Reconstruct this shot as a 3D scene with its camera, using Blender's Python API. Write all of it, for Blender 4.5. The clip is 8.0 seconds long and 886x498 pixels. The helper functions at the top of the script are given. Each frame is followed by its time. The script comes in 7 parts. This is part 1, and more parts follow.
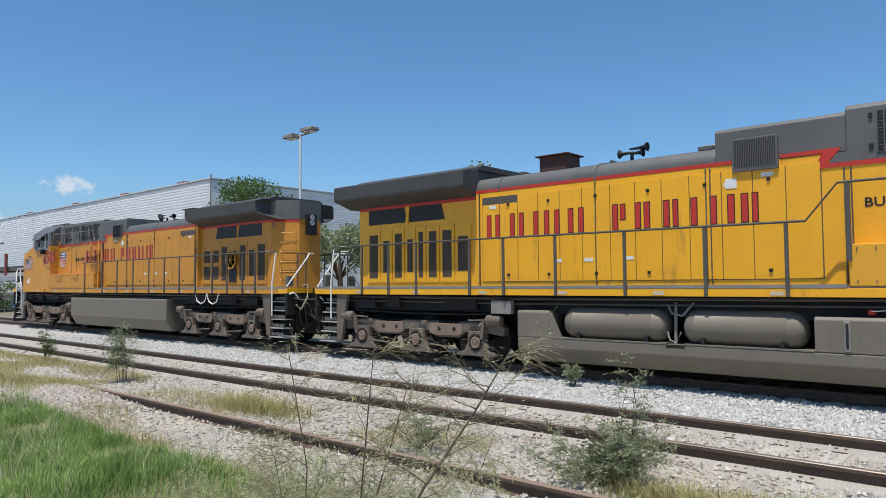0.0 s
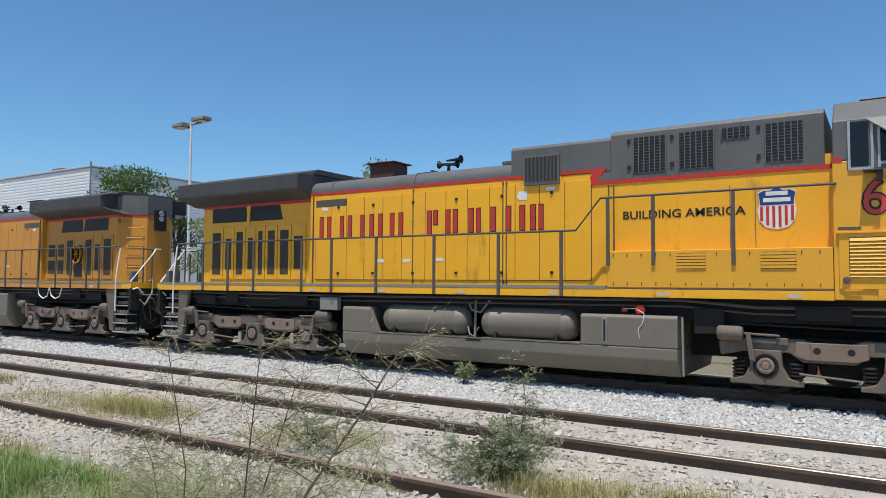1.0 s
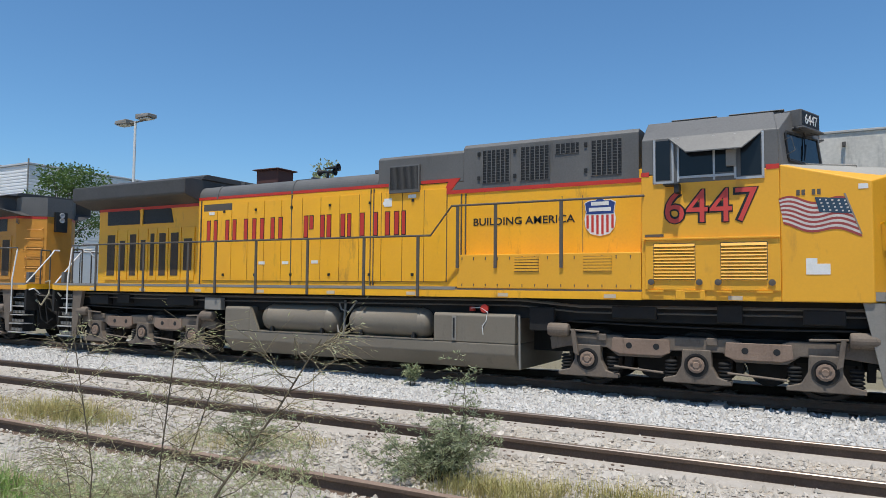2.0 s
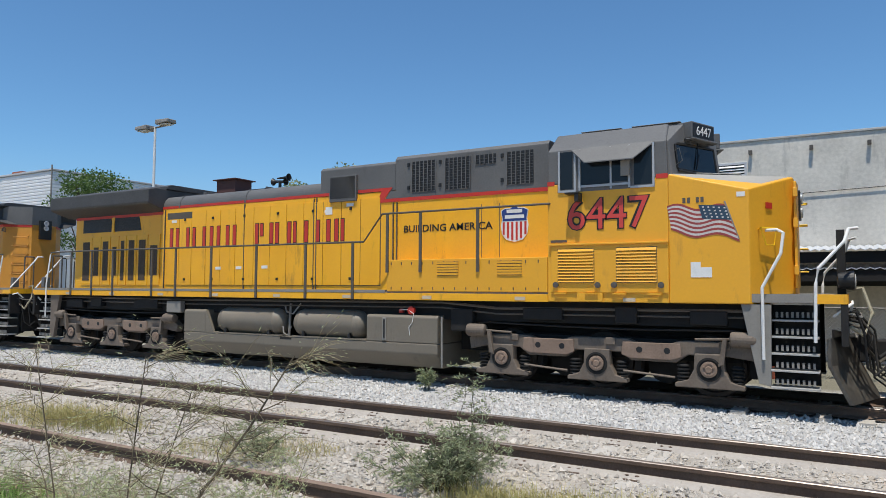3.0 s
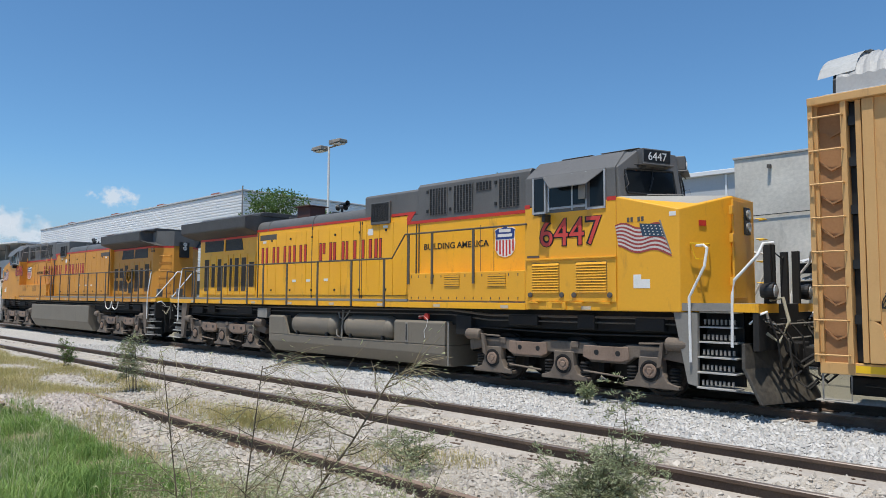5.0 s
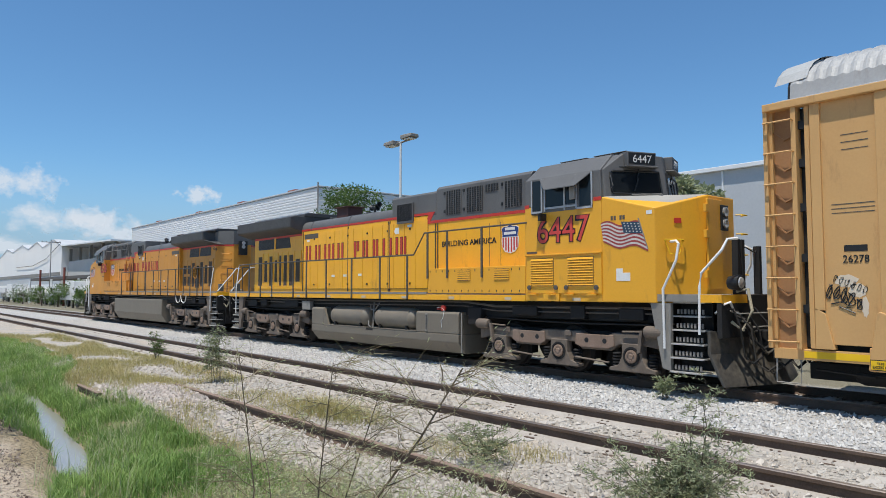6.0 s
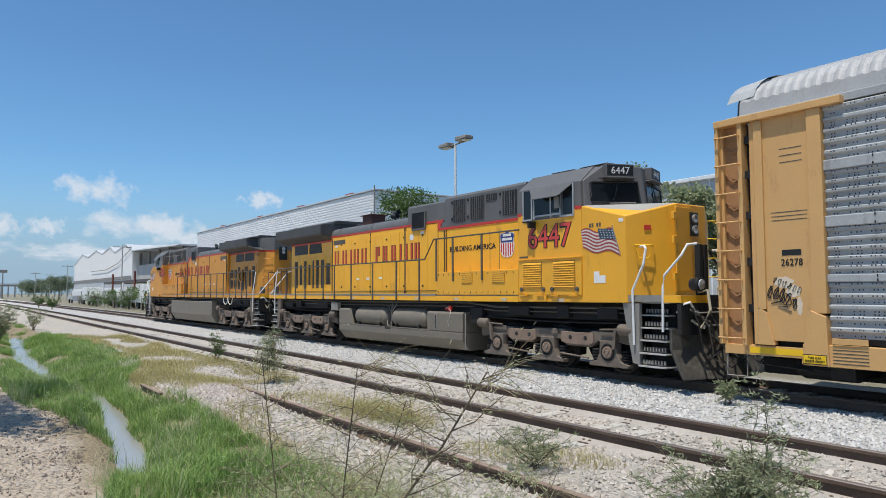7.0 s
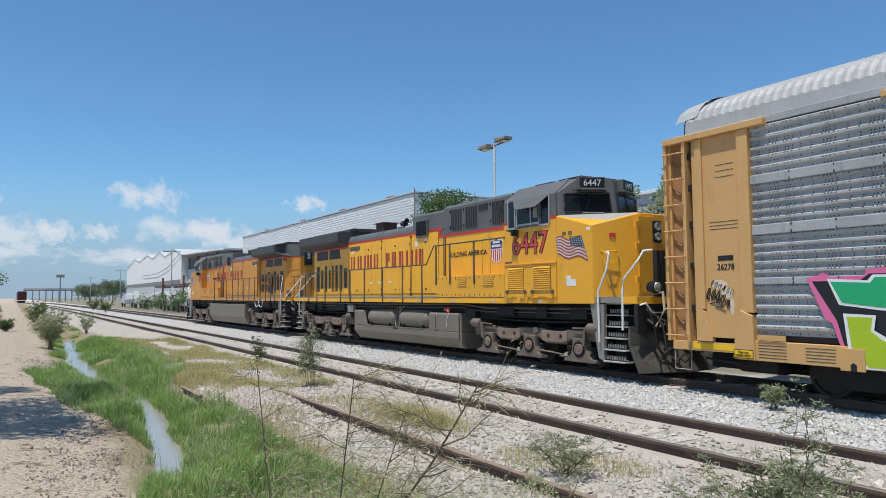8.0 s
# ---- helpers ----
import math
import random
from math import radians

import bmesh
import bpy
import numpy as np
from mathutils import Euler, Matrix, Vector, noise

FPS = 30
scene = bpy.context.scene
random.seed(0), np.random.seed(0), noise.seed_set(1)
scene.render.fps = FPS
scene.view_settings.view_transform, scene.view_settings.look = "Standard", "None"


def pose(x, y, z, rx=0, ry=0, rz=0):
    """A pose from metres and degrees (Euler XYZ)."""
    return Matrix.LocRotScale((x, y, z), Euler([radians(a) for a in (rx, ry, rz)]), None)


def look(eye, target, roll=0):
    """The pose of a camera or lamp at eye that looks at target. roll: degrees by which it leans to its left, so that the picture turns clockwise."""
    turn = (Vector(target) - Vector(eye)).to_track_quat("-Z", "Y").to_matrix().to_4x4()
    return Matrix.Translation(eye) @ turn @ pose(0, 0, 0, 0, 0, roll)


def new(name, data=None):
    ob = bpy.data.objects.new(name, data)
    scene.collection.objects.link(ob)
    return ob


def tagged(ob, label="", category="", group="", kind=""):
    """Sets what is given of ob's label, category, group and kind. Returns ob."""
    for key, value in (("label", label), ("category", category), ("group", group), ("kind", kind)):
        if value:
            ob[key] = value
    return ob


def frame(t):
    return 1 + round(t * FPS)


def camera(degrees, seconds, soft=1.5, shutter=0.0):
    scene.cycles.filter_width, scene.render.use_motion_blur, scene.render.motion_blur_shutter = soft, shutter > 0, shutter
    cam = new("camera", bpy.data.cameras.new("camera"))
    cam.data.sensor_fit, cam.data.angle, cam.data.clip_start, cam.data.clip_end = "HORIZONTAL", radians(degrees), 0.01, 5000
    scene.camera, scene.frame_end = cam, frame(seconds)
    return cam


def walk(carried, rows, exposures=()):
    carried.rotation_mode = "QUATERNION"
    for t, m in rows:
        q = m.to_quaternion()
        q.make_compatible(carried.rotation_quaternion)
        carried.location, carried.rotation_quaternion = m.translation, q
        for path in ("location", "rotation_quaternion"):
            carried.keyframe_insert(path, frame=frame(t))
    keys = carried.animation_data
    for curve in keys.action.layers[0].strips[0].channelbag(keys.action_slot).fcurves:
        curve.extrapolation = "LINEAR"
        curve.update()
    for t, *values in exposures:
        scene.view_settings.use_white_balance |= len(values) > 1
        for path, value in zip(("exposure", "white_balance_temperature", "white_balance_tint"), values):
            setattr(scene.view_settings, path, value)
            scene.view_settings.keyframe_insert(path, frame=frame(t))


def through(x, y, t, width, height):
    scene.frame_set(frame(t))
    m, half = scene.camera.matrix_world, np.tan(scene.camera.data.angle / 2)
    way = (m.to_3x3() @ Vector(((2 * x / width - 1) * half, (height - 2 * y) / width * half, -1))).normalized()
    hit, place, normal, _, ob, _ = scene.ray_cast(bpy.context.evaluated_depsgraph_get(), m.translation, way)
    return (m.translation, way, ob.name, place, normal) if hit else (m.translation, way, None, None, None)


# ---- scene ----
cam = camera(64.96, 8.0, soft=0.5)
EYE = 1.866
# seconds, x, y, z over the eye's first place, yaw, pitch, roll
ROWS = [
    (0.0, 0.000, 0.000, 0.000, 41.10, 2.93, 0.37),
    (0.5, -0.016, 0.016, -0.010, 36.77, 2.89, -0.24),
    (1.0, -0.014, 0.036, -0.015, 32.59, 2.83, -0.38),
    (1.5, 0.011, 0.067, -0.023, 29.71, 2.90, -0.46),
    (2.0, 0.075, 0.111, -0.044, 28.72, 3.11, -0.52),
    (3.5, 0.126, 0.388, 0.001, 32.73, 3.57, -0.19),
    (4.0, 0.159, 0.436, -0.013, 36.02, 3.94, -0.29),
    (4.5, 0.180, 0.523, -0.011, 39.87, 4.07, -0.43),
    (5.0, 0.181, 0.539, -0.002, 44.03, 4.02, -0.36),
    (6.5, 0.203, 0.596, 0.018, 52.40, 3.31, 0.12),
    (7.0, 0.172, 0.712, 0.006, 54.79, 3.56, 0.16),
    (7.5, 0.166, 0.820, 0.028, 56.93, 3.59, 0.33),
    (8.0, 0.194, 0.885, 0.028, 58.34, 3.72, 0.49),
]
walk(cam, [(t, pose(x, y, EYE + z, 90 + pitch, roll, yaw)) for t, x, y, z, yaw, pitch, roll in ROWS], exposures=[(0.0, 0.0, 6400, 9), (8.0, 0.0, 6400, 9)])

# ---- world and sun ----
TO_SUN = Vector((0.08, -0.29, 1.0)).normalized()
world = bpy.data.worlds.new("world")
scene.world = world
world.use_nodes = True
sky = world.node_tree.nodes.new("ShaderNodeTexSky")
sky.sky_type = "NISHITA"
sky.sun_disc = False
sky.sun_elevation = math.asin(TO_SUN.z)
sky.sun_rotation = math.atan2(TO_SUN.x, TO_SUN.y)
sky.altitude = 300.0
sky.dust_density = 0.4
sky.ozone_density = 3.0
background = world.node_tree.nodes["Background"]
background.inputs["Strength"].default_value = 0.122
clear = world.node_tree.nodes.new("ShaderNodeMix")
clear.data_type, clear.blend_type = "RGBA", "MULTIPLY"
clear.inputs["Factor"].default_value = 1.0
clear.inputs["B"].default_value = (0.69, 0.965, 1.11, 1)
world.node_tree.links.new(sky.outputs["Color"], clear.inputs["A"])
# pale summer haze, the same all round the horizon
where = world.node_tree.nodes.new("ShaderNodeTexCoord")
height = world.node_tree.nodes.new("ShaderNodeSeparateXYZ")
world.node_tree.links.new(where.outputs["Generated"], height.inputs[0])
low = world.node_tree.nodes.new("ShaderNodeMapRange")
low.interpolation_type = "SMOOTHERSTEP"
low.inputs["From Min"].default_value, low.inputs["From Max"].default_value = -0.02, 0.20
low.inputs["To Min"].default_value, low.inputs["To Max"].default_value = 0.92, 0.0
world.node_tree.links.new(height.outputs["Z"], low.inputs["Value"])
haze = world.node_tree.nodes.new("ShaderNodeMix")
haze.data_type = "RGBA"
haze.inputs["B"].default_value = (2.6, 3.55, 4.7, 1)
world.node_tree.links.new(low.outputs[0], haze.inputs["Factor"])
world.node_tree.links.new(clear.outputs["Result"], haze.inputs["A"])
world.node_tree.links.new(haze.outputs["Result"], background.inputs["Color"])
sun = new("sun", bpy.data.lights.new("sun", "SUN"))
sun.data.energy = 4.75
sun.data.angle = radians(0.53)
sun.data.color = (1.0, 0.95, 0.865)
sun.matrix_world = look(TO_SUN * 60, (0, 0, 0))


# ---- materials ----
def mat(name, colour, rough=0.6, metal=0.0, second=None, amount=0.35, scale=3.0, fine=60.0, bump=0.1, dirt=None, dirt_amount=0.0, stretch=(1, 1, 1), spec=0.5, dirt_edge=0.58):
    """A surface of two tones at a large and a fine scale, with relief and, where given, stains."""
    m = bpy.data.materials.new(name)
    m.use_nodes = True
    t = m.node_tree
    n, ln = t.nodes, t.links
    b = n["Principled BSDF"]
    b.inputs["Metallic"].default_value = metal
    b.inputs["Specular IOR Level"].default_value = spec
    co = n.new("ShaderNodeTexCoord")
    mp = n.new("ShaderNodeMapping")
    mp.inputs["Scale"].default_value = stretch
    ln.new(co.outputs["Object"], mp.inputs["Vector"])
    big, small = n.new("ShaderNodeTexNoise"), n.new("ShaderNodeTexNoise")
    for node, sc in ((big, scale), (small, fine)):
        node.inputs["Scale"].default_value = sc
        node.inputs["Detail"].default_value = 5
        ln.new(mp.outputs["Vector"], node.inputs["Vector"])
    add = n.new("ShaderNodeMath")
    add.operation = "MULTIPLY_ADD"
    add.inputs[1].default_value = 0.6
    ln.new(big.outputs["Fac"], add.inputs[0])
    half = n.new("ShaderNodeMath")
    half.operation = "MULTIPLY"
    half.inputs[1].default_value = 0.4
    ln.new(small.outputs["Fac"], half.inputs[0])
    ln.new(half.outputs[0], add.inputs[2])
    ramp = n.new("ShaderNodeMapRange")
    ramp.inputs["From Min"].default_value = 0.3
    ramp.inputs["From Max"].default_value = 0.7
    ramp.inputs["To Max"].default_value = amount
    ln.new(add.outputs[0], ramp.inputs["Value"])
    mix = n.new("ShaderNodeMix")
    mix.data_type = "RGBA"
    mix.inputs["A"].default_value = (*colour, 1)
    mix.inputs["B"].default_value = (*(second or [c * 0.55 for c in colour]), 1)
    ln.new(ramp.outputs[0], mix.inputs["Factor"])
    out = mix.outputs["Result"]
    if dirt:
        dn = n.new("ShaderNodeTexNoise")
        dn.inputs["Scale"].default_value = scale * 2.3
        dn.inputs["Detail"].default_value = 8
        dn.inputs["Roughness"].default_value = 0.7
        dm = n.new("ShaderNodeMapping")
        dm.inputs["Scale"].default_value = (1, 1, 0.25)
        ln.new(co.outputs["Object"], dm.inputs["Vector"])
        ln.new(dm.outputs["Vector"], dn.inputs["Vector"])
        dr = n.new("ShaderNodeMapRange")
        dr.inputs["From Min"].default_value = dirt_edge
        dr.inputs["From Max"].default_value = dirt_edge + 0.16
        dr.inputs["To Max"].default_value = dirt_amount
        ln.new(dn.outputs["Fac"], dr.inputs["Value"])
        mx = n.new("ShaderNodeMix")
        mx.data_type = "RGBA"
        mx.inputs["B"].default_value = (*dirt, 1)
        ln.new(dr.outputs[0], mx.inputs["Factor"])
        ln.new(out, mx.inputs["A"])
        out = mx.outputs["Result"]
    ln.new(out, b.inputs["Base Color"])
    rr = n.new("ShaderNodeMapRange")
    rr.inputs["To Min"].default_value = max(rough - 0.1, 0.03)
    rr.inputs["To Max"].default_value = min(rough + 0.12, 1)
    ln.new(small.outputs["Fac"], rr.inputs["Value"])
    ln.new(rr.outputs[0], b.inputs["Roughness"])
    if bump:
        bp = n.new("ShaderNodeBump")
        bp.inputs["Strength"].default_value = bump
        bp.inputs["Distance"].default_value = 0.02
        ln.new(small.outputs["Fac"], bp.inputs["Height"])
        ln.new(bp.outputs["Normal"], b.inputs["Normal"])
    return m


YELLOW = mat("yellow_paint", (0.93, 0.465, 0.012), 0.38, second=(0.80, 0.37, 0.02), amount=0.85, scale=1.3, fine=25, bump=0.05, dirt=(0.24, 0.11, 0.035), dirt_amount=0.65)
AMBER = mat("amber_yellow_paint", (0.83, 0.405, 0.022), 0.42, second=(0.70, 0.335, 0.028), amount=0.7, scale=0.9, fine=22, bump=0.03, dirt=(0.30, 0.14, 0.045), dirt_amount=0.5)
ORANGE = mat("faded_yellow_paint", (0.66, 0.29, 0.03), 0.5, second=(0.46, 0.20, 0.035), amount=0.6, scale=1.0, fine=25, bump=0.02, dirt=(0.30, 0.16, 0.05), dirt_amount=0.45)
ARMOUR = mat("grey_paint", (0.14, 0.136, 0.13), 0.5, second=(0.07, 0.068, 0.066), amount=0.6, scale=1.4, fine=30, bump=0.03, dirt=(0.045, 0.04, 0.038), dirt_amount=0.5)
DARKROOF = mat("sooty_roof_paint", (0.075, 0.072, 0.07), 0.6, second=(0.025, 0.024, 0.024), amount=0.7, scale=1.2, fine=30, bump=0.04)
RED = mat("red_paint", (0.55, 0.035, 0.02), 0.45, amount=0.3, scale=2, fine=40, bump=0.02)
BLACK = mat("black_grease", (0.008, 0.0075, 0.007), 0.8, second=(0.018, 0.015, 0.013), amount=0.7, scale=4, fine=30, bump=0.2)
BLACKINK = mat("black_paint", (0.012, 0.012, 0.012), 0.5, amount=0.2, bump=0.0)
TRUCK = mat("dusty_truck_steel", (0.185, 0.145, 0.11), 0.75, second=(0.09, 0.068, 0.052), amount=0.7, scale=3, fine=35, bump=0.15, dirt=(0.05, 0.04, 0.034), dirt_amount=0.8)
FRAMEPLATE = mat("rust_tan_cast_steel", (0.29, 0.205, 0.15), 0.8, second=(0.16, 0.105, 0.075), amount=0.8, scale=3, fine=30, bump=0.15, dirt=(0.06, 0.045, 0.035), dirt_amount=0.6)
TANK = mat("taupe_tank_paint", (0.20, 0.17, 0.128), 0.55, second=(0.155, 0.13, 0.098), amount=0.7, scale=1.5, fine=30, bump=0.05, dirt=(0.09, 0.075, 0.06), dirt_amount=0.6)
STEEL = mat("dark_wheel_steel", (0.045, 0.036, 0.03), 0.7, 0.2, amount=0.5, scale=5, fine=50)
WHITE = mat("white_paint", (0.80, 0.79, 0.76), 0.5, second=(0.55, 0.53, 0.49), amount=0.5, scale=6, fine=40, bump=0.02)
POST = mat("brown_grey_post_paint", (0.10, 0.085, 0.07), 0.6, amount=0.5, scale=5, fine=40, bump=0.05)
SILL = mat("grey_walkway_edge", (0.27, 0.25, 0.22), 0.6, amount=0.5, scale=3, fine=40, bump=0.05)
NOSEGREY = mat("pale_grey_nose_paint", (0.36, 0.34, 0.30), 0.6, second=(0.25, 0.235, 0.21), amount=0.6, scale=2, fine=30, bump=0.04)
MESH = mat("brown_black_screen", (0.11, 0.075, 0.05), 0.8, second=(0.035, 0.026, 0.02), amount=0.8, scale=8, fine=120, bump=0.6, stretch=(1, 1, 0.2))
DARKMESH = mat("dark_grille", (0.018, 0.018, 0.02), 0.5, amount=0.6, scale=8, fine=90, bump=0.4)
BLUE = mat("blue_paint", (0.02, 0.05, 0.22), 0.45, amount=0.3, bump=0.0)
GLASS = mat("dark_cab_glass", (0.012, 0.015, 0.018), 0.06, second=(0.02, 0.024, 0.028), amount=0.4, scale=2, fine=5, bump=0.0, spec=0.3)
GALV = mat("galvanised_steel", (0.45, 0.455, 0.45), 0.58, 0.1, second=(0.28, 0.285, 0.28), amount=0.9, scale=1.6, fine=25, bump=0.08, dirt=(0.14, 0.12, 0.10), dirt_amount=0.7)
GALVROOF = mat("galvanised_roof_sheet", (0.40, 0.40, 0.395), 0.6, 0.1, second=(0.27, 0.265, 0.255), amount=0.6, scale=2.0, fine=25, bump=0.05, dirt=(0.2, 0.17, 0.14), dirt_amount=0.4)
TAN = mat("tan_freight_paint", (0.63, 0.37, 0.14), 0.55, second=(0.54, 0.30, 0.11), amount=0.6, scale=1.2, fine=30, bump=0.04, dirt=(0.26, 0.14, 0.06), dirt_amount=0.5)
# tan darkened to brown: shade of the ladder recess put into the colour
SHADEDTAN = mat("shaded_tan_paint", (0.42, 0.215, 0.085), 0.7, second=(0.30, 0.145, 0.06), amount=0.8, scale=2, fine=25, bump=0.08)
NUMRED = mat("faded_number_red", (0.60, 0.06, 0.045), 0.45, second=(0.5, 0.05, 0.04), amount=0.5, scale=2, fine=40, bump=0.02)
FLAGRED = mat("weathered_flag_red", (0.36, 0.06, 0.05), 0.5, second=(0.22, 0.04, 0.04), amount=0.7, scale=5, fine=40, bump=0.0)
FLAGWHITE = mat("weathered_flag_white", (0.66, 0.60, 0.54), 0.5, second=(0.42, 0.38, 0.36), amount=0.7, scale=5, fine=40, bump=0.0)
FLAGBLUE = mat("weathered_flag_blue", (0.025, 0.06, 0.10), 0.5, amount=0.4, scale=5, fine=40, bump=0.0)
TREAD = mat("worn_bright_step_edge", (0.52, 0.50, 0.47), 0.5, 0.2, second=(0.30, 0.28, 0.25), amount=0.7, scale=5, fine=40, bump=0.05)
BRIGHT = mat("bright_yellow_sill_paint", (0.85, 0.52, 0.01), 0.45, amount=0.2, bump=0.02)
RAILSIDE = mat("rusty_rail_side", (0.15, 0.10, 0.07), 0.88, second=(0.06, 0.038, 0.027), amount=0.8, scale=3, fine=50, bump=0.2)
RAILHEAD = mat("rail_head_worn_steel", (0.30, 0.26, 0.23), 0.42, 0.6, second=(0.16, 0.11, 0.085), amount=0.7, scale=2, fine=40, bump=0.05, stretch=(0.2, 1, 1))
RAILRUST = mat("rusty_rail_head", (0.30, 0.215, 0.16), 0.8, 0.1, second=(0.15, 0.095, 0.07), amount=0.7, scale=2, fine=40, bump=0.1)
TIE = mat("dusty_tie", (0.48, 0.44, 0.39), 0.9, second=(0.36, 0.33, 0.29), amount=0.8, scale=3, fine=40, bump=0.3)
PLASTER = mat("weathered_grey_plaster", (0.76, 0.71, 0.62), 0.9, second=(0.48, 0.45, 0.395), amount=1.0, scale=0.8, fine=9, bump=0.3, dirt=(0.25, 0.24, 0.215), dirt_amount=0.6)
CLAD = mat("white_metal_cladding", (0.80, 0.80, 0.79), 0.5, second=(0.68, 0.68, 0.67), amount=0.6, scale=0.3, fine=6, bump=0.02)
CLADGREY = mat("pale_grey_cladding", (0.52, 0.53, 0.54), 0.6, amount=0.3, scale=0.3, fine=6, bump=0.02)
CONCRETE = mat("pale_concrete", (0.50, 0.48, 0.44), 0.9, amount=0.4, scale=0.4, fine=10, bump=0.1)
BARK = mat("grey_brown_bark", (0.12, 0.085, 0.06), 0.9, amount=0.5, scale=8, fine=60, bump=0.5)
TWIG = mat("dry_brown_twig", (0.11, 0.088, 0.055), 0.9, amount=0.5, scale=8, fine=60, bump=0.2)


def leaf_mat(name, a, b, through=0.35):
    """Thin leaves: two greens, some light passing through."""
    m = bpy.data.materials.new(name)
    m.use_nodes = True
    n, ln = m.node_tree.nodes, m.node_tree.links
    bs = n["Principled BSDF"]
    bs.inputs["Roughness"].default_value = 0.6
    bs.inputs["Specular IOR Level"].default_value = 0.3
    g = n.new("ShaderNodeNewGeometry")
    co, no = n.new("ShaderNodeTexCoord"), n.new("ShaderNodeTexNoise")
    no.inputs["Scale"].default_value = 1.4
    no.inputs["Detail"].default_value = 4
    ln.new(co.outputs["Object"], no.inputs["Vector"])
    av = n.new("ShaderNodeMath")
    av.operation = "MULTIPLY_ADD"
    av.inputs[1].default_value = 0.55
    ln.new(g.outputs["Random Per Island"], av.inputs[0])
    sp = n.new("ShaderNodeMapRange")
    sp.inputs["From Min"].default_value, sp.inputs["From Max"].default_value, sp.inputs["To Max"].default_value = 0.35, 0.65, 0.45
    ln.new(no.outputs["Fac"], sp.inputs["Value"])
    ln.new(sp.outputs[0], av.inputs[2])
    mx = n.new("ShaderNodeMix")
    mx.data_type = "RGBA"
    mx.inputs["A"].default_value, mx.inputs["B"].default_value = (*a, 1), (*b, 1)
    ln.new(av.outputs[0], mx.inputs["Factor"])
    ln.new(mx.outputs["Result"], bs.inputs["Base Color"])
    tr, ms = n.new("ShaderNodeBsdfTranslucent"), n.new("ShaderNodeMixShader")
    ln.new(mx.outputs["Result"], tr.inputs["Color"])
    ms.inputs[0].default_value = through
    ln.new(bs.outputs[0], ms.inputs[1])
    ln.new(tr.outputs[0], ms.inputs[2])
    ln.new(ms.outputs[0], n["Material Output"].inputs["Surface"])
    return m


LEAF = leaf_mat("feathery_grey_green_leaf", (0.20, 0.24, 0.11), (0.40, 0.42, 0.26))
LEAFDARK = leaf_mat("green_tree_leaf", (0.06, 0.115, 0.03), (0.15, 0.22, 0.06))
GRASS = leaf_mat("lush_green_grass", (0.085, 0.185, 0.034), (0.33, 0.45, 0.13))
# LEAF at half brightness: the shrub's inner shade put into the leaf colour
SHRUBSHADE = leaf_mat("shaded_grey_green_leaf", (0.10, 0.13, 0.06), (0.22, 0.25, 0.14))
FORELEAF = leaf_mat("pale_weed_leaf", (0.30, 0.34, 0.15), (0.52, 0.53, 0.32))
WEEDSTEM = mat("pale_dry_stem", (0.27, 0.225, 0.13), 0.9, amount=0.5, scale=8, fine=60, bump=0.2)
# distance haze over the far trees is mixed into this paler leaf colour
FARLEAF = leaf_mat("hazy_far_leaf", (0.15, 0.19, 0.12), (0.24, 0.28, 0.18))
DUST = mat("pale_tan_dust", (0.43, 0.385, 0.335), 0.95, second=(0.27, 0.235, 0.20), amount=0.8, scale=2.5, fine=30, bump=0.3)
PAD = mat("faded_reflector", (0.62, 0.50, 0.36), 0.6, amount=0.4)
DRYGRASS = leaf_mat("straw_dry_grass", (0.50, 0.40, 0.19), (0.30, 0.30, 0.10), 0.25)


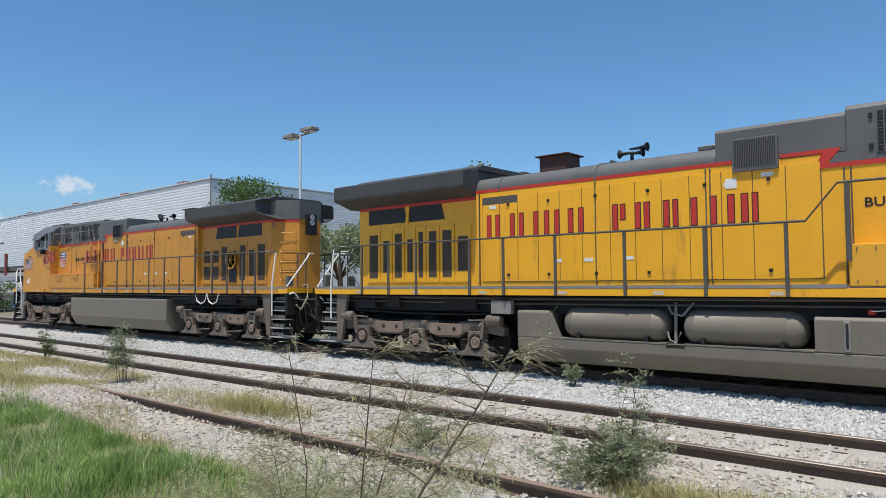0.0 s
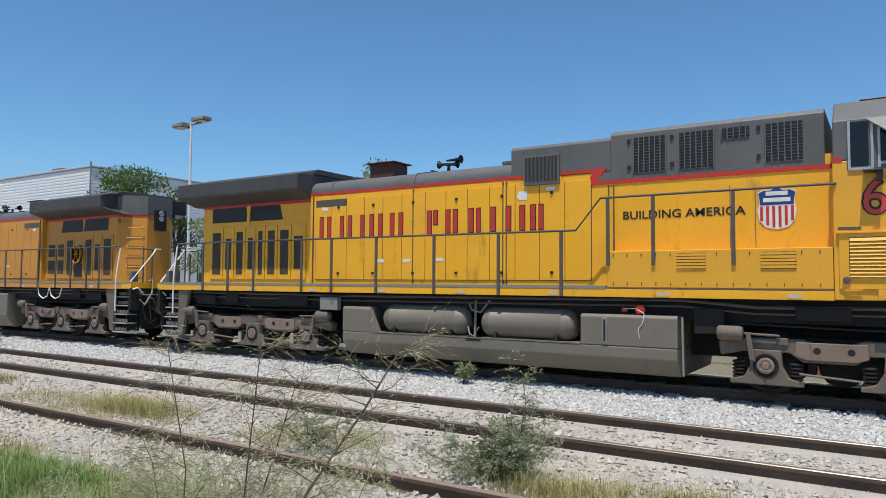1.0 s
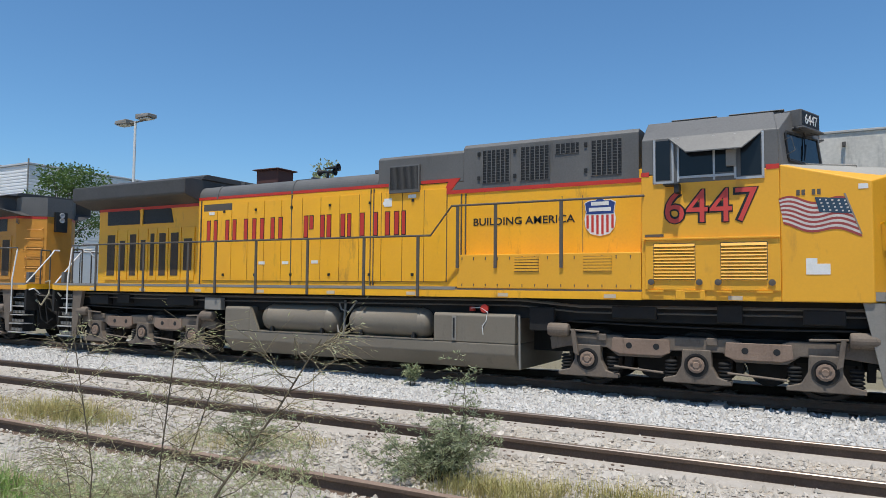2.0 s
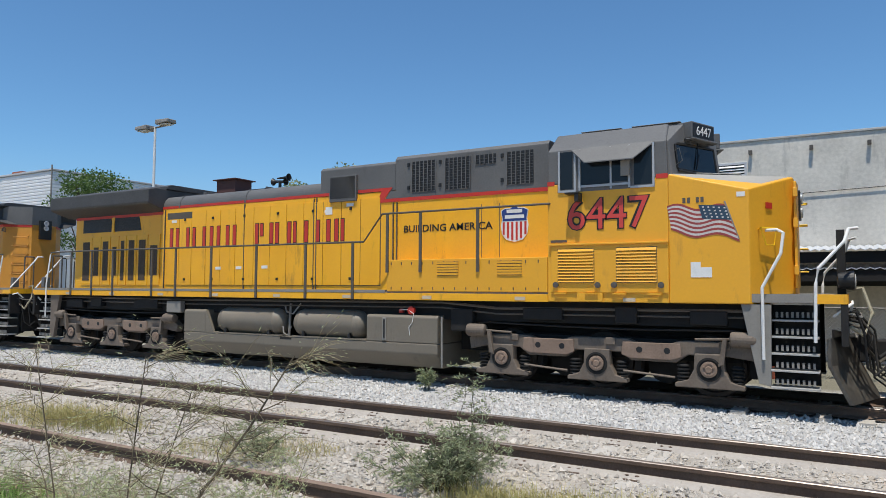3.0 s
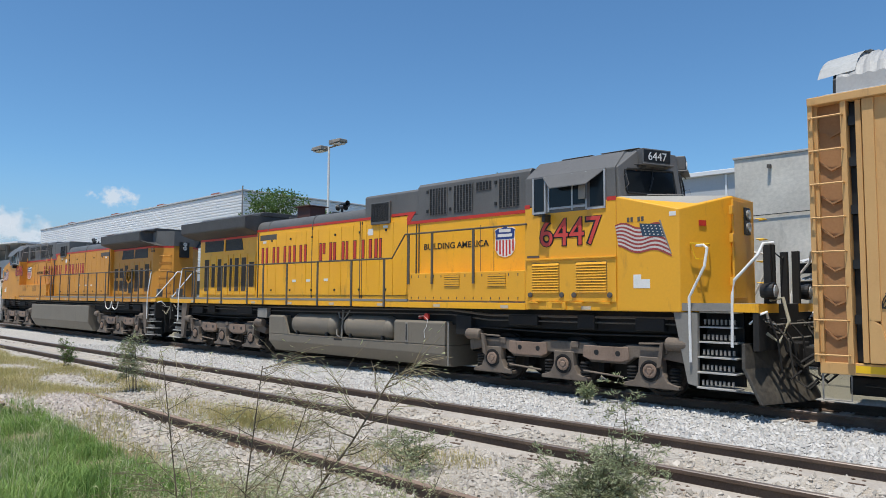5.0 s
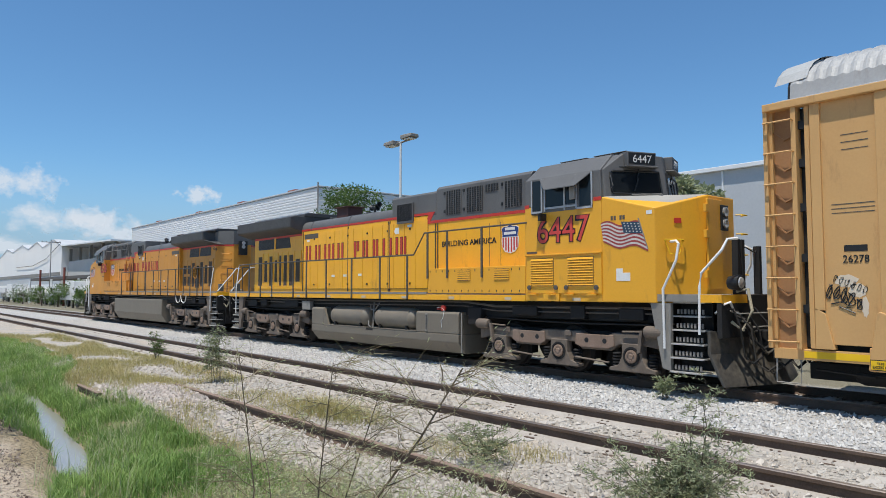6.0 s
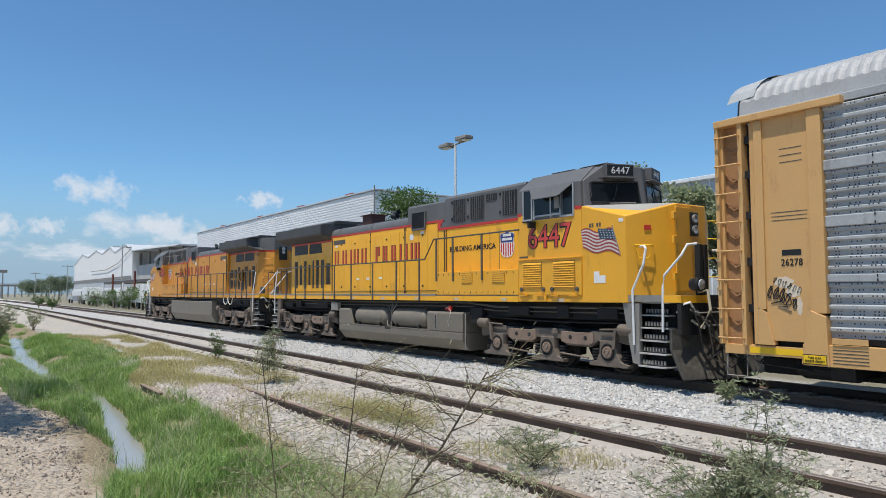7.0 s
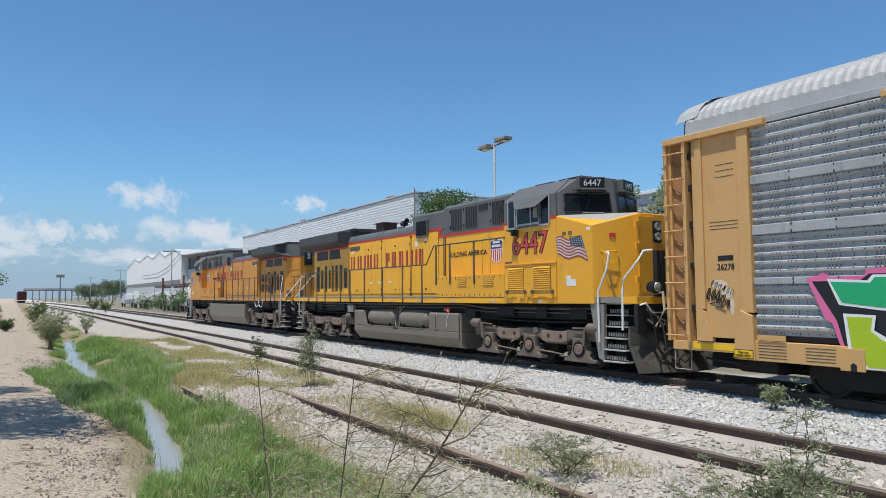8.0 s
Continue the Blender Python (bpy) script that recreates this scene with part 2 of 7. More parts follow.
# ---- mesh helpers ----
class Shape:
    """Gathers vertices and faces for one mesh."""

    def __init__(self):
        self.v, self.f = [], []

    def box(self, x0, x1, y0, y1, z0, z1):
        k = len(self.v)
        self.v += [(x, y, z) for x in (x0, x1) for y in (y0, y1) for z in (z0, z1)]
        self.f += [tuple(k + i for i in q) for q in ((0, 1, 3, 2), (4, 6, 7, 5), (0, 4, 5, 1), (2, 3, 7, 6), (0, 2, 6, 4), (1, 5, 7, 3))]
        return self

    def prism(self, outline, axis, c0, c1):
        """A flat outline of (a, b) pairs drawn out along an axis from c0 to c1."""
        k, n = len(self.v), len(outline)
        for c in (c0, c1):
            for a, b in outline:
                self.v.append({"x": (c, a, b), "y": (a, c, b), "z": (a, b, c)}[axis])
        self.f += [tuple(range(k, k + n)), tuple(range(k + 2 * n - 1, k + n - 1, -1))]
        self.f += [(k + i, k + (i + 1) % n, k + n + (i + 1) % n, k + n + i) for i in range(n)]
        return self

    def loft(self, rings, closed=True):
        k, n = len(self.v), len(rings[0])
        for ring in rings:
            self.v += [tuple(p) for p in ring]
        for j in range(len(rings) - 1):
            for i in range(n if closed else n - 1):
                a, b = k + j * n + i, k + j * n + (i + 1) % n
                self.f.append((a, b, b + n, a + n))
        if closed:
            self.f += [tuple(range(k, k + n)), tuple(range(k + len(rings) * n - 1, k + (len(rings) - 1) * n - 1, -1))]
        return self

    def tube(self, points, radius, sides=8, taper=1.0):
        pts = [Vector(p) for p in points]
        rings = []
        for i, p in enumerate(pts):
            way = (pts[min(i + 1, len(pts) - 1)] - pts[max(i - 1, 0)]).normalized()
            side = way.cross(Vector((0, 0, 1)) if abs(way.z) < 0.9 else Vector((1, 0, 0))).normalized()
            up = side.cross(way)
            r = radius * (1 + (taper - 1) * i / max(len(pts) - 1, 1))
            rings.append([p + r * (math.cos(a) * side + math.sin(a) * up) for a in (2 * math.pi * j / sides for j in range(sides))])
        return self.loft(rings)

    def lathe(self, profile, origin, axis, sides=20):
        """A profile of (radius, along) pairs turned about an axis through origin."""
        rings = []
        for r, c in profile:
            ring = []
            for j in range(sides):
                a = 2 * math.pi * j / sides
                p, q = r * math.cos(a), r * math.sin(a)
                o = {"x": (c, p, q), "y": (p, c, q), "z": (p, q, c)}[axis]
                ring.append((origin[0] + o[0], origin[1] + o[1], origin[2] + o[2]))
            rings.append(ring)
        return self.loft(rings)

    def mesh(self, name, material, smooth=False, tidy=True):
        me = bpy.data.meshes.new(name)
        me.from_pydata([tuple(p) for p in self.v], [], self.f)
        if tidy:
            bm = bmesh.new()
            bm.from_mesh(me)
            bmesh.ops.recalc_face_normals(bm, faces=bm.faces)
            bm.to_mesh(me)
            bm.free()
        me.materials.append(material)
        if smooth:
            me.polygons.foreach_set("use_smooth", [True] * len(me.polygons))
        return me


def part(name, shape, material, parent=None, label="", bevel=0.0, smooth=False):
    ob = new(name, shape.mesh(name, material, smooth))
    if parent:
        ob.parent = parent
    if label:
        ob["label"] = label
    if bevel:
        mod = ob.modifiers.new("bevel", "BEVEL")
        mod.width, mod.segments, mod.limit_method, mod.angle_limit = bevel, 2, "ANGLE", radians(35)
    return ob


def split_parts(name, shape, material, parent, label=""):
    """Each connected piece of a shape as a part of its own."""
    root = list(range(len(shape.v)))

    def find(i):
        while root[i] != i:
            root[i] = root[root[i]]
            i = root[i]
        return i

    for f in shape.f:
        for i in f[1:]:
            root[find(i)] = find(f[0])
    groups = {}
    for f in shape.f:
        groups.setdefault(find(f[0]), []).append(f)
    for faces in groups.values():
        used = sorted({i for f in faces for i in f})
        at = {i: k for k, i in enumerate(used)}
        one = Shape()
        one.v = [shape.v[i] for i in used]
        one.f = [tuple(at[i] for i in f) for f in faces]
        part(name, one, material, parent, label)


def shared(name, mesh, parent, m=None):
    """One more object on a mesh that is shared."""
    ob = new(name, mesh)
    ob.parent = parent
    if m is not None:
        ob.matrix_local = m
    return ob


def thing(name, label, category, group="", kind="", m=None):
    ob = new(name)
    if m is not None:
        ob.matrix_basis = m
    return tagged(ob, label, category, group, kind)


def lettering(name, body, size, material, parent, m, depth=0.004, label="", offset=0.0):
    """Writing as a mesh, its foot on the line through m."""
    cu = bpy.data.curves.new(name, "FONT")
    cu.body, cu.size, cu.extrude, cu.align_x, cu.offset = body, size, depth, "LEFT", offset
    cu.resolution_u = 3
    tmp = bpy.data.objects.new(name, cu)
    me = bpy.data.meshes.new_from_object(tmp)
    bpy.data.objects.remove(tmp)
    me.materials.clear()
    me.materials.append(material)
    ob = new(name, me)
    ob.parent = parent
    ob.matrix_local = m
    if label:
        ob["label"] = label
    return ob


# ---- ground ----
TRACK = 14.1   # middle of the train's track
NEAR = 8.235   # middle of the nearer track
NEAR_TOP = 0.13


def smooth_step(a, b, x):
    t = min(max((x - a) / (b - a), 0.0), 1.0)
    return t * t * (3 - 2 * t)


def ditch_line(x):
    """Where the ditch's middle runs."""
    knots = ((-46, 3.7), (-40, 3.3), (-30, 2.9), (-24, 2.72), (-20, 2.75), (-15.2, 3.2), (-11.5, 2.92), (-8.8, 2.55), (-5, 2.35))
    y = knots[0][1] if x < knots[0][0] else knots[-1][1]
    for (a, b), (c, d) in zip(knots, knots[1:]):
        if a <= x < c:
            y = b + (d - b) * smooth_step(a, c, x)
    return y + 0.06 * math.sin(x * 1.9 + 1)


def ground_height(x, y):
    z = -0.04 - 0.15 * smooth_step(9.4, 12.6, y)
    z += 0.04 * noise.noise((x * 0.35, y * 0.35, 0)) + 0.018 * noise.noise((x * 1.7, y * 1.7, 3))
    z -= 0.06 * smooth_step(5.0, 3.2, y)
    if -45 < x < -5:
        dip = math.exp(-((y - ditch_line(x)) / (0.30 if x > -17 else 0.55)) ** 2)
        z -= 0.24 * dip * smooth_step(-45, -36, x) * smooth_step(-7.4, -9.4, x)
    z += 0.10 * smooth_step(1.9, 0.9, y)
    z += 0.15 * math.exp(-((x + 12.7) / 1.4) ** 2 - ((y - 4.85) / 0.55) ** 2)
    if y > 20:
        z -= 0.02
    return z


def ground_material():
    m = bpy.data.materials.new("gravel_dirt_and_grass_soil")
    m.use_nodes = True
    n, ln = m.node_tree.nodes, m.node_tree.links
    b = n["Principled BSDF"]
    b.inputs["Roughness"].default_value = 0.95
    b.inputs["Specular IOR Level"].default_value = 0.2
    co = n.new("ShaderNodeTexCoord")
    sep = n.new("ShaderNodeSeparateXYZ")
    ln.new(co.outputs["Object"], sep.inputs[0])
    wob = n.new("ShaderNodeTexNoise")
    wob.inputs["Scale"].default_value = 0.9
    wob.inputs["Detail"].default_value = 6
    ln.new(co.outputs["Object"], wob.inputs["Vector"])

    def wobbled(axis, k):
        a = n.new("ShaderNodeMath")
        a.operation = "MULTIPLY_ADD"
        a.inputs[1].default_value = k
        ln.new(wob.outputs["Fac"], a.inputs[0])
        ln.new(sep.outputs[axis], a.inputs[2])
        return a.outputs[0]

    def step(value, lo, hi):
        r = n.new("ShaderNodeMapRange")
        r.inputs["From Min"].default_value, r.inputs["From Max"].default_value = lo, hi
        ln.new(value, r.inputs["Value"])
        return r.outputs[0]

    def mix(f, a, c):
        x = n.new("ShaderNodeMix")
        x.data_type = "RGBA"
        if isinstance(f, float):
            x.inputs["Factor"].default_value = f
        else:
            ln.new(f, x.inputs["Factor"])
        for key, q in (("A", a), ("B", c)):
            if isinstance(q, tuple):
                x.inputs[key].default_value = (*q, 1)
            else:
                ln.new(q, x.inputs[key])
        return x.outputs["Result"]

    stones = n.new("ShaderNodeTexVoronoi")
    stones.inputs["Scale"].default_value = 17.0
    ln.new(co.outputs["Object"], stones.inputs["Vector"])
    grain = n.new("ShaderNodeTexNoise")
    grain.inputs["Scale"].default_value = 38.0
    grain.inputs["Detail"].default_value = 6
    ln.new(co.outputs["Object"], grain.inputs["Vector"])
    value = n.new("ShaderNodeSeparateXYZ")
    ln.new(stones.outputs["Color"], value.inputs[0])
    ballast = mix(value.outputs[0], (0.57, 0.545, 0.51), (0.42, 0.40, 0.375))
    gravel = mix(value.outputs[0], (0.54, 0.495, 0.435), (0.39, 0.355, 0.31))
    gravel = mix(step(wob.outputs["Fac"], 0.45, 0.7), gravel, (0.55, 0.47, 0.38))
    soil = mix(grain.outputs["Fac"], (0.40, 0.325, 0.205), (0.21, 0.165, 0.10))
    bank = mix(grain.outputs["Fac"], (0.57, 0.475, 0.365), (0.37, 0.30, 0.228))
    litter = n.new("ShaderNodeTexNoise")
    litter.inputs["Scale"].default_value = 3.2
    litter.inputs["Detail"].default_value = 9
    litter.inputs["Roughness"].default_value = 0.75
    ln.new(co.outputs["Object"], litter.inputs["Vector"])
    bank = mix(step(litter.outputs["Fac"], 0.54, 0.64), bank, (0.17, 0.14, 0.11))
    y = wobbled(1, 1.1)
    col = mix(step(y, 4.65, 5.15), soil, gravel)
    col = mix(step(y, 9.75, 10.05), col, ballast)
    col = mix(step(y, 2.75, 2.45), col, bank)
    far = mix(step(y, 16.6, 17.6), col, (0.24, 0.22, 0.16))
    ln.new(far, b.inputs["Base Color"])
    bp = n.new("ShaderNodeBump")
    bp.inputs["Strength"].default_value = 0.9
    bp.inputs["Distance"].default_value = 0.05
    hmix = n.new("ShaderNodeMath")
    hmix.operation = "MULTIPLY_ADD"
    hmix.inputs[1].default_value = -1.2
    ln.new(stones.outputs["Distance"], hmix.inputs[0])
    ln.new(grain.outputs["Fac"], hmix.inputs[2])
    ln.new(hmix.outputs[0], bp.inputs["Height"])
    ln.new(bp.outputs["Normal"], b.inputs["Normal"])
    return m


def build_ground():
    xs = [-2500, -1200, -600, -350, -220, -150, -110, -80, -62, -50] + [-44 + 0.22 * i for i in range(int(54 / 0.22))] + [10.2, 13, 18, 30, 60, 150, 500, 2500]
    ys = [-2500, -800, -200, -60, -25, -12, -6, -3, -1] + [0.0 + 0.16 * i for i in range(100)] + [16.5, 17.5, 19, 21, 24, 30, 45, 80, 200, 700, 2500]
    v = [(x, y, ground_height(x, y)) for x in xs for y in ys]
    k = len(ys)
    f = [(i * k + j, (i + 1) * k + j, (i + 1) * k + j + 1, i * k + j + 1) for i in range(len(xs) - 1) for j in range(k - 1)]
    me = bpy.data.meshes.new("ground")
    me.from_pydata(v, [], f)
    me.materials.append(ground_material())
    me.polygons.foreach_set("use_smooth", [True] * len(me.polygons))
    return tagged(new("ground", me), "pale gravel and dusty dirt beside the railway tracks", "ground", kind="structure")


build_ground()


# ---- tracks ----
def rail_outline(y, top, k=1.0):
    """A flat-bottomed rail's section about y with its head at top."""
    half = [(0.075, -0.172), (0.075, -0.158), (0.02, -0.14), (0.012, -0.128), (0.012, -0.05), (0.036, -0.04), (0.037, -0.006)]
    return [(y + a, top + b * k) for a, b in half] + [(y - a, top + b * k) for a, b in reversed(half)]


def head_outline(y, top):
    return [(y + 0.037, top - 0.0055), (y + 0.028, top + 0.003), (y - 0.028, top + 0.003), (y - 0.037, top - 0.0055)]


def bend(x):
    """The slow curve of both tracks far down the line."""
    return -6e-5 * min(0.0, x + 60) ** 2


def railway(name, label, middle, top, x0, x1, head, ties=(), tie_mat=TIE, dusty=False, sunk=0.0):
    tr = tagged(new(name), label, "railway track", kind="structure")
    xs = [x0 + (x1 - x0) * i / 60 for i in range(61)]
    for y in (middle - 0.7535, middle + 0.7535):
        r = part("rail", Shape().loft([[(x, a + bend(x), b) for a, b in rail_outline(y, top)] for x in xs]), RAILSIDE, tr)
        part("rail_head", Shape().loft([[(x, a + bend(x), b) for a, b in head_outline(y, top)] for x in xs]), head, r, "worn rail running surface")
        if dusty:
            fine = [-40 + 0.25 * i for i in range(200)]
            for sd in (-1, 1):
                dust = [[(x, y + sd * 0.02 + bend(x), top - 0.128), (x, y + sd * (0.13 + 0.05 * noise.noise((x * 1.3, y, sd))) + bend(x), top - 0.140), (x, y + sd * (0.20 + 0.07 * noise.noise((x * 1.7, y, sd + 4))) + bend(x), top - 0.19)] for x in fine]
                part("dust_bank", Shape().loft(dust, closed=False), DUST, r, "pale dust heaped on the rail foot", smooth=True)
    if len(ties):
        me = Shape().prism([(-0.11, -0.06), (-0.13, -0.2), (0.13, -0.2), (0.11, -0.06)], "y", -1.25, 1.25).mesh("tie", tie_mat)
        plate = Shape().box(-0.08, 0.08, -0.19, 0.19, -0.165, -0.145)
        for s in (-1, 1):
            plate.lathe([(0.018, -0.15), (0.022, -0.12), (0.0, -0.112)], (0.05 * s, 0.1 * s, 0), "z", 6)
            plate.lathe([(0.018, -0.15), (0.022, -0.12), (0.0, -0.112)], (-0.05 * s, 0.1 * s, 0), "z", 6)
        plate = plate.mesh("tie_plate", RAILSIDE)
        for x in ties:
            t = shared("tie", me, tr, pose(x, middle, top - 0.08 - sunk + random.uniform(-0.025, 0.006), 0, 0, random.uniform(-1, 1)))
            for y in (-0.7535, 0.7535):
                shared("tie_plate", plate, t, pose(0, y, 0.068 + sunk))
    return tr


railway("main_track", "main line track with polished rails on pale ballast", TRACK, 0.0, -420, 60, RAILHEAD, [-40 + 0.61 * i for i in range(74)])
railway("near_track", "siding track with worn rails sunk in gravel", NEAR, NEAR_TOP, -300, 60, RAILHEAD, [-36 + 0.61 * i for i in range(68)], dusty=True, sunk=0.028)


def loose_rail(x0, x1, y, z):
    ob = part("abandoned_rail", Shape().prism(rail_outline(y, z), "x", x0, x1), RAILSIDE, None, bevel=0.003)
    tagged(ob, "rusty abandoned rail lying in gravel and grass", "rail", "abandoned rails")
    part("rail_head", Shape().prism(head_outline(y, z), "x", x0, x1), RAILRUST, ob, "rust-brown rail head")


loose_rail(-13.35, 14.0, 5.27, 0.10)
loose_rail(-14.75, -13.2, 3.88, 0.07)


# ---- locomotives ----
def arc(cx, cz, r, a0, a1, n):
    return [(cx + r * math.cos(radians(a0 + (a1 - a0) * i / n)), cz + r * math.sin(radians(a0 + (a1 - a0) * i / n))) for i in range(n + 1)]


def mirrored(half):
    """A closed outline of (y, z) from its right half, listed from the foot up."""
    return half + [(-a, b) for a, b in reversed(half)]


def oval_outline(w, h, n=16):
    return [(w / 2 * math.cos(2 * math.pi * i / n), h / 2 * math.sin(2 * math.pi * i / n)) for i in range(n)]


class Side:
    """Works on one flank of a vehicle: v is the distance out from its middle; sg is -1 where that flank is at -y."""

    def __init__(self, sg):
        self.sg = sg

    def box(self, sh, u0, u1, v0, v1, z0, z1):
        a, b = sorted((self.sg * v0, self.sg * v1))
        return sh.box(u0, u1, a, b, z0, z1)

    def panel(self, sh, outline, v0, v1):
        return sh.prism(outline, "y", self.sg * v0, self.sg * v1)

    def tube(self, sh, pts, r, sides=8):
        return sh.tube([(u, self.sg * v, z) for u, v, z in pts], r, sides)

    def text(self, name, body, height, width, material, parent, u_left, v, z, label="", offset=0.0):
        """Lettering on the flank, its left edge (as read from outside) at u_left."""
        m = pose(0, 0, 0, 90, 0, 0) if self.sg < 0 else pose(0, 0, 0, 90, 0, 180)
        ob = lettering(name, body, 1.0, material, parent, Matrix.Identity(4), 0.004 / height, label, offset)
        xs = [p.co.x for p in ob.data.vertices]
        ys = [p.co.y for p in ob.data.vertices]
        k = Matrix.Diagonal((width / (max(xs) - min(xs)), height / (max(ys) - min(ys)), height, 1))
        ob.data.transform(k @ Matrix.Translation((-min(xs), -min(ys), 0)))
        ob.matrix_local = Matrix.Translation((u_left, self.sg * v, z)) @ m
        return ob


def truck(parent, s, axles):
    """A three-axle truck with cast side frame, journal boxes, springs and brake cylinders."""
    tr = new("truck")
    tr.parent = parent
    for f in (s, Side(-s.sg)):
        bar = [(axles[0] - 0.75, 0.88), (axles[0] - 0.62, 0.97), (axles[0] + 0.55, 0.97), (axles[0] + 0.72, 0.90), (axles[1] - 0.75, 0.90), (axles[1] - 0.5, 0.98), (axles[1] + 0.55, 0.98), (axles[1] + 0.75, 0.90), (axles[2] - 0.7, 0.90), (axles[2] - 0.5, 0.98), (axles[2] + 0.62, 0.98), (axles[2] + 0.80, 0.86),
               (axles[2] + 0.75, 0.68), (axles[2] + 0.3, 0.74), (axles[2] - 0.35, 0.74), (axles[2] - 0.55, 0.60), (axles[1] + 0.62, 0.60), (axles[1] + 0.42, 0.74), (axles[1] - 0.42, 0.74), (axles[1] - 0.62, 0.60), (axles[0] + 0.55, 0.60), (axles[0] + 0.35, 0.74), (axles[0] - 0.35, 0.74), (axles[0] - 0.72, 0.66)]
        part("side_frame", f.panel(Shape(), bar, 1.10, 1.30), TRUCK, tr, bevel=0.02)
        for a, b in zip(axles, axles[1:]):
            c = (a + b) / 2
            pl = part("frame_plate", f.panel(Shape(), [(c - 0.52, 0.70), (c - 0.36, 0.64), (c + 0.36, 0.64), (c + 0.52, 0.70), (c + 0.50, 0.93), (c - 0.50, 0.93)], 1.30, 1.335), FRAMEPLATE, tr, "rust-tan cast plate with a round hole", bevel=0.012)
            for h in (c - 0.2, c + 0.28):
                part("frame_hole", Shape().lathe([(0.0, 1.33 * f.sg), (0.055, 1.33 * f.sg), (0.055, 1.338 * f.sg), (0.0, 1.338 * f.sg)], (h, 0, 0.80), "y", 14), BLACKINK, pl)
        for a in axles:
            part("frame_lug", f.box(Shape(), a + 0.16, a + 0.34, 1.28, 1.33, 0.86, 0.99), TRUCK, tr, bevel=0.015)
        for a, b in zip(axles, axles[1:]):
            rod = Shape()
            f.tube(rod, [(a + 0.5, 1.38, 0.42), (b - 0.55, 1.38, 0.36)], 0.022, 6)
            part("brake_rod", rod, TRUCK, tr)
        for a in axles:
            j = f.panel(Shape(), [(a - 0.56, 0.20), (a + 0.56, 0.20), (a + 0.56, 0.27), (a + 0.34, 0.33), (a + 0.25, 0.50), (a + 0.23, 0.78), (a - 0.23, 0.78), (a - 0.25, 0.50), (a - 0.34, 0.33), (a - 0.56, 0.27)], 1.16, 1.36)
            j = part("journal_box", j, TRUCK, tr, bevel=0.015)
            cap = Shape().lathe([(0.20, 1.355 * f.sg), (0.20, 1.372 * f.sg), (0.165, 1.374 * f.sg), (0.155, 1.362 * f.sg), (0.0, 1.362 * f.sg)], (a, 0, 0.52), "y", 24)
            part("bearing_cap", cap, BLACK, j)
            hub = Shape().lathe([(0.135, 1.362 * f.sg), (0.135, 1.392 * f.sg), (0.10, 1.40 * f.sg), (0.06, 1.392 * f.sg), (0.05, 1.405 * f.sg), (0.0, 1.405 * f.sg)], (a, 0, 0.52), "y", 18)
            for q in range(3):
                w = 2 * math.pi * q / 3 + 0.5
                hub.lathe([(0.02, 1.395 * f.sg), (0.018, 1.415 * f.sg), (0.0, 1.416 * f.sg)], (a + 0.085 * math.cos(w), 0, 0.52 + 0.085 * math.sin(w)), "y", 6)
            part("axle_cap", hub, FRAMEPLATE, j)
            for d in (-0.44, 0.44):
                sp = Shape()
                for i in range(5):
                    sp.lathe([(0.075, 0), (0.105, 0.018), (0.105, 0.036), (0.075, 0.054)], (a + d, 1.22 * f.sg, 0.28 + 0.062 * i), "z", 14)
                part("spring", sp, BLACK, tr, "dark coil spring")
        for a, d in ((axles[0], -0.55), (axles[2], 0.55)):
            cyl = Shape().lathe([(0.0, -0.22), (0.11, -0.2), (0.125, -0.17), (0.125, 0.14), (0.105, 0.2), (0.0, 0.22)], (a + d, 1.36 * f.sg, 1.04), "x", 18)
            cyl.tube([(a + d * 0.6, 1.36 * f.sg, 1.04), (a - d * 0.4, 1.36 * f.sg, 1.02)], 0.022)
            part("brake_cylinder", cyl, TRUCK, tr, "dusty brake cylinder", smooth=False, bevel=0.006)
            lev = Shape()
            f.panel(lev, [(a + d * 0.42, 1.06), (a + d * 0.55, 1.06), (a + d * 0.45, 0.62), (a + d * 0.28, 0.58)], 1.33, 1.42)
            part("brake_lever", lev, TRUCK, tr, bevel=0.008)
        pipe = Shape()
        f.tube(pipe, [(axles[0] - 0.75, 1.34, 1.13), (axles[0] - 0.35, 1.34, 1.2), (axles[1] - 0.6, 1.34, 1.16), (axles[1] + 0.6, 1.34, 1.15), (axles[2] + 0.4, 1.34, 1.18), (axles[2] + 0.7, 1.34, 1.1)], 0.018, 6)
        part("brake_pipe", pipe, BLACK, tr)
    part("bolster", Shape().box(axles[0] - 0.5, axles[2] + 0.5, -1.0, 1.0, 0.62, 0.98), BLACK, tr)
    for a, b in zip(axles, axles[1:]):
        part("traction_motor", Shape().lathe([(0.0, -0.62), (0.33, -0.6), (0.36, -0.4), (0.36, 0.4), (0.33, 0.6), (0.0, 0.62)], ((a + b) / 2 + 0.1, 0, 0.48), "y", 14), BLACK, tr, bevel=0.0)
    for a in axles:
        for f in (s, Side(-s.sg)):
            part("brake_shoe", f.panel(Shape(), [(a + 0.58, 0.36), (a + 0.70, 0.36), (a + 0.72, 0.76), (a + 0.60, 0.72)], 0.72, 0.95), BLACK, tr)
    sets = []
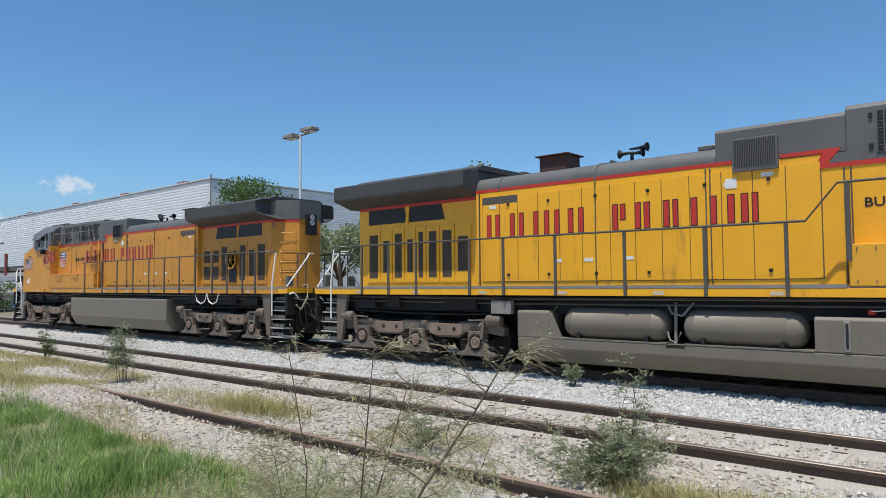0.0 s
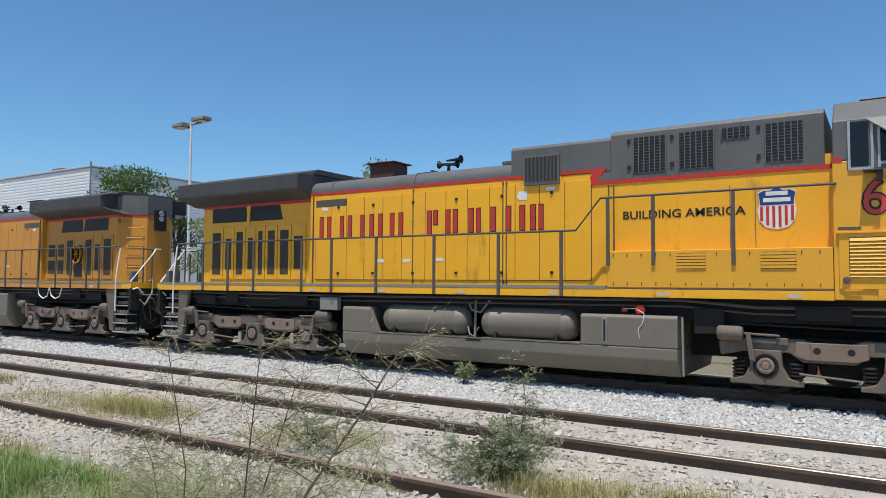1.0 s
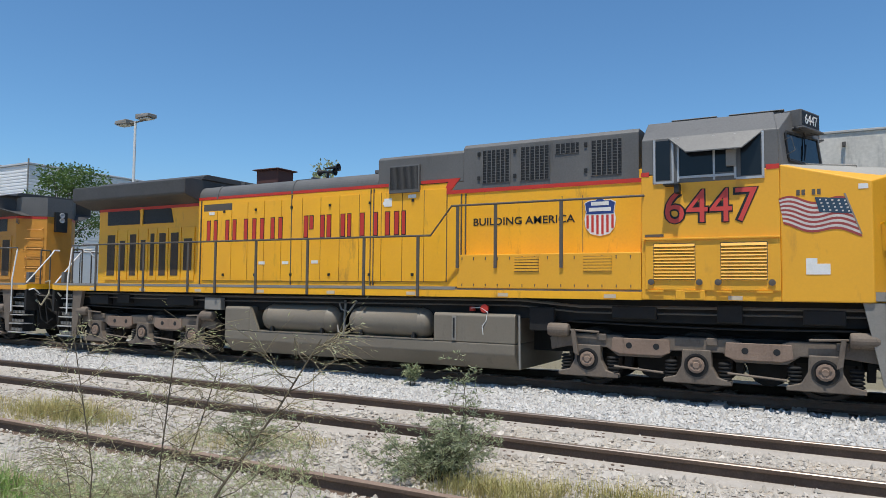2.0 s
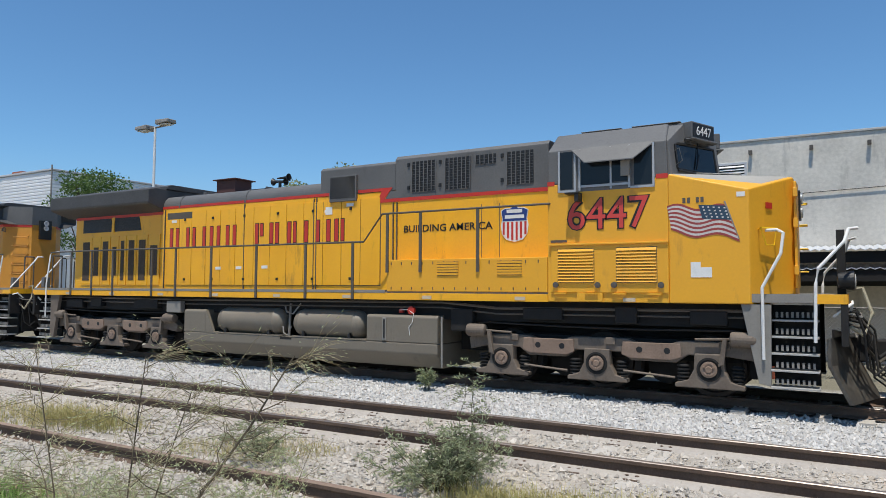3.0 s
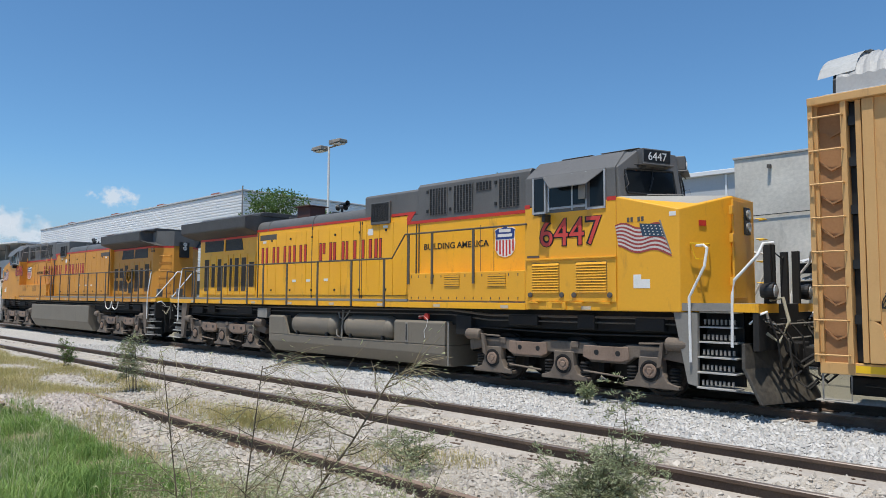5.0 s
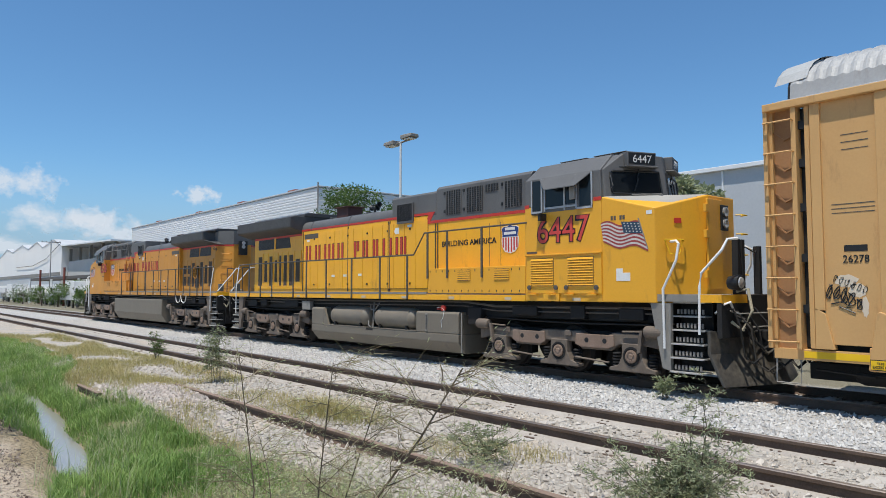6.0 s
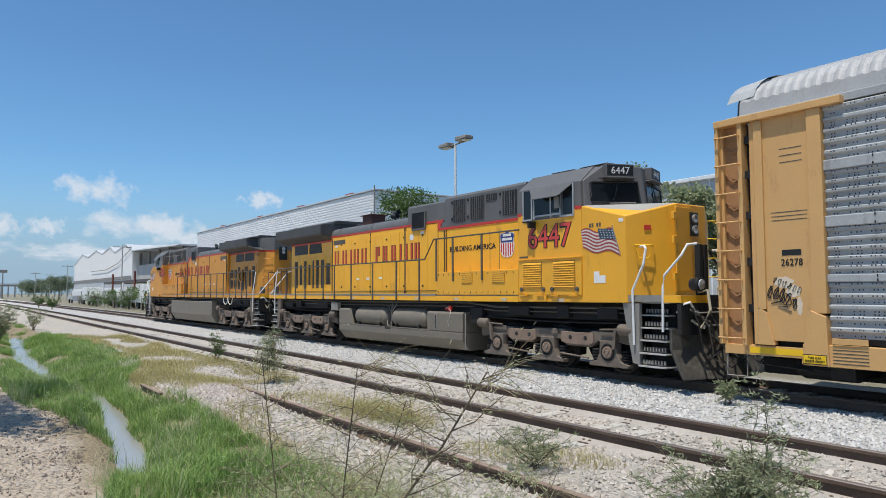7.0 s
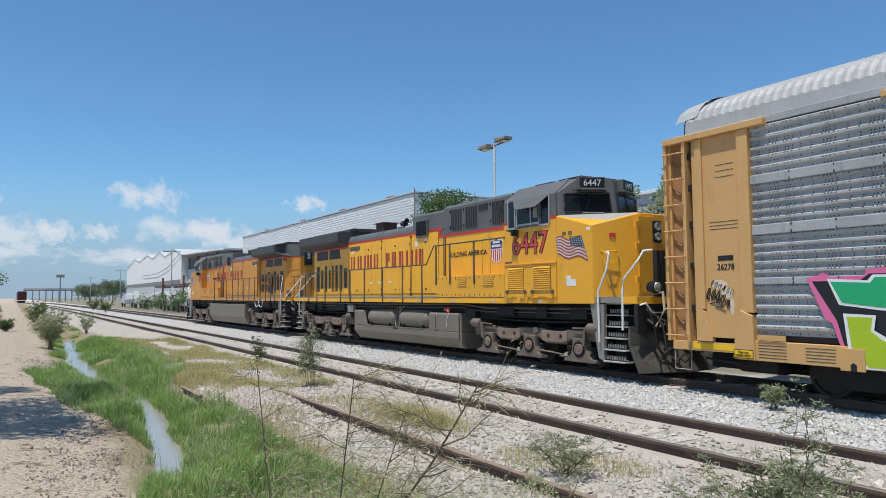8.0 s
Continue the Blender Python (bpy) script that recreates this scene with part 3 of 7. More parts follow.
    for a in axles:
        w = Shape()
        for sd in (-1, 1):
            w.lathe([(0.08, 0.69 * sd), (0.55, 0.69 * sd), (0.56, 0.715 * sd), (0.535, 0.73 * sd), (0.525, 0.825 * sd), (0.46, 0.83 * sd), (0.44, 0.79 * sd), (0.18, 0.78 * sd), (0.16, 0.83 * sd), (0.08, 0.83 * sd)], (0, 0, 0), "y", 36)
        w.tube([(0, -1.2, 0), (0, 1.2, 0)], 0.085, 12)
        ws = part("wheelset", w, STEEL, tr, "worn steel wheels on their axle")
        ws.matrix_local = pose(a, 0, 0.533)
        sets.append((ws, a))
    return sets


def shield_outline(u, z, w, h):
    return [(u, z - h / 2), (u + w * 0.3, z - h * 0.44), (u + w * 0.46, z - h * 0.28), (u + w * 0.5, z - h * 0.05), (u + w * 0.45, z + h * 0.12), (u + w * 0.5, z + h * 0.36), (u + w * 0.36, z + h * 0.42), (u + w * 0.16, z + h * 0.42), (u, z + h * 0.5),
            (u - w * 0.16, z + h * 0.42), (u - w * 0.36, z + h * 0.42), (u - w * 0.5, z + h * 0.36), (u - w * 0.45, z + h * 0.12), (u - w * 0.5, z - h * 0.05), (u - w * 0.46, z - h * 0.28), (u - w * 0.3, z - h * 0.44)]


def clip_outline(pts, z0, z1):
    """The part of an (u, z) outline between two heights."""
    for lim, keep in ((z0, 1), (z1, -1)):
        res = []
        for i, p in enumerate(pts):
            q = pts[(i + 1) % len(pts)]
            a, b = (p[1] - lim) * keep, (q[1] - lim) * keep
            if a >= 0:
                res.append(p)
            if a * b < 0:
                t = a / (a - b)
                res.append((p[0] + t * (q[0] - p[0]), p[1] + t * (q[1] - p[1])))
        pts = res
    return pts


REAR_END = {1: -11.25, 2: -11.45}   # where each locomotive's rear platform ends


# mass of each letter of the company's name, as plain upright bars: (left, width, low, high) in letter heights
NAME_BARS = {"U": [(0, .2, 0, 1), (.5, .2, 0, 1)], "N": [(0, .2, 0, 1), (.5, .2, 0, 1)], "I": [(0, .2, 0, 1)], "O": [(0, .2, 0, 1), (.52, .2, 0, 1)],
             "P": [(0, .2, 0, 1), (.34, .18, .4, 1)], "A": [(.06, .2, 0, 1), (.44, .2, 0, 1)], "C": [(0, .2, 0, 1), (.38, .16, 0, 1)], "F": [(0, .2, 0, 1)]}


def locomotive(x, number, detail_sg, turn, body, variant):
    """A six-axle freight diesel. Its length runs along its own x with the cab forward; the flank at sg carries the full detail."""
    lo = thing("locomotive", "", "locomotive", "coupled locomotives", m=pose(x, TRACK, 0, 0, 0, turn))
    s = Side(detail_sg)
    both = (s, Side(-detail_sg))
    # underframe and sills
    rear_end = REAR_END[variant]
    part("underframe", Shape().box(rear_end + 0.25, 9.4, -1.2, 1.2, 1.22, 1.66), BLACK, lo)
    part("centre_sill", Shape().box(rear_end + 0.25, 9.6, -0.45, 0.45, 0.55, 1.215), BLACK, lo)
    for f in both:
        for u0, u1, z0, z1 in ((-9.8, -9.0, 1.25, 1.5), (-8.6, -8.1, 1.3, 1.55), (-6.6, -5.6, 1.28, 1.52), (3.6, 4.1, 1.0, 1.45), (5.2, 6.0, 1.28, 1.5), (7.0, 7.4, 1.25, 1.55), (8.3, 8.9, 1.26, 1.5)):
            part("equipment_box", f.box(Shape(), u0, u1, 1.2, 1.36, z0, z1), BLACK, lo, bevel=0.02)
        for z, r in ((1.56, 0.03), (1.45, 0.018)):
            pipe = Shape()
            f.tube(pipe, [(-10.2, 1.3, z), (-4.4, 1.32, z - 0.02), (3.4, 1.32, z + 0.02), (4.6, 1.3, z - 0.08), (9.3, 1.3, z - 0.05)], r, 6)
            part("frame_pipe", pipe, POST, lo)
    part("platform", Shape().box(rear_end - 0.05, 10.6, -1.47, 1.47, 1.66, 1.80), SILL, lo, "grey steel walkway deck")
    for f in both:
        part("side_sill", f.box(Shape(), rear_end - 0.05, 5.775, 1.40, 1.503, 1.62, 1.765), body, lo, "yellow-painted sill with reflective blocks", bevel=0.004)
        part("walkway_edge", f.box(Shape(), rear_end - 0.05, 2.05, 1.40, 1.508, 1.768, 1.83), SILL, lo)
    pads = Shape()
    for i in range(9):
        s.box(pads, -9.6 + 2.1 * i, -9.38 + 2.1 * i, 1.49, 1.512, 1.645, 1.715)
    split_parts("reflective_block", pads, PAD, lo, "pale reflective block")
    # engine hood
    hood = mirrored([(1.13, 1.80), (1.13, 4.02)])
    part("hood", Shape().prism(hood, "x", -5.75, 5.78), body, lo, "yellow engine hood with many access doors", bevel=0.01)
    part("hood_roof", Shape().prism(mirrored([(1.13, 4.024)] + arc(0.83, 4.10, 0.30, 0, 62, 6) + [(0.3, 4.50)]), "x", -5.75, -0.1), ARMOUR, lo, "rounded grey hood roof", smooth=False, bevel=0.02)
    part("dynamic_brake_housing", Shape().prism(mirrored([(1.13, 4.024), (1.135, 4.63), (1.08, 4.69)]), "x", -0.1, 2.04), ARMOUR, lo, "grey upper housing with side grille", bevel=0.015)
    part("equipment_housing", Shape().prism(mirrored([(1.135, 3.85), (1.14, 4.71), (1.06, 4.79)]), "x", 2.04, 5.66), ARMOUR, lo, "grey upper equipment compartment", bevel=0.015)
    for f in both:
        st = Shape()
        f.box(st, -5.76, -0.1, 1.13, 1.136, 4.02, 4.09)
        f.box(st, -0.1, 0.2, 1.13, 1.142, 4.02, 4.09)
        f.box(st, 1.02, 1.72, 1.13, 1.142, 4.03, 4.10)
        f.panel(st, [(1.72, 4.10), (1.97, 4.10), (1.68, 3.77), (1.54, 3.77)], 1.13, 1.144)
        f.box(st, 1.6, 5.77, 1.13, 1.146, 3.775, 3.85)
        split_parts("red_stripe", st, RED, lo, "red paint stripe")
        tri = f.panel(Shape(), [(1.9, 4.018), (5.66, 4.018), (5.66, 3.852), (1.78, 3.852)], 1.128, 1.1385)
        part("grey_band", tri, ARMOUR, lo)
    # hood doors on the flank in view
    edges = [-5.55, -5.05, -4.55, -4.0, -3.45, -2.9, -2.25, -1.7, -1.15, -0.6, 0.0, 0.55, 1.1, 1.65]
    part("door_backing", s.box(Shape(), -5.56, 1.66, 1.128, 1.134, 1.92, 3.90), POST, lo)
    for a, b in zip(edges, edges[1:]):
        d = part("door", s.box(Shape(), a + 0.007, b - 0.007, 1.13, 1.15, 1.93, 3.90 if a > -5 else 3.72), body, lo, bevel=0.006)
        k = Shape()
        s.box(k, (a + b) / 2 - 0.03, (a + b) / 2 + 0.03, 1.15, 1.172, 3.66, 3.72)
        s.box(k, (a + b) / 2 - 0.03, (a + b) / 2 + 0.03, 1.15, 1.172, 2.05, 2.11)
        if edges.index(a) % 2:
            split_parts("latch", k, BLACKINK, d)
    seams = Shape()
    for u, z in ((-5.64, 4.0), (-2.58, 3.99), (-0.28, 3.99), (-0.2, 3.99), (2.0, 3.76), (2.1, 3.76)):
        s.box(seams, u - 0.010, u + 0.010, 1.13, 1.162, 1.84, z)
    s.box(seams, 4.18, 4.19, 1.13, 1.137, 2.5, 3.6)
    s.box(seams, 4.75 - 0.16, 4.76 - 0.16, 1.13, 1.137, 2.5, 3.6)
    split_parts("hood_seam", seams, POST, lo)
    lab = Shape()
    for u, z in ((-3.6, 2.33), (-2.85, 2.33), (-1.95, 2.34), (-5.35, 3.62), (0.05, 3.62), (0.7, 3.74)):
        s.box(lab, u, u + 0.2, 1.15, 1.157, z, z + 0.075)
    s.box(lab, 0.08, 0.28, 1.15, 1.158, 3.58, 3.76)
    split_parts("notice", lab, WHITE, lo, "small white stencilled notice")
    # company name as plain red bars
    z0, h = 2.96, 0.50
    if variant == 1:
        spans = [("U", -5.40), ("N", -4.74), ("I", -4.10), ("O", -3.82), ("N", -3.22), ("P", -2.18), ("A", -1.72), ("C", -1.10), ("I", -0.56), ("F", -0.20), ("I", 0.12), ("C", 0.36)]
    else:
        spans = [("U", -5.55), ("N", -4.9), ("I", -4.3), ("O", -4.05), ("N", -3.45), ("P", -2.5), ("A", -2.0), ("C", -1.45), ("I", -0.95), ("F", -0.65), ("I", -0.3), ("C", -0.05)]
        spans = [(c, -(u) - 2.2) for c, u in spans]
    for c, u in spans:
        dark, red = Shape(), Shape()
        for l, w, lo_z, hi_z in NAME_BARS[c]:
            a, b = l * h * 1.0, (l + w) * h
            if s.sg > 0:
                a, b = -b, -a
            s.box(dark, u + a - 0.018, u + b + 0.018, 1.15, 1.156, z0 + lo_z * h - 0.018, z0 + hi_z * h + 0.018)
            s.box(red, u + a, u + b, 1.15, 1.160, z0 + lo_z * h, z0 + hi_z * h)
        mark = part("name_bar", red, RED, lo, "red painted bars of the company name")
        part("outline", dark, BLACKINK, mark)
    # radiator section with its wings
    nook = -10.0
    plan = [(-5.74, 1.0), (-10.0, 1.0), (-10.0, -1.0), (-5.74, -1.0)] if variant == 1 else [(-5.74, 1.0), (-10.0, 1.0), (-10.7, 0.42), (-10.7, -0.42), (-10.0, -1.0), (-5.74, -1.0)]
    part("radiator_body", Shape().prism(plan, "z", 1.80, 4.3), body, lo, "yellow radiator compartment under the wings", bevel=0.01)
    wing = mirrored([(1.0, 3.98), (1.57, 4.15), (1.61, 4.19), (1.61, 4.55), (1.40, 4.60)])
    tip = [(-10.4, a, b) for a, b in wing] if variant == 1 else [(-10.72 + 0.75 * max(0.0, abs(a) - 0.5) / 1.1, a, b) for a, b in wing]
    part("radiator_wing", Shape().loft([tip, [(-5.76, a, b) for a, b in wing]]), DARKROOF, lo, "broad dark radiator overhang", bevel=0.02)
    part("radiator_top", Shape().prism(mirrored([(1.05, 4.60), (1.05, 4.68), (0.9, 4.74)]), "x", -10.05, -5.72), DARKROOF, lo, bevel=0.015)
    for f in both:
        part("red_stripe", f.box(Shape(), nook, -5.75, 1.0, 1.006, 3.90, 3.98), RED, lo, "red paint stripe")
    if variant == 2:
        for a in (-1, 1):
            part("red_stripe", Shape().prism([(-10.0, a * 1.004), (-10.708, a * 0.424), (-10.70, a * 0.41), (-10.0, a * 0.99)], "z", 3.90, 3.98), RED, lo, "red paint stripe")
        band = [(-9.7, 1.012), (-10.0, 1.012), (-10.715, 0.43), (-10.715, -0.43), (-10.0, -1.012), (-9.7, -1.012)]
        part("grey_end_band", Shape().prism(band, "z", 3.985, 4.6), ARMOUR, lo, "grey upper end wall")
        s.text("number", number, 0.17, 0.56, POST, lo, -9.05, 1.0, 3.62, "small road number on the end").matrix_local = Matrix.Translation((-10.08, s.sg * 0.955, 3.70)) @ pose(0, 0, 0, 90, 0, 180 - 39.6)
        rungs = Shape()
        for i in range(6):
            z = 2.0 + 0.31 * i
            at = [(-10.0 - 0.70 * k, (1.0 - 0.58 * k)) for k in (0.35, 0.88)]
            off = (-0.055, 0.065)
            rungs.tube([(at[0][0], s.sg * at[0][1], z + 0.06), (at[0][0] + off[0], s.sg * (at[0][1] + off[1]), z), (at[1][0] + off[0], s.sg * (at[1][1] + off[1]), z), (at[1][0], s.sg * at[1][1], z + 0.06)], 0.016, 6)
        split_parts("ladder_rung", rungs, body, lo, "yellow ladder rungs on the chamfered corner")
    for u0, u1 in ((-9.62, -8.2), (-8.08, -6.9)) if variant == 1 else ((-9.5, -8.15), (-8.03, -6.8)):
        part("radiator_window", s.panel(Shape(), [(u0, 3.5), (u1 + 0.05, 3.5), (u1 - 0.06, 3.9), (u0, 3.9)], 1.0, 1.012), DARKMESH, lo, "dark mesh radiator screen", bevel=0.004)
    if variant == 1:
        part("screen_divider", s.panel(Shape(), [(-8.2, 3.46), (-8.1, 3.46), (-8.06, 3.92), (-8.17, 3.92)], 1.0, 1.03), body, lo)
    xs = [-9.8, -9.2, -8.7, -8.15, -7.6, -7.05, -6.5, -5.9] if variant == 2 else [-9.66, -9.12, -8.68, -8.22, -7.82, -7.46, -7.0, -6.5, -5.98]
    for i, a in enumerate(xs[:-1]):
        b = xs[i + 1] - 0.03
        d = part("radiator_door", s.box(Shape(), a, b, 1.0, 1.025, 1.93, 3.36), body, lo, bevel=0.006)
        low, high = (2.2, 3.05) if i in (1, 3, 7) else (2.06, 3.22)
        if variant == 2 and i > 4:
            for q in ((2.1, 2.55), (2.68, 3.1)):
                part("screen", s.box(Shape(), a + 0.08, b - 0.08, 1.025, 1.032, *q), MESH, d, "brown slatted screen")
        else:
            part("screen", s.box(Shape(), a + 0.09, b - 0.09, 1.025, 1.032, low, high), MESH, d, "brown slatted screen")
    if variant == 2:
        wheel = Shape().lathe([(0.27, -0.02), (0.31, -0.02), (0.31, 0.02), (0.27, 0.02), (0.27, -0.02)], (-7.87, s.sg * 1.12, 2.75), "y", 24)
        wheel.tube([(-7.87, s.sg * 1.0, 2.75), (-7.87, s.sg * 1.14, 2.75)], 0.05)
        for a in (0, 60, 120):
            c, d = 0.29 * math.cos(radians(a)), 0.29 * math.sin(radians(a))
            wheel.tube([(-7.87 - c, s.sg * 1.12, 2.75 - d), (-7.87 + c, s.sg * 1.12, 2.75 + d)], 0.016, 6)
        part("handbrake_wheel", wheel, body, lo, "yellow spoked handbrake wheel")
        part("handbrake_recess", s.box(Shape(), -8.1, -7.65, 1.02, 1.04, 2.0, 2.42), BLACKINK, lo)
    # exhaust stack, horn, roof fittings
    part("exhaust_outlet", Shape().prism([(-0.36, -0.3), (0.36, -0.3), (0.36, 0.3), (-0.36, 0.3)], "z", 4.46, 4.80).box(-0.44, 0.44, -0.38, 0.38, 4.80, 4.83), mat("red_brown_stack", (0.09, 0.035, 0.028), 0.7, bump=0.1), lo, "rusty red exhaust stack", bevel=0.01).matrix_local = pose(-4.0, s.sg * 0.2, 0)
    hn = Shape().tube([(-2.1, s.sg * 0.4, 4.45), (-2.1, s.sg * 0.4, 4.62)], 0.04)
    for d, l, z in ((-1, 0.34, 4.66), (1, 0.40, 4.70), (1, 0.30, 4.60)):
        hn.lathe([(0.02, 0), (0.035, d * l * 0.6), (0.05, d * l * 0.8), (0.10, d * l), (0.085, d * l), (0.0, d * l * 0.7)], (-2.1, s.sg * (0.4 + 0.1 * d), z), "x", 14)
    part("horn", hn, BLACKINK, lo, "black three-bell air horn", bevel=0.0)
    for u, w, h in ((-5.0, 0.12, 0.05), (-2.62, 0.05, 0.04), (-0.7, 0.3, 0.07), (2.2, 0.10, 0.05), (3.9, 0.25, 0.03)):
        part("roof_fitting", Shape().box(u, u + w, -0.4, 0.4, 4.49 if u < 0 else 4.78, (4.5 if u < 0 else 4.78) + h), ARMOUR, lo, bevel=0.006)
    part("roof_rib", Shape().prism(mirrored([(1.14, 4.03)] + arc(0.83, 4.11, 0.31, 0, 62, 6) + [(0.3, 4.515)]), "x", -2.62, -2.56), ARMOUR, lo)
    part("roof_rib", Shape().prism(mirrored([(1.14, 4.03)] + arc(0.83, 4.11, 0.31, 0, 62, 6) + [(0.3, 4.515)]), "x", -5.1, -5.05), ARMOUR, lo)
    # grilles of the upper compartments
    g = s.box(Shape(), 0.22, 1.0, 1.13, 1.20, 3.86, 4.46)
    vent = part("side_grille", g, ARMOUR, lo, "grey framed side grille", bevel=0.01)
    sl = Shape()
    for i in range(24):
        s.box(sl, 0.26 + i * 0.03, 0.272 + i * 0.03, 1.20, 1.212, 3.93, 4.43)
    split_parts("grille_bar", sl, DARKMESH, vent)
    for u0, u1, zl, zh in ((2.48, 3.08, 3.95, 4.62), (3.32, 3.93, 3.95, 4.62), (4.05, 4.52, 4.42, 4.62), (4.76, 5.34, 3.95, 4.62)):
        rec = part("louvre_window", s.box(Shape(), u0, u1, 1.136, 1.147, zl, zh), BLACKINK, lo, "dark louvred vent")
        fr = Shape()
        for i in range(int((u1 - u0) / 0.1) + 1):
            s.box(fr, u0 + 0.1 * i, u0 + 0.018 + 0.1 * i, 1.145, 1.165, zl, zh)
        for i in range(int((zh - zl) / 0.055)):
            s.box(fr, u0, u1, 1.145, 1.153, zl + 0.055 * i, zl + 0.055 * i + 0.006)
        part("louvre_bar", fr, ARMOUR, rec)
    dots = Shape()
    for u in (2.4, 3.2, 4.66):
        for z in (4.06, 4.56):
            s.box(dots, u - 0.03, u + 0.03, 1.14, 1.16, z - 0.04, z + 0.04)
    split_parts("latch", dots, BLACKINK, lo)
    return lo, s, both


def cab_and_nose(lo, s, both, number, body, variant):
    # lower box along the equipment compartment
    part("lower_box", s.box(Shape(), 2.09, 5.77, 1.0, 1.5, 1.8, 2.47), body, lo, "full-width yellow lower equipment box", bevel=0.012)
    hinge = Shape()
    for i in range(14):
        s.box(hinge, 2.2 + i * 0.26, 2.215 + i * 0.26, 1.5, 1.512, 2.36, 2.42)
        s.box(hinge, 2.2 + i * 0.26, 2.215 + i * 0.26, 1.5, 1.512, 1.84, 1.89)
    split_parts("latch", hinge, POST, lo)
    for u0, u1 in ((3.35, 3.85), (4.72, 5.25)):
        for i in range(5):
            part("louvre", s.panel(Shape(), [(u0, 2.14 + 0.055 * i), (u1, 2.14 + 0.055 * i), (u1, 2.182 + 0.055 * i), (u0, 2.182 + 0.055 * i)], 1.5, 1.52), body, lo)
        part("louvre_recess", s.box(Shape(), u0, u1, 1.5, 1.504, 2.13, 2.41), POST, lo)
    # cab
    part("cab_wall", Shape().box(5.78, 8.0, -1.5, 1.5, 1.63, 3.82), body, lo, "yellow cab side", bevel=0.012)
    up = mirrored([(1.497, 3.824), (1.495, 4.46), (0.98, 4.86), (0.5, 4.90)])
    rear = [(5.79, a, b) for a, b in up]
    frontring = [(8.0 if b < 4 else (7.98 if b < 4.5 else 7.90), a, b) for a, b in up]
    part("cab_roof", Shape().loft([rear, frontring]), ARMOUR, lo, "grey upper cab with sloping roof edges", bevel=0.02)
    for f in both:
        st = Shape()
        f.box(st, 5.778, 5.92, 1.5, 1.505, 3.80, 3.88)
        f.box(st, 7.80, 8.0, 1.5, 1.505, 3.80, 3.88)
        split_parts("red_stripe", st, RED, lo, "red paint stripe")
    win = part("side_window", s.box(Shape(), 5.98, 7.78, 1.49, 1.5055, 3.66, 4.46), ARMOUR, lo, "cab side window with sliding panes", bevel=0.006)
    for u0, u1, z0, z1 in ((6.03, 6.28, 3.72, 4.42), (6.44, 6.98, 3.78, 4.40), (7.02, 7.30, 3.80, 4.40), (7.42, 7.73, 3.72, 4.42)):
        part("pane", s.box(Shape(), u0, u1, 1.505, 1.512, z0, z1), GLASS, win, "dark window glass", bevel=0.004)
    fr = Shape()
    for u in (6.0, 6.31, 6.40, 6.985, 7.32, 7.745):
        s.box(fr, u, u + 0.035, 1.505, 1.528, 3.68, 4.44)
    s.box(fr, 6.0, 6.34, 1.505, 1.525, 3.66, 3.70)
    s.box(fr, 6.40, 7.33, 1.505, 1.53, 3.73, 3.77)
    s.box(fr, 7.35, 7.78, 1.505, 1.525, 3.66, 3.70)
    part("window_frame", fr, mat("aluminium_frame", (0.5, 0.5, 0.5), 0.45, 0.4, bump=0.0), win, "pale aluminium frame")
    mir = s.box(Shape(), 7.2, 7.36, 1.56, 1.60, 3.88, 4.16)
    part("mirror", mir, SILL, lo, bevel=0.01)
    vz = Shape().loft([[(6.24, s.sg * 1.5, 4.47), (7.78, s.sg * 1.5, 4.47), (7.78, s.sg * 1.5, 4.45), (6.24, s.sg * 1.5, 4.45)], [(6.58, s.sg * 1.74, 4.16), (7.46, s.sg * 1.74, 4.16), (7.46, s.sg * 1.74, 4.14), (6.58, s.sg * 1.74, 4.14)]])
    part("sun_visor", vz, ARMOUR, lo, "tilted grey window awning")
    ft = s.box(Shape(), 6.2, 6.46, 1.5, 1.74, 3.60, 3.63)
    s.box(ft, 6.38, 6.46, 1.5, 1.72, 3.46, 3.6)
    part("bracket", ft, BLACKINK, lo, bevel=0.008)
    # roof hatches
    for u0, u1 in ((6.2, 6.9), (7.2, 8.0)):
        h = Shape().box(u0, u1, -0.6, 0.6, 4.90, 4.95).box(u0 - 0.05, u1 + 0.05, -0.65, 0.65, 4.95, 4.97)
        part("roof_hatch", h, ARMOUR, lo, bevel=0.01)
    # windshield and number boards
    def front_u(v, z):
        """How far forward the folded cab front stands at a distance v from its middle and a height z."""
        return 8.66 - 0.12 * (z - 3.75) - 0.40 * v

    rings = []
    for z, v in ((3.72, 1.45), (4.47, 1.43), (4.84, 0.93)):
        rings.append([(7.9, -v, z), (front_u(v, z), -v, z), (front_u(0, z), 0, z), (front_u(v, z), v, z), (7.9, v, z)])
    ws = part("windshield_wall", Shape().loft(rings), ARMOUR, lo, "grey folded cab front", bevel=0.02)
    for a in (-1, 1):
        def on_front(v, z, out):
            return (front_u(v, z) + 0.93 * out, a * (v + 0.37 * out), z)
        gl = Shape().loft([[on_front(v, z, out) for v, z in ((0.14, 3.98), (1.27, 3.98), (1.25, 4.42), (0.14, 4.45))] for out in (-0.01, 0.016)])
        part("windshield", gl, GLASS, ws, "dark windshield glass", bevel=0.012)
        gk = Shape().tube([on_front(v, z, 0.012) for v, z in ((0.12, 3.96), (0.7, 3.95), (1.27, 3.955), (1.29, 4.0), (1.27, 4.42), (1.22, 4.445), (0.14, 4.47), (0.12, 3.96))], 0.024, 6)
        part("window_gasket", gk, BLACKINK, ws, "black rubber gasket")
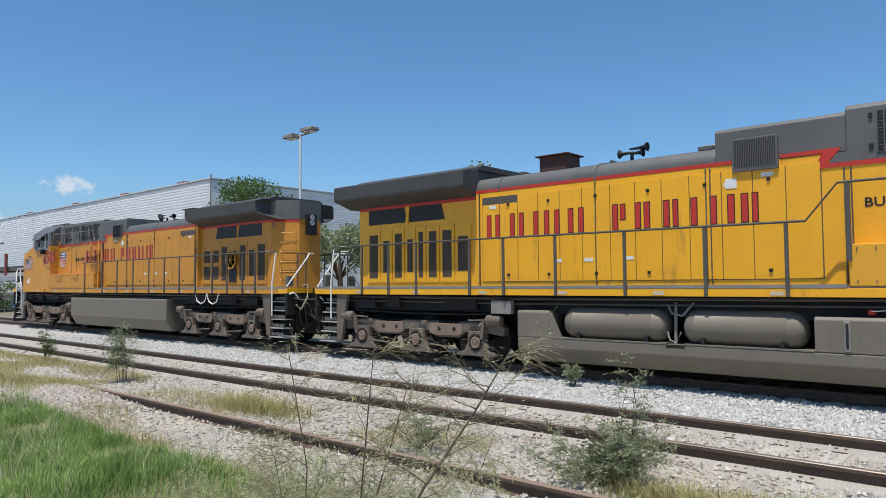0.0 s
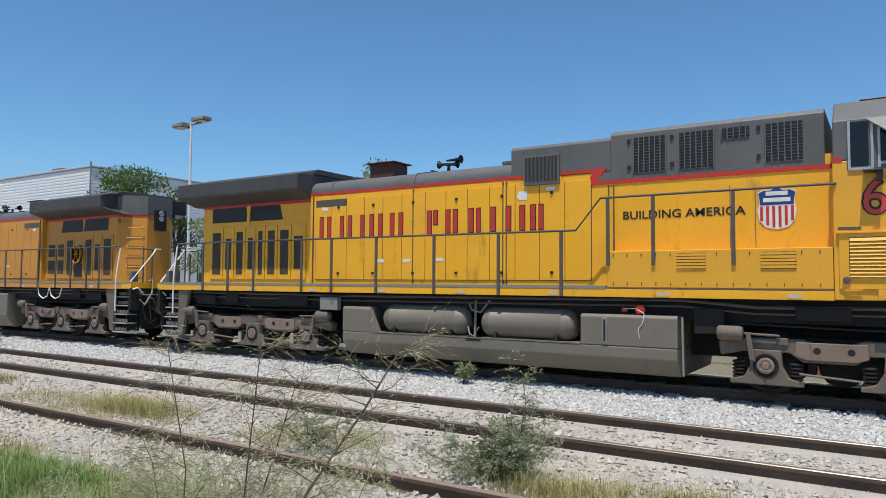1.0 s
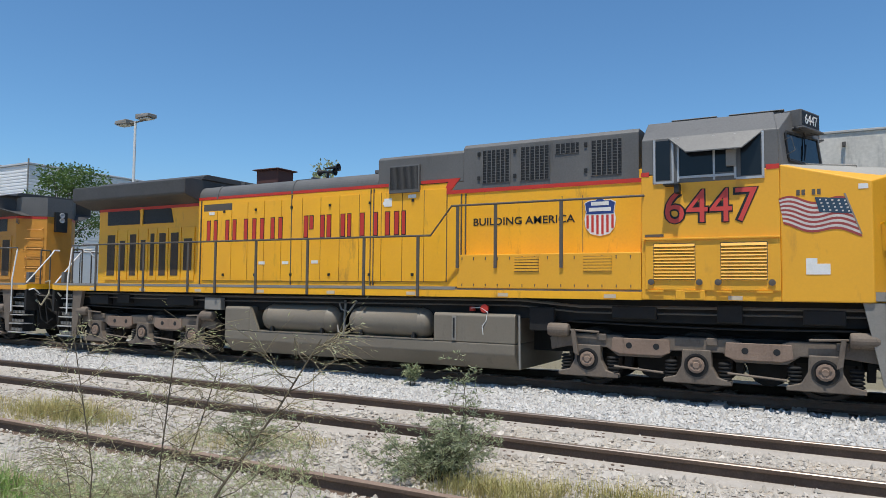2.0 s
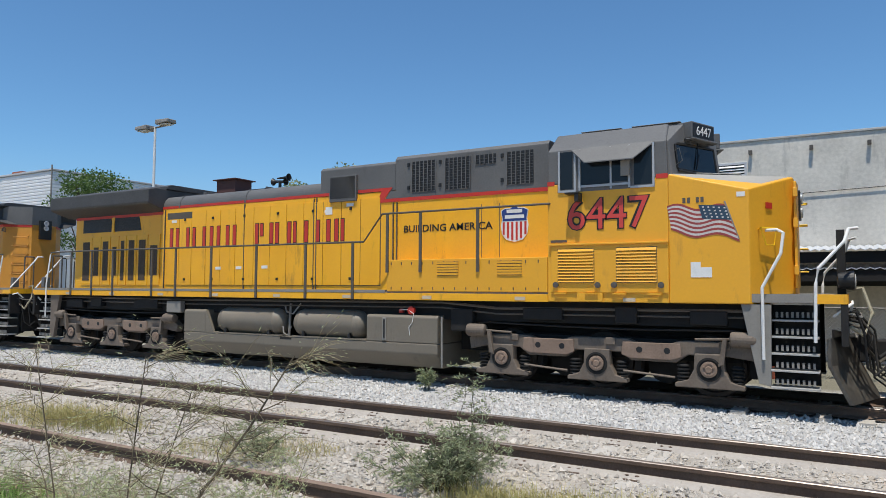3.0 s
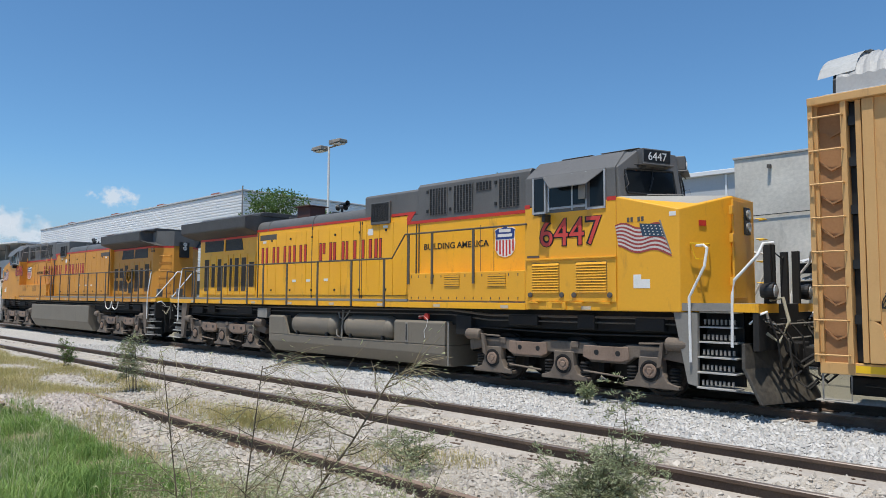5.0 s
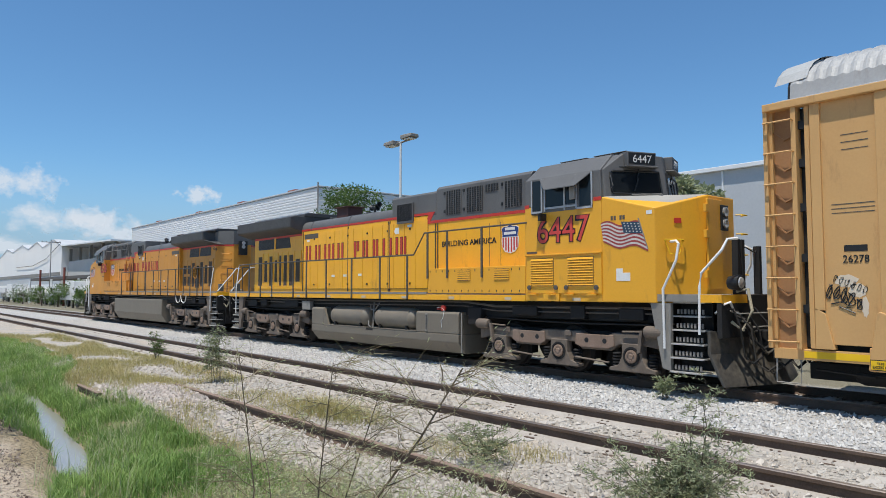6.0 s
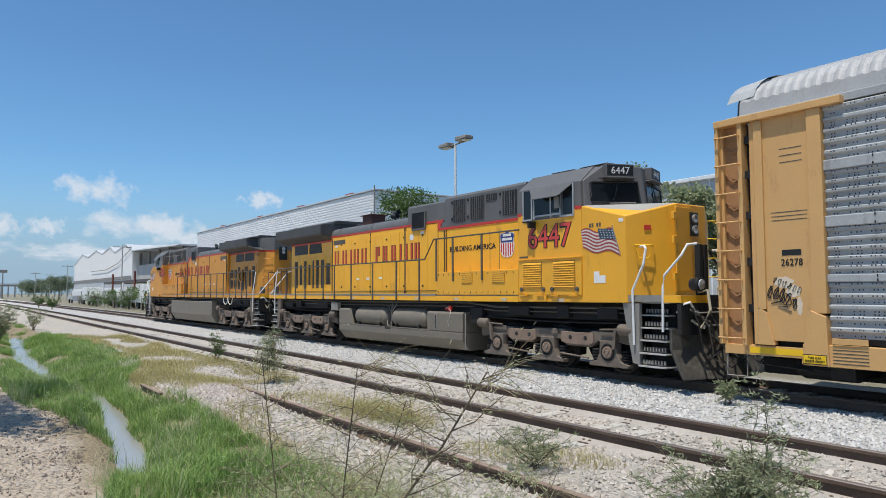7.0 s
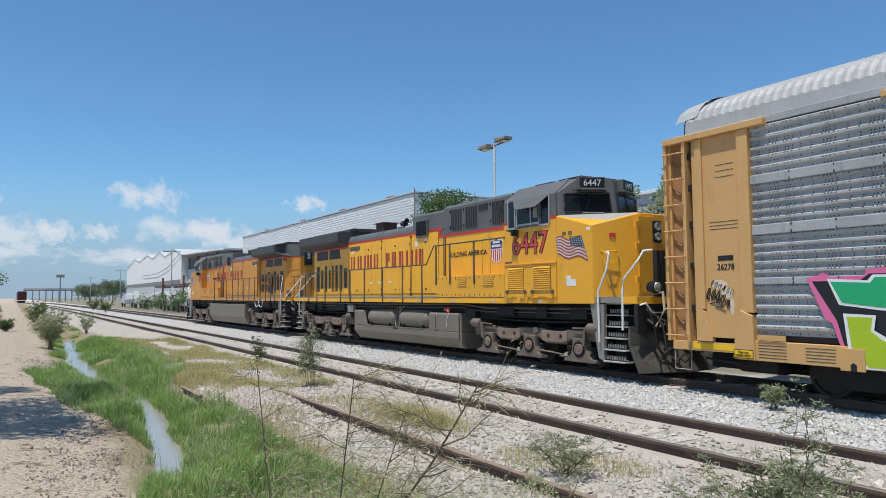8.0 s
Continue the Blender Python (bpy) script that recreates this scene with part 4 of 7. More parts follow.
        wp = Shape().tube([on_front(0.62, 4.52, 0.03), on_front(0.72, 4.12, 0.04)], 0.010, 6).tube([on_front(0.66, 4.3, 0.05), on_front(0.78, 4.02, 0.04)], 0.014, 6)
        wp.tube([on_front(0.25, 4.53, 0.1), on_front(0.62, 4.55, 0.06), on_front(1.1, 4.52, 0.1)], 0.014, 6)
        part("wiper", wp, BLACKINK, ws)
        mirror_arm = Shape().tube([on_front(1.3, 4.3, 0.0), on_front(1.36, 4.32, 0.14), on_front(1.34, 4.1, 0.16), on_front(1.3, 4.05, 0.0)], 0.009, 6)
        part("grab_wire", mirror_arm, ARMOUR, ws)
        nb = part("number_board", Shape().box(-0.2, 0.10, -0.36, 0.36, -0.15, 0.15).box(-0.1, 0.16, -0.4, 0.4, -0.19, -0.155), ARMOUR, lo, "black number board with white figures", bevel=0.015)
        nb.matrix_local = pose(8.36, a * 0.62, 4.72, 0, 0, a * 21.8)
        part("number_field", Shape().box(0.10, 0.106, -0.33, 0.33, -0.12, 0.12), BLACKINK, nb)
        tx = lettering("number", number, 0.24, WHITE, nb, Matrix.Identity(4), 0.003)
        wd = max(p.co.x for p in tx.data.vertices)
        tx.data.transform(Matrix.Translation((-wd / 2, 0, 0)))
        tx.matrix_local = Matrix.Translation((0.109, 0, -0.085)) @ pose(0, 0, 0, 90, 0, 90)
    # nose
    def ring(z_side, z_mid):
        return [(8.0, -1.5, z_side(8.0)), (9.28, -1.5, z_side(9.28)), (9.88, -0.5, z_mid), (9.88, 0.5, z_mid), (9.28, 1.5, z_side(9.28)), (8.0, 1.5, z_side(8.0))]
    low = ring(lambda u: 1.63, 1.63)
    high = ring(lambda u: 3.86 - (u - 8.0) * 0.27, 3.80)
    shell = Shape().loft([low, high])
    shell.f = [q for q in shell.f if len(q) == 4] + [(0, 1, 2, 3, 4, 5), (6, 7, 8), (6, 8, 9, 11), (9, 10, 11)]
    nose = part("nose", shell, body, lo, "wide faceted yellow safety nose", bevel=0.02)
    # sloping top plates: a fold runs from the cab corner to the middle of the front edge
    zc = 3.86 - 1.28 * 0.27
    fold = Shape()
    for k, g in ((0, 0.004), (1, 0.022)):
        fold.v += [(8.03, -1.45, 3.853 + g), (9.23, -1.45, zc + 0.012 + g), (9.83, -0.5, 3.795 + g), (9.83, 0.5, 3.795 + g), (9.23, 1.45, zc + 0.012 + g), (8.03, 1.45, 3.853 + g)]
    fold.f += [(0, 1, 2), (0, 2, 3, 5), (3, 4, 5), (6, 8, 7), (6, 11, 9, 8), (9, 11, 10)] + [(i, (i + 1) % 6, 6 + (i + 1) % 6, 6 + i) for i in range(6)]
    part("nose_top", fold, NOSEGREY, nose, "pale grey anti-glare nose top")
    for a in (-1, 1):
        rail = Shape().tube([(8.35, a * 0.9, 3.86), (8.37, a * 0.92, 3.93), (9.1, a * 0.92, 3.86), (9.12, a * 0.9, 3.76)], 0.013, 6)
        part("nose_grab_rail", rail, SILL, nose)
    door = s.panel(Shape(), [(9.885, 1.9), (9.93, 1.9), (9.93, 3.72), (9.885, 3.72)], 0.05, 0.62)
    part("nose_door", door, body, lo, bevel=0.012)
    lamps = part("headlight_housing", Shape().box(9.88, 9.96, -0.14, 0.14, 3.1, 3.62), BLACKINK, lo, bevel=0.01)
    for z in (3.24, 3.48):
        part("headlight", Shape().lathe([(0.0, 0), (0.10, 0), (0.10, 0.03), (0.085, 0.035), (0.0, 0.02)], (9.96, 0, z), "x", 18), mat("headlight_glass", (0.5, 0.5, 0.48), 0.15, 0.5, bump=0.0), lamps, "sealed-beam lamp")
    gr = Shape()
    for z in (3.46, 3.06, 2.62, 2.2):
        gr.tube([(9.9, -s.sg * 0.55, z), (10.02, -s.sg * 0.58, z), (10.02, -s.sg * 0.8, z), (9.86, -s.sg * 0.85, z)], 0.014, 6)
    split_parts("grab_iron", gr, BRIGHT, lo)
    gi = Shape()
    s.tube(gi, [(9.40, 1.30, 2.86), (9.45, 1.42, 2.88), (9.66, 1.1, 2.88), (9.62, 1.0, 2.86)], 0.014, 6)
    s.tube(gi, [(9.44, 1.40, 2.88), (9.52, 1.34, 2.6), (9.62, 1.16, 2.6), (9.65, 1.10, 2.88)], 0.012, 6)
    part("grab_iron", gi, BRIGHT, lo, "yellow grab iron")
    for z in (2.2, 3.0, 3.52):
        part("hinge", s.box(Shape(), 9.88, 9.95, 0.6, 0.72, z - 0.08, z + 0.08), body, lo, bevel=0.008)
    # flank lettering and pictures
    if variant == 1:
        s.text("number_outline", number, 0.62, 1.53, BLACKINK, lo, 6.165, 1.506, 2.93, "black outline of the road number", 0.036)
        s.text("number", number, 0.57, 1.48, NUMRED, lo, 6.19, 1.511, 2.955, "large red road number", 0.0)
        s.text("slogan", "BUILDING AMERICA", 0.155, 2.16, BLACKINK, lo, 2.28, 1.134, 3.08, "black slogan lettering", 0.012)
        sh_u, sh_v = 4.93, 1.138
    else:
        s.text("number_outline", number, 0.62, 1.42, BLACKINK, lo, 7.8, 1.506, 2.98, "black outline of the road number", 0.03)
        s.text("number", number, 0.56, 1.34, NUMRED, lo, 7.76, 1.511, 3.01, "large red road number", 0.0)
        s.text("slogan", "BUILDING AMERICA", 0.155, 2.1, BLACKINK, lo, 4.95, 1.138, 3.05, "black slogan lettering")
        sh_u, sh_v = 5.35, 1.142
    o = shield_outline(sh_u, 3.17, 0.60, 0.74)
    shd = part("emblem", s.panel(Shape(), o, sh_v - 0.01, sh_v + 0.004), WHITE, lo, "shield emblem, blue above red and white stripes")
    part("emblem_field", s.panel(Shape(), clip_outline(shield_outline(sh_u, 3.17, 0.57, 0.71), 3.22, 3.7), sh_v - 0.01, sh_v + 0.008), BLUE, shd, "blue field with pale bars")
    bars = Shape()
    s.box(bars, sh_u - 0.17, sh_u + 0.17, sh_v, sh_v + 0.011, 3.38, 3.45)
    s.box(bars, sh_u - 0.21, sh_u + 0.21, sh_v, sh_v + 0.011, 3.27, 3.34)
    split_parts("emblem_bar", bars, WHITE, shd)
    for i in range(6):
        a = sh_u - 0.26 + i * 0.095
        low_z = 2.83 + 0.16 * abs((a + 0.02 - sh_u) / 0.28) ** 2
        part("emblem_stripe", s.box(Shape(), a, a + 0.045, sh_v, sh_v + 0.008, low_z, 3.20), RED, shd)
    # waving flag
    fl = new("flag_decal")
    fl.parent = lo
    fl["label"] = "painted waving flag with stripes and a starred blue corner"
    n = 16
    for k in range(13):
        lines = []
        for edge in (k, k + 1):
            ln_pts = []
            for i in range(n + 1):
                p = i / n
                left = 7.98 + 0.07 * (edge / 13)
                u = left + p * (0.93 + 0.16 * edge / 13)
                z = 3.30 - 0.46 * edge / 13 - 0.05 * p - 0.10 * edge / 13 * p + 0.048 * math.sin(p * 8.5 + edge * 0.14)
                ln_pts.append((u, z))
            lines.append(ln_pts)
        sh = Shape()
        for i in range(n):
            s.panel(sh, [lines[0][i], lines[0][i + 1], lines[1][i + 1], lines[1][i]], 1.5, 1.507)
        part("flag_stripe", sh, FLAGRED if k % 2 == 0 else FLAGWHITE, fl)
    part("flag_corner", s.panel(Shape(), [(8.50, 3.30), (8.93, 3.26), (9.02, 3.02), (8.56, 3.06)], 1.5, 1.510), FLAGBLUE, fl, "dark blue flag corner")
    stars = Shape()
    for r in range(4):
        for c in range(5):
            u, z = 8.56 + c * 0.085 + r * 0.018, 3.245 - r * 0.055 - c * 0.008
            s.box(stars, u, u + 0.028, 1.5, 1.512, z, z + 0.024)
    split_parts("flag_star", stars, FLAGWHITE, fl)
    part("flag_pole", s.panel(Shape(), [(8.90, 3.34), (8.925, 3.34), (9.14, 2.70), (9.125, 2.70)], 1.5, 1.511), SILL, fl)
    sk = s.box(Shape(), 8.36, 8.70, 1.5, 1.506, 2.07, 2.24)
    s.box(sk, 8.36, 8.52, 1.5, 1.506, 2.24, 2.33)
    s.box(sk, 9.1, 9.23, 1.5, 1.506, 3.40, 3.48)
    split_parts("notice", sk, WHITE, lo, "white data stencil")
    mark = Shape()
    for u in (8.24, 8.46):
        s.box(mark, u, u + 0.05, 1.5, 1.507, 3.34, 3.43)
        s.box(mark, u + 0.075, u + 0.125, 1.5, 1.507, 3.34, 3.43)
    split_parts("small_marking", mark, POST, lo)
    part("small_marking", s.box(Shape(), 5.84, 6.16, 1.5, 1.506, 2.73, 2.775), POST, lo)
    part("red_plate", Shape().loft([[(9.50, s.sg * 1.15, 3.22), (9.58, s.sg * 1.02, 3.22), (9.58, s.sg * 1.02, 3.32), (9.50, s.sg * 1.15, 3.32)], [(9.51, s.sg * 1.16, 3.22), (9.59, s.sg * 1.03, 3.22), (9.59, s.sg * 1.03, 3.32), (9.51, s.sg * 1.16, 3.32)]]), RED, lo)
    # cab access panels
    if variant == 1:
        part("equipment_door", s.box(Shape(), 5.85, 8.0, 1.5, 1.53, 1.80, 2.68), body, lo, bevel=0.012)
        part("drip_strip", s.box(Shape(), 5.82, 8.0, 1.5, 1.56, 2.67, 2.70), body, lo, bevel=0.004)
        for u0, u1 in ((6.0, 6.68), (7.1, 7.8)):
            rec = part("louvre_panel", s.box(Shape(), u0 - 0.01, u1 + 0.01, 1.53, 1.534, 1.98, 2.61), POST, lo)
            for i in range(11):
                z = 1.99 + i * 0.056
                part("louvre", Shape().loft([[(u0, s.sg * 1.532, z), (u1, s.sg * 1.532, z), (u1, s.sg * 1.562, z), (u0, s.sg * 1.562, z)], [(u0, s.sg * 1.532, z + 0.048), (u1, s.sg * 1.532, z + 0.048), (u1, s.sg * 1.538, z + 0.048), (u0, s.sg * 1.538, z + 0.048)]]), body, rec)
            kn = Shape()
            for u in (u0 - 0.05, u1 + 0.07):
                kn.lathe([(0.055, s.sg * 1.53), (0.055, s.sg * 1.56), (0.0, s.sg * 1.565)], (u, 0, 1.94), "y", 12)
            split_parts("latch", kn, POST, lo)
            hg = Shape()
            s.box(hg, u0 - 0.08, u0 + 0.16, 1.53, 1.57, 1.77, 1.80)
            s.box(hg, u1 - 0.16, u1 + 0.08, 1.53, 1.57, 1.77, 1.80)
            split_parts("door_hinge", hg, body, lo)
    part("jacking_pad", s.box(Shape(), 6.36, 6.84, 1.5, 1.54, 1.64, 1.80), body, lo, bevel=0.008)


def handrails(lo, s, body, variant):
    if variant == 1:
        hr = Shape()
        s.tube(hr, [(REAR_END[1] + 0.62, 1.40, 2.92), (-9.0, 1.52, 2.92), (1.48, 1.52, 2.88), (1.97, 1.52, 3.47), (5.82, 1.52, 3.47), (5.84, 1.45, 3.47)], 0.022)
        part("handrail", hr, POST, lo, "grey-brown pipe handrail")
        posts = [(u, 1.62, 2.9) for u in (-9.35, -8.34, -7.36, -5.66, -4.69, -3.34, -1.76, -0.19, 1.18)] + [(u, 2.2, 3.47) for u in (2.11, 2.95, 4.3)]
    else:
        hr = Shape()
        s.tube(hr, [(REAR_END[2] + 0.62, 1.40, 2.92), (-9.2, 1.52, 2.92), (2.8, 1.52, 2.92), (3.1, 1.45, 2.92)], 0.022)
        part("handrail", hr, POST, lo, "grey-brown pipe handrail")
        posts = [(u, 1.62, 2.92) for u in (-9.9, -9.2, -8.3, -7.4, -6.3, -5.2, -4.1, -2.9, -1.6, -0.2, 1.2, 2.75)]
        # steps up the flank to the upper walkway
        st = Shape()
        s.tube(st, [(2.3, 1.48, 1.8), (2.9, 1.2, 3.9)], 0.02)
        s.tube(st, [(1.7, 1.48, 1.8), (2.3, 1.2, 3.9)], 0.02)
        for i in range(5):
            k = (i + 0.5) / 5
            s.box(st, 1.7 + 0.6 * k, 2.3 + 0.6 * k, 1.22 + 0.2 * (1 - k), 1.4 + 0.1 * (1 - k), 1.85 + 2.0 * k, 1.88 + 2.0 * k)
        part("side_ladder", st, body, lo, "yellow ladder to the roof walkway")
        up = Shape()
        s.tube(up, [(2.6, 1.2, 3.9), (2.9, 1.22, 4.75), (5.6, 1.4, 4.7), (5.75, 1.45, 3.9)], 0.018)
        s.tube(up, [(2.75, 1.2, 4.35), (5.6, 1.4, 4.35)], 0.015)
        for u in (3.5, 4.2, 4.9):
            s.tube(up, [(u, 1.3, 3.85), (u, 1.34, 4.73)], 0.015)
        part("roof_walkway_rail", up, SILL, lo, "grey roof walkway railing")
    for u, z0, z1 in posts:
        p = Shape()
        s.box(p, u - 0.032, u + 0.032, 1.508, 1.535, z0, z1)
        part("handrail_post", p, POST, lo)
    other = Side(-s.sg)
    hr = Shape()
    other.tube(hr, [(REAR_END[variant] + 0.5, 1.5, 1.85), (REAR_END[variant] + 0.5, 1.5, 2.92), (5.6, 1.5, 2.92), (5.78, 1.4, 2.92)], 0.022)
    for i in range(11):
        other.tube(hr, [(-9.6 + 1.4 * i, 1.5, 1.7), (-9.6 + 1.4 * i, 1.5, 2.92)], 0.018, 6)
    part("handrail", hr, POST, lo)


def steps(lo, s, front, variant):
    """The corner steps, stirrup rails and pilot of one end."""
    d = 1 if front else -1
    e = 10.55 if front else REAR_END[variant]
    for f in (s, Side(-s.sg)):
        u0, u1 = (9.58, 10.25) if front else (e + 0.15, e + 0.80)
        out = Shape()
        f.panel(out, [(u0 - 0.45 * d if front else u1 + 0.45, 1.63), (u0 if front else u1, 1.63), (u0 - 0.02 if front else u1 + 0.02, 0.32), (u0 - 0.2 if front else u1 + 0.2, 0.36)], 1.36, 1.46)
        part("step_side", out, SILL if front else TRUCK, lo, "stepwell side plate", bevel=0.006)
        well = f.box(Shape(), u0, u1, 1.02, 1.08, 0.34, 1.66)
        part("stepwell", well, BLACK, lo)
        for i in range(6):
            z = 0.30 + i * 0.265
            tread = part("step", f.box(Shape(), u0 - 0.02, u1, 1.12 - 0.0 * i, 1.50 - 0.03 * i, z, z + 0.03), TREAD, lo, "worn grating step", bevel=0.004)
            if i < 5:
                gr = Shape()
                for k in range(8):
                    f.box(gr, u0 + 0.05 + k * 0.075, u0 + 0.085 + k * 0.075, 1.40 - 0.03 * i, 1.43 - 0.03 * i, z + 0.06, z + 0.15)
                split_parts("step_grating", gr, SILL, tread)
        a, b = (u0 - 0.12, u1 - 0.05) if front else (u1 + 0.12, u0 + 0.05)
        h1, h2 = Shape(), Shape()
        f.tube(h1, [(a, 1.5, 0.75), (a, 1.52, 1.9), (a + 0.28 * d, 1.5, 2.45), (a + 0.32 * d, 1.46, 2.78), (a + 0.22 * d, 1.38, 2.84), (a + 0.05 * d, 1.3, 2.84)], 0.026)
        f.tube(h2, [(b, 1.5, 1.05), (b + 0.02 * d, 1.5, 1.95), (b + 0.06 * d, 1.5, 2.2), (b + 0.42 * d, 1.4, 2.62), (b + 0.48 * d, 1.3, 2.82), (b + 0.6 * d, 1.15, 2.84)], 0.026)
        if not front:
            h1, h2 = Shape(), Shape()
            f.tube(h1, [(u1 - 0.16, 1.52, 0.95), (u1 - 0.16, 1.52, 1.95), (u1 - 0.18, 1.41, 2.84), (u1 - 0.14, 1.40, 2.92), (u1 + 0.35, 1.43, 2.925)], 0.022)
            f.tube(h2, [(e - 0.02, 1.44, 1.3), (e - 0.02, 1.46, 1.84), (e - 0.04, 0.72, 2.72), (e + 0.02, 0.6, 2.86), (e + 0.06, 0.4, 2.86)], 0.022)
        part("stirrup_handrail", h1, WHITE, lo, "white-painted step handrail")
        part("stirrup_handrail", h2, WHITE, lo, "white-painted step handrail")
    # end plate and fittings
    part("end_plate", Shape().box(min(e, e + 0.1 * d), max(e, e + 0.1 * d), -1.5, 1.5, 1.0, 1.80), BLACK, lo, bevel=0.01)
    yb = Shape()
    for a in (-1.5, 0.55):
        yb.box(min(e + 0.1 * d, e + 0.106 * d), max(e + 0.1 * d, e + 0.106 * d), a, a + 0.95, 1.64, 1.80)
    yb.box(min(e - 0.35 * d, e + 0.1 * d), max(e - 0.35 * d, e + 0.1 * d), -1.506, -1.5, 1.65, 1.80).box(min(e - 0.35 * d, e + 0.1 * d), max(e - 0.35 * d, e + 0.1 * d), 1.5, 1.506, 1.65, 1.80)
    split_parts("end_stripe", yb, YELLOW, lo, "yellow edge paint")
    if not front:
        part("pilot_plate", Shape().box(min(e, e - 0.06 * d), max(e, e - 0.06 * d), -1.05, 1.05, 0.40, 1.0), BLACK, lo, "black rear pilot plate", bevel=0.02)
        mu = Shape()
        for y in (-0.95, -0.6, 0.6, 0.95):
            mu.box(e - 0.14, e, y - 0.1, y + 0.1, 1.1, 1.42)
        split_parts("hose_box", mu, BLACK, lo)
    cp = Shape().box(min(e, e + 1.0 * d), max(e, e + 1.0 * d), -0.11, 0.11, 0.78, 1.0).box(min(e + 0.85 * d, e + 1.18 * d), max(e + 0.85 * d, e + 1.18 * d), -0.2, 0.2, 0.72, 1.06).box(min(e + 0.1 * d, e + 0.35 * d), max(e + 0.1 * d, e + 0.35 * d), -0.3, 0.3, 0.68, 1.12)
    part("coupler", cp, BLACK, lo, "black knuckle coupler", bevel=0.03)
    for y in (-1.05, -0.85, 0.85, 1.05):
        z0 = random.uniform(1.15, 1.35)
        hs = Shape().tube([(e + 0.1 * d, y, z0 + 0.15), (e + 0.3 * d, y, z0 + 0.1), (e + 0.36 * d, y * 0.9, z0 - 0.25), (e + 0.5 * d, y * 0.72, z0 - 0.45), (e + 0.7 * d, y * 0.6, z0 - 0.3)], 0.028)
        part("air_hose", hs, BLACK if abs(y) > 1 else mat("dusty_hose", (0.07, 0.06, 0.045), 0.8), lo, "brake hose")
    for k, (y, reach, low, col) in enumerate(((-1.28, 0.34, 0.55, 0), (-1.12, 0.55, 0.42, 1), (-0.7, 0.48, 0.35, 0), (-0.45, 0.6, 0.5, 2), (0.45, 0.52, 0.4, 1), (0.72, 0.44, 0.36, 0), (1.12, 0.5, 0.46, 2), (1.28, 0.36, 0.6, 0))):
        hose = Shape()
        top = 1.52 - 0.05 * (k % 3)
        hose.tube([(e + 0.1 * d, y, top), (e + 0.2 * d, y, top + 0.02), (e + (0.1 + reach * 0.6) * d, y * 0.96, top - 0.3), (e + (0.1 + reach * 0.7) * d, y * 0.9, low + 0.12), (e + (0.1 + reach) * d, y * 0.82, low), (e + (0.25 + reach) * d, y * 0.76, low + 0.14)], 0.019)
        part("air_hose", hose, (BLACK, mat("dark_dusty_hose", (0.045, 0.038, 0.03), 0.8), BLACK)[col], lo, "hanging brake hose")
    jump = Shape().tube([(e + 0.08 * d, -0.9 * -s.sg, 1.86), (e + 0.3 * d, -0.9 * -s.sg, 1.9), (e + 0.42 * d, -1.0 * -s.sg, 1.5), (e + 0.3 * d, -1.15 * -s.sg, 1.15), (e + 0.12 * d, -1.2 * -s.sg, 1.3)], 0.03)
    part("jumper_cable", jump, mat("pale_jumper_cable", (0.38, 0.34, 0.24), 0.7), lo, "pale looped jumper cable")
    uc = Shape().tube([(e + 0.1 * d, -1.2, 1.5), (e + 0.28 * d, -1.2, 1.45), (e + 0.28 * d, 1.2, 1.45), (e + 0.1 * d, 1.2, 1.5)], 0.016, 6)
    part("uncoupling_lever", uc, SILL, lo)
    for f in (s, Side(-s.sg)):
        bar = Shape()
        f.tube(bar, [(e - 0.1 * d, 1.36, 1.45), (e + 0.1 * d, 1.42, 1.62), (e + 0.16 * d, 1.3, 1.66), (e + 0.12 * d, 1.1, 1.5)], 0.022)
        part("grab_iron", bar, WHITE, lo)
    if front:
        # plough with folded wings
        pl = Shape()
        rings = []
        for y, du in ((-1.5, -0.26), (-0.9, -0.06), (-0.3, 0.12), (0.3, 0.12), (0.9, -0.06), (1.5, -0.26)):
            rings.append([(e + 0.02 + du * 0.6, y, 1.12), (e + 0.12 + du, y, 0.7), (e + 0.30 + du, y, 0.32), (e + 0.40 + du, y, 0.12), (e + 0.34 + du, y, 0.12), (e + 0.24 + du, y, 0.32), (e + 0.06 + du, y, 0.7), (e - 0.04 + du * 0.6, y, 1.12)])
        part("plough", pl.loft(rings), mat("dusty_black_plough", (0.016, 0.015, 0.014), 0.55, second=(0.11, 0.095, 0.075), amount=1.0, scale=3.5, fine=16, bump=0.2), lo, "black snow plough pilot", bevel=0.012)
        wl = Shape().tube([(e + 0.2, -0.9, 1.12), (e + 0.2, -0.9, 1.18), (e + 0.2, 0.9, 1.18), (e + 0.2, 0.9, 1.12)], 0.018, 6)
        part("plough_step", wl, SILL, lo)
        # anti-climber, ditch lights and gate posts
        for f in (s, Side(-s.sg)):
            dl = part("ditch_light", Shape().lathe([(0.0, -0.12), (0.12, -0.1), (0.15, 0.06), (0.15, 0.12), (0.13, 0.13), (0.0, 0.10)], (10.62, f.sg * 0.95, 2.02), "x", 20), BLACKINK, lo, "round ditch light with chrome rim", smooth=False)
            part("lens", Shape().lathe([(0.0, 0.0), (0.11, 0.0), (0.10, 0.02), (0.0, 0.035)], (10.745, f.sg * 0.95, 2.02), "x", 20), mat("lamp_glass", (0.55, 0.55, 0.53), 0.12, 0.3, bump=0.0), dl, "clear lens")
        gp = Shape()
        for y, h in ((-0.75, 2.85), (-0.58, 2.85), (0.1, 2.75), (0.75, 2.8)):
            gp.box(10.5, 10.62, y * -s.sg - 0.05, y * -s.sg + 0.05, 1.8, h)
        split_parts("gate_post", gp, BLACK, lo, "dark end gate post")
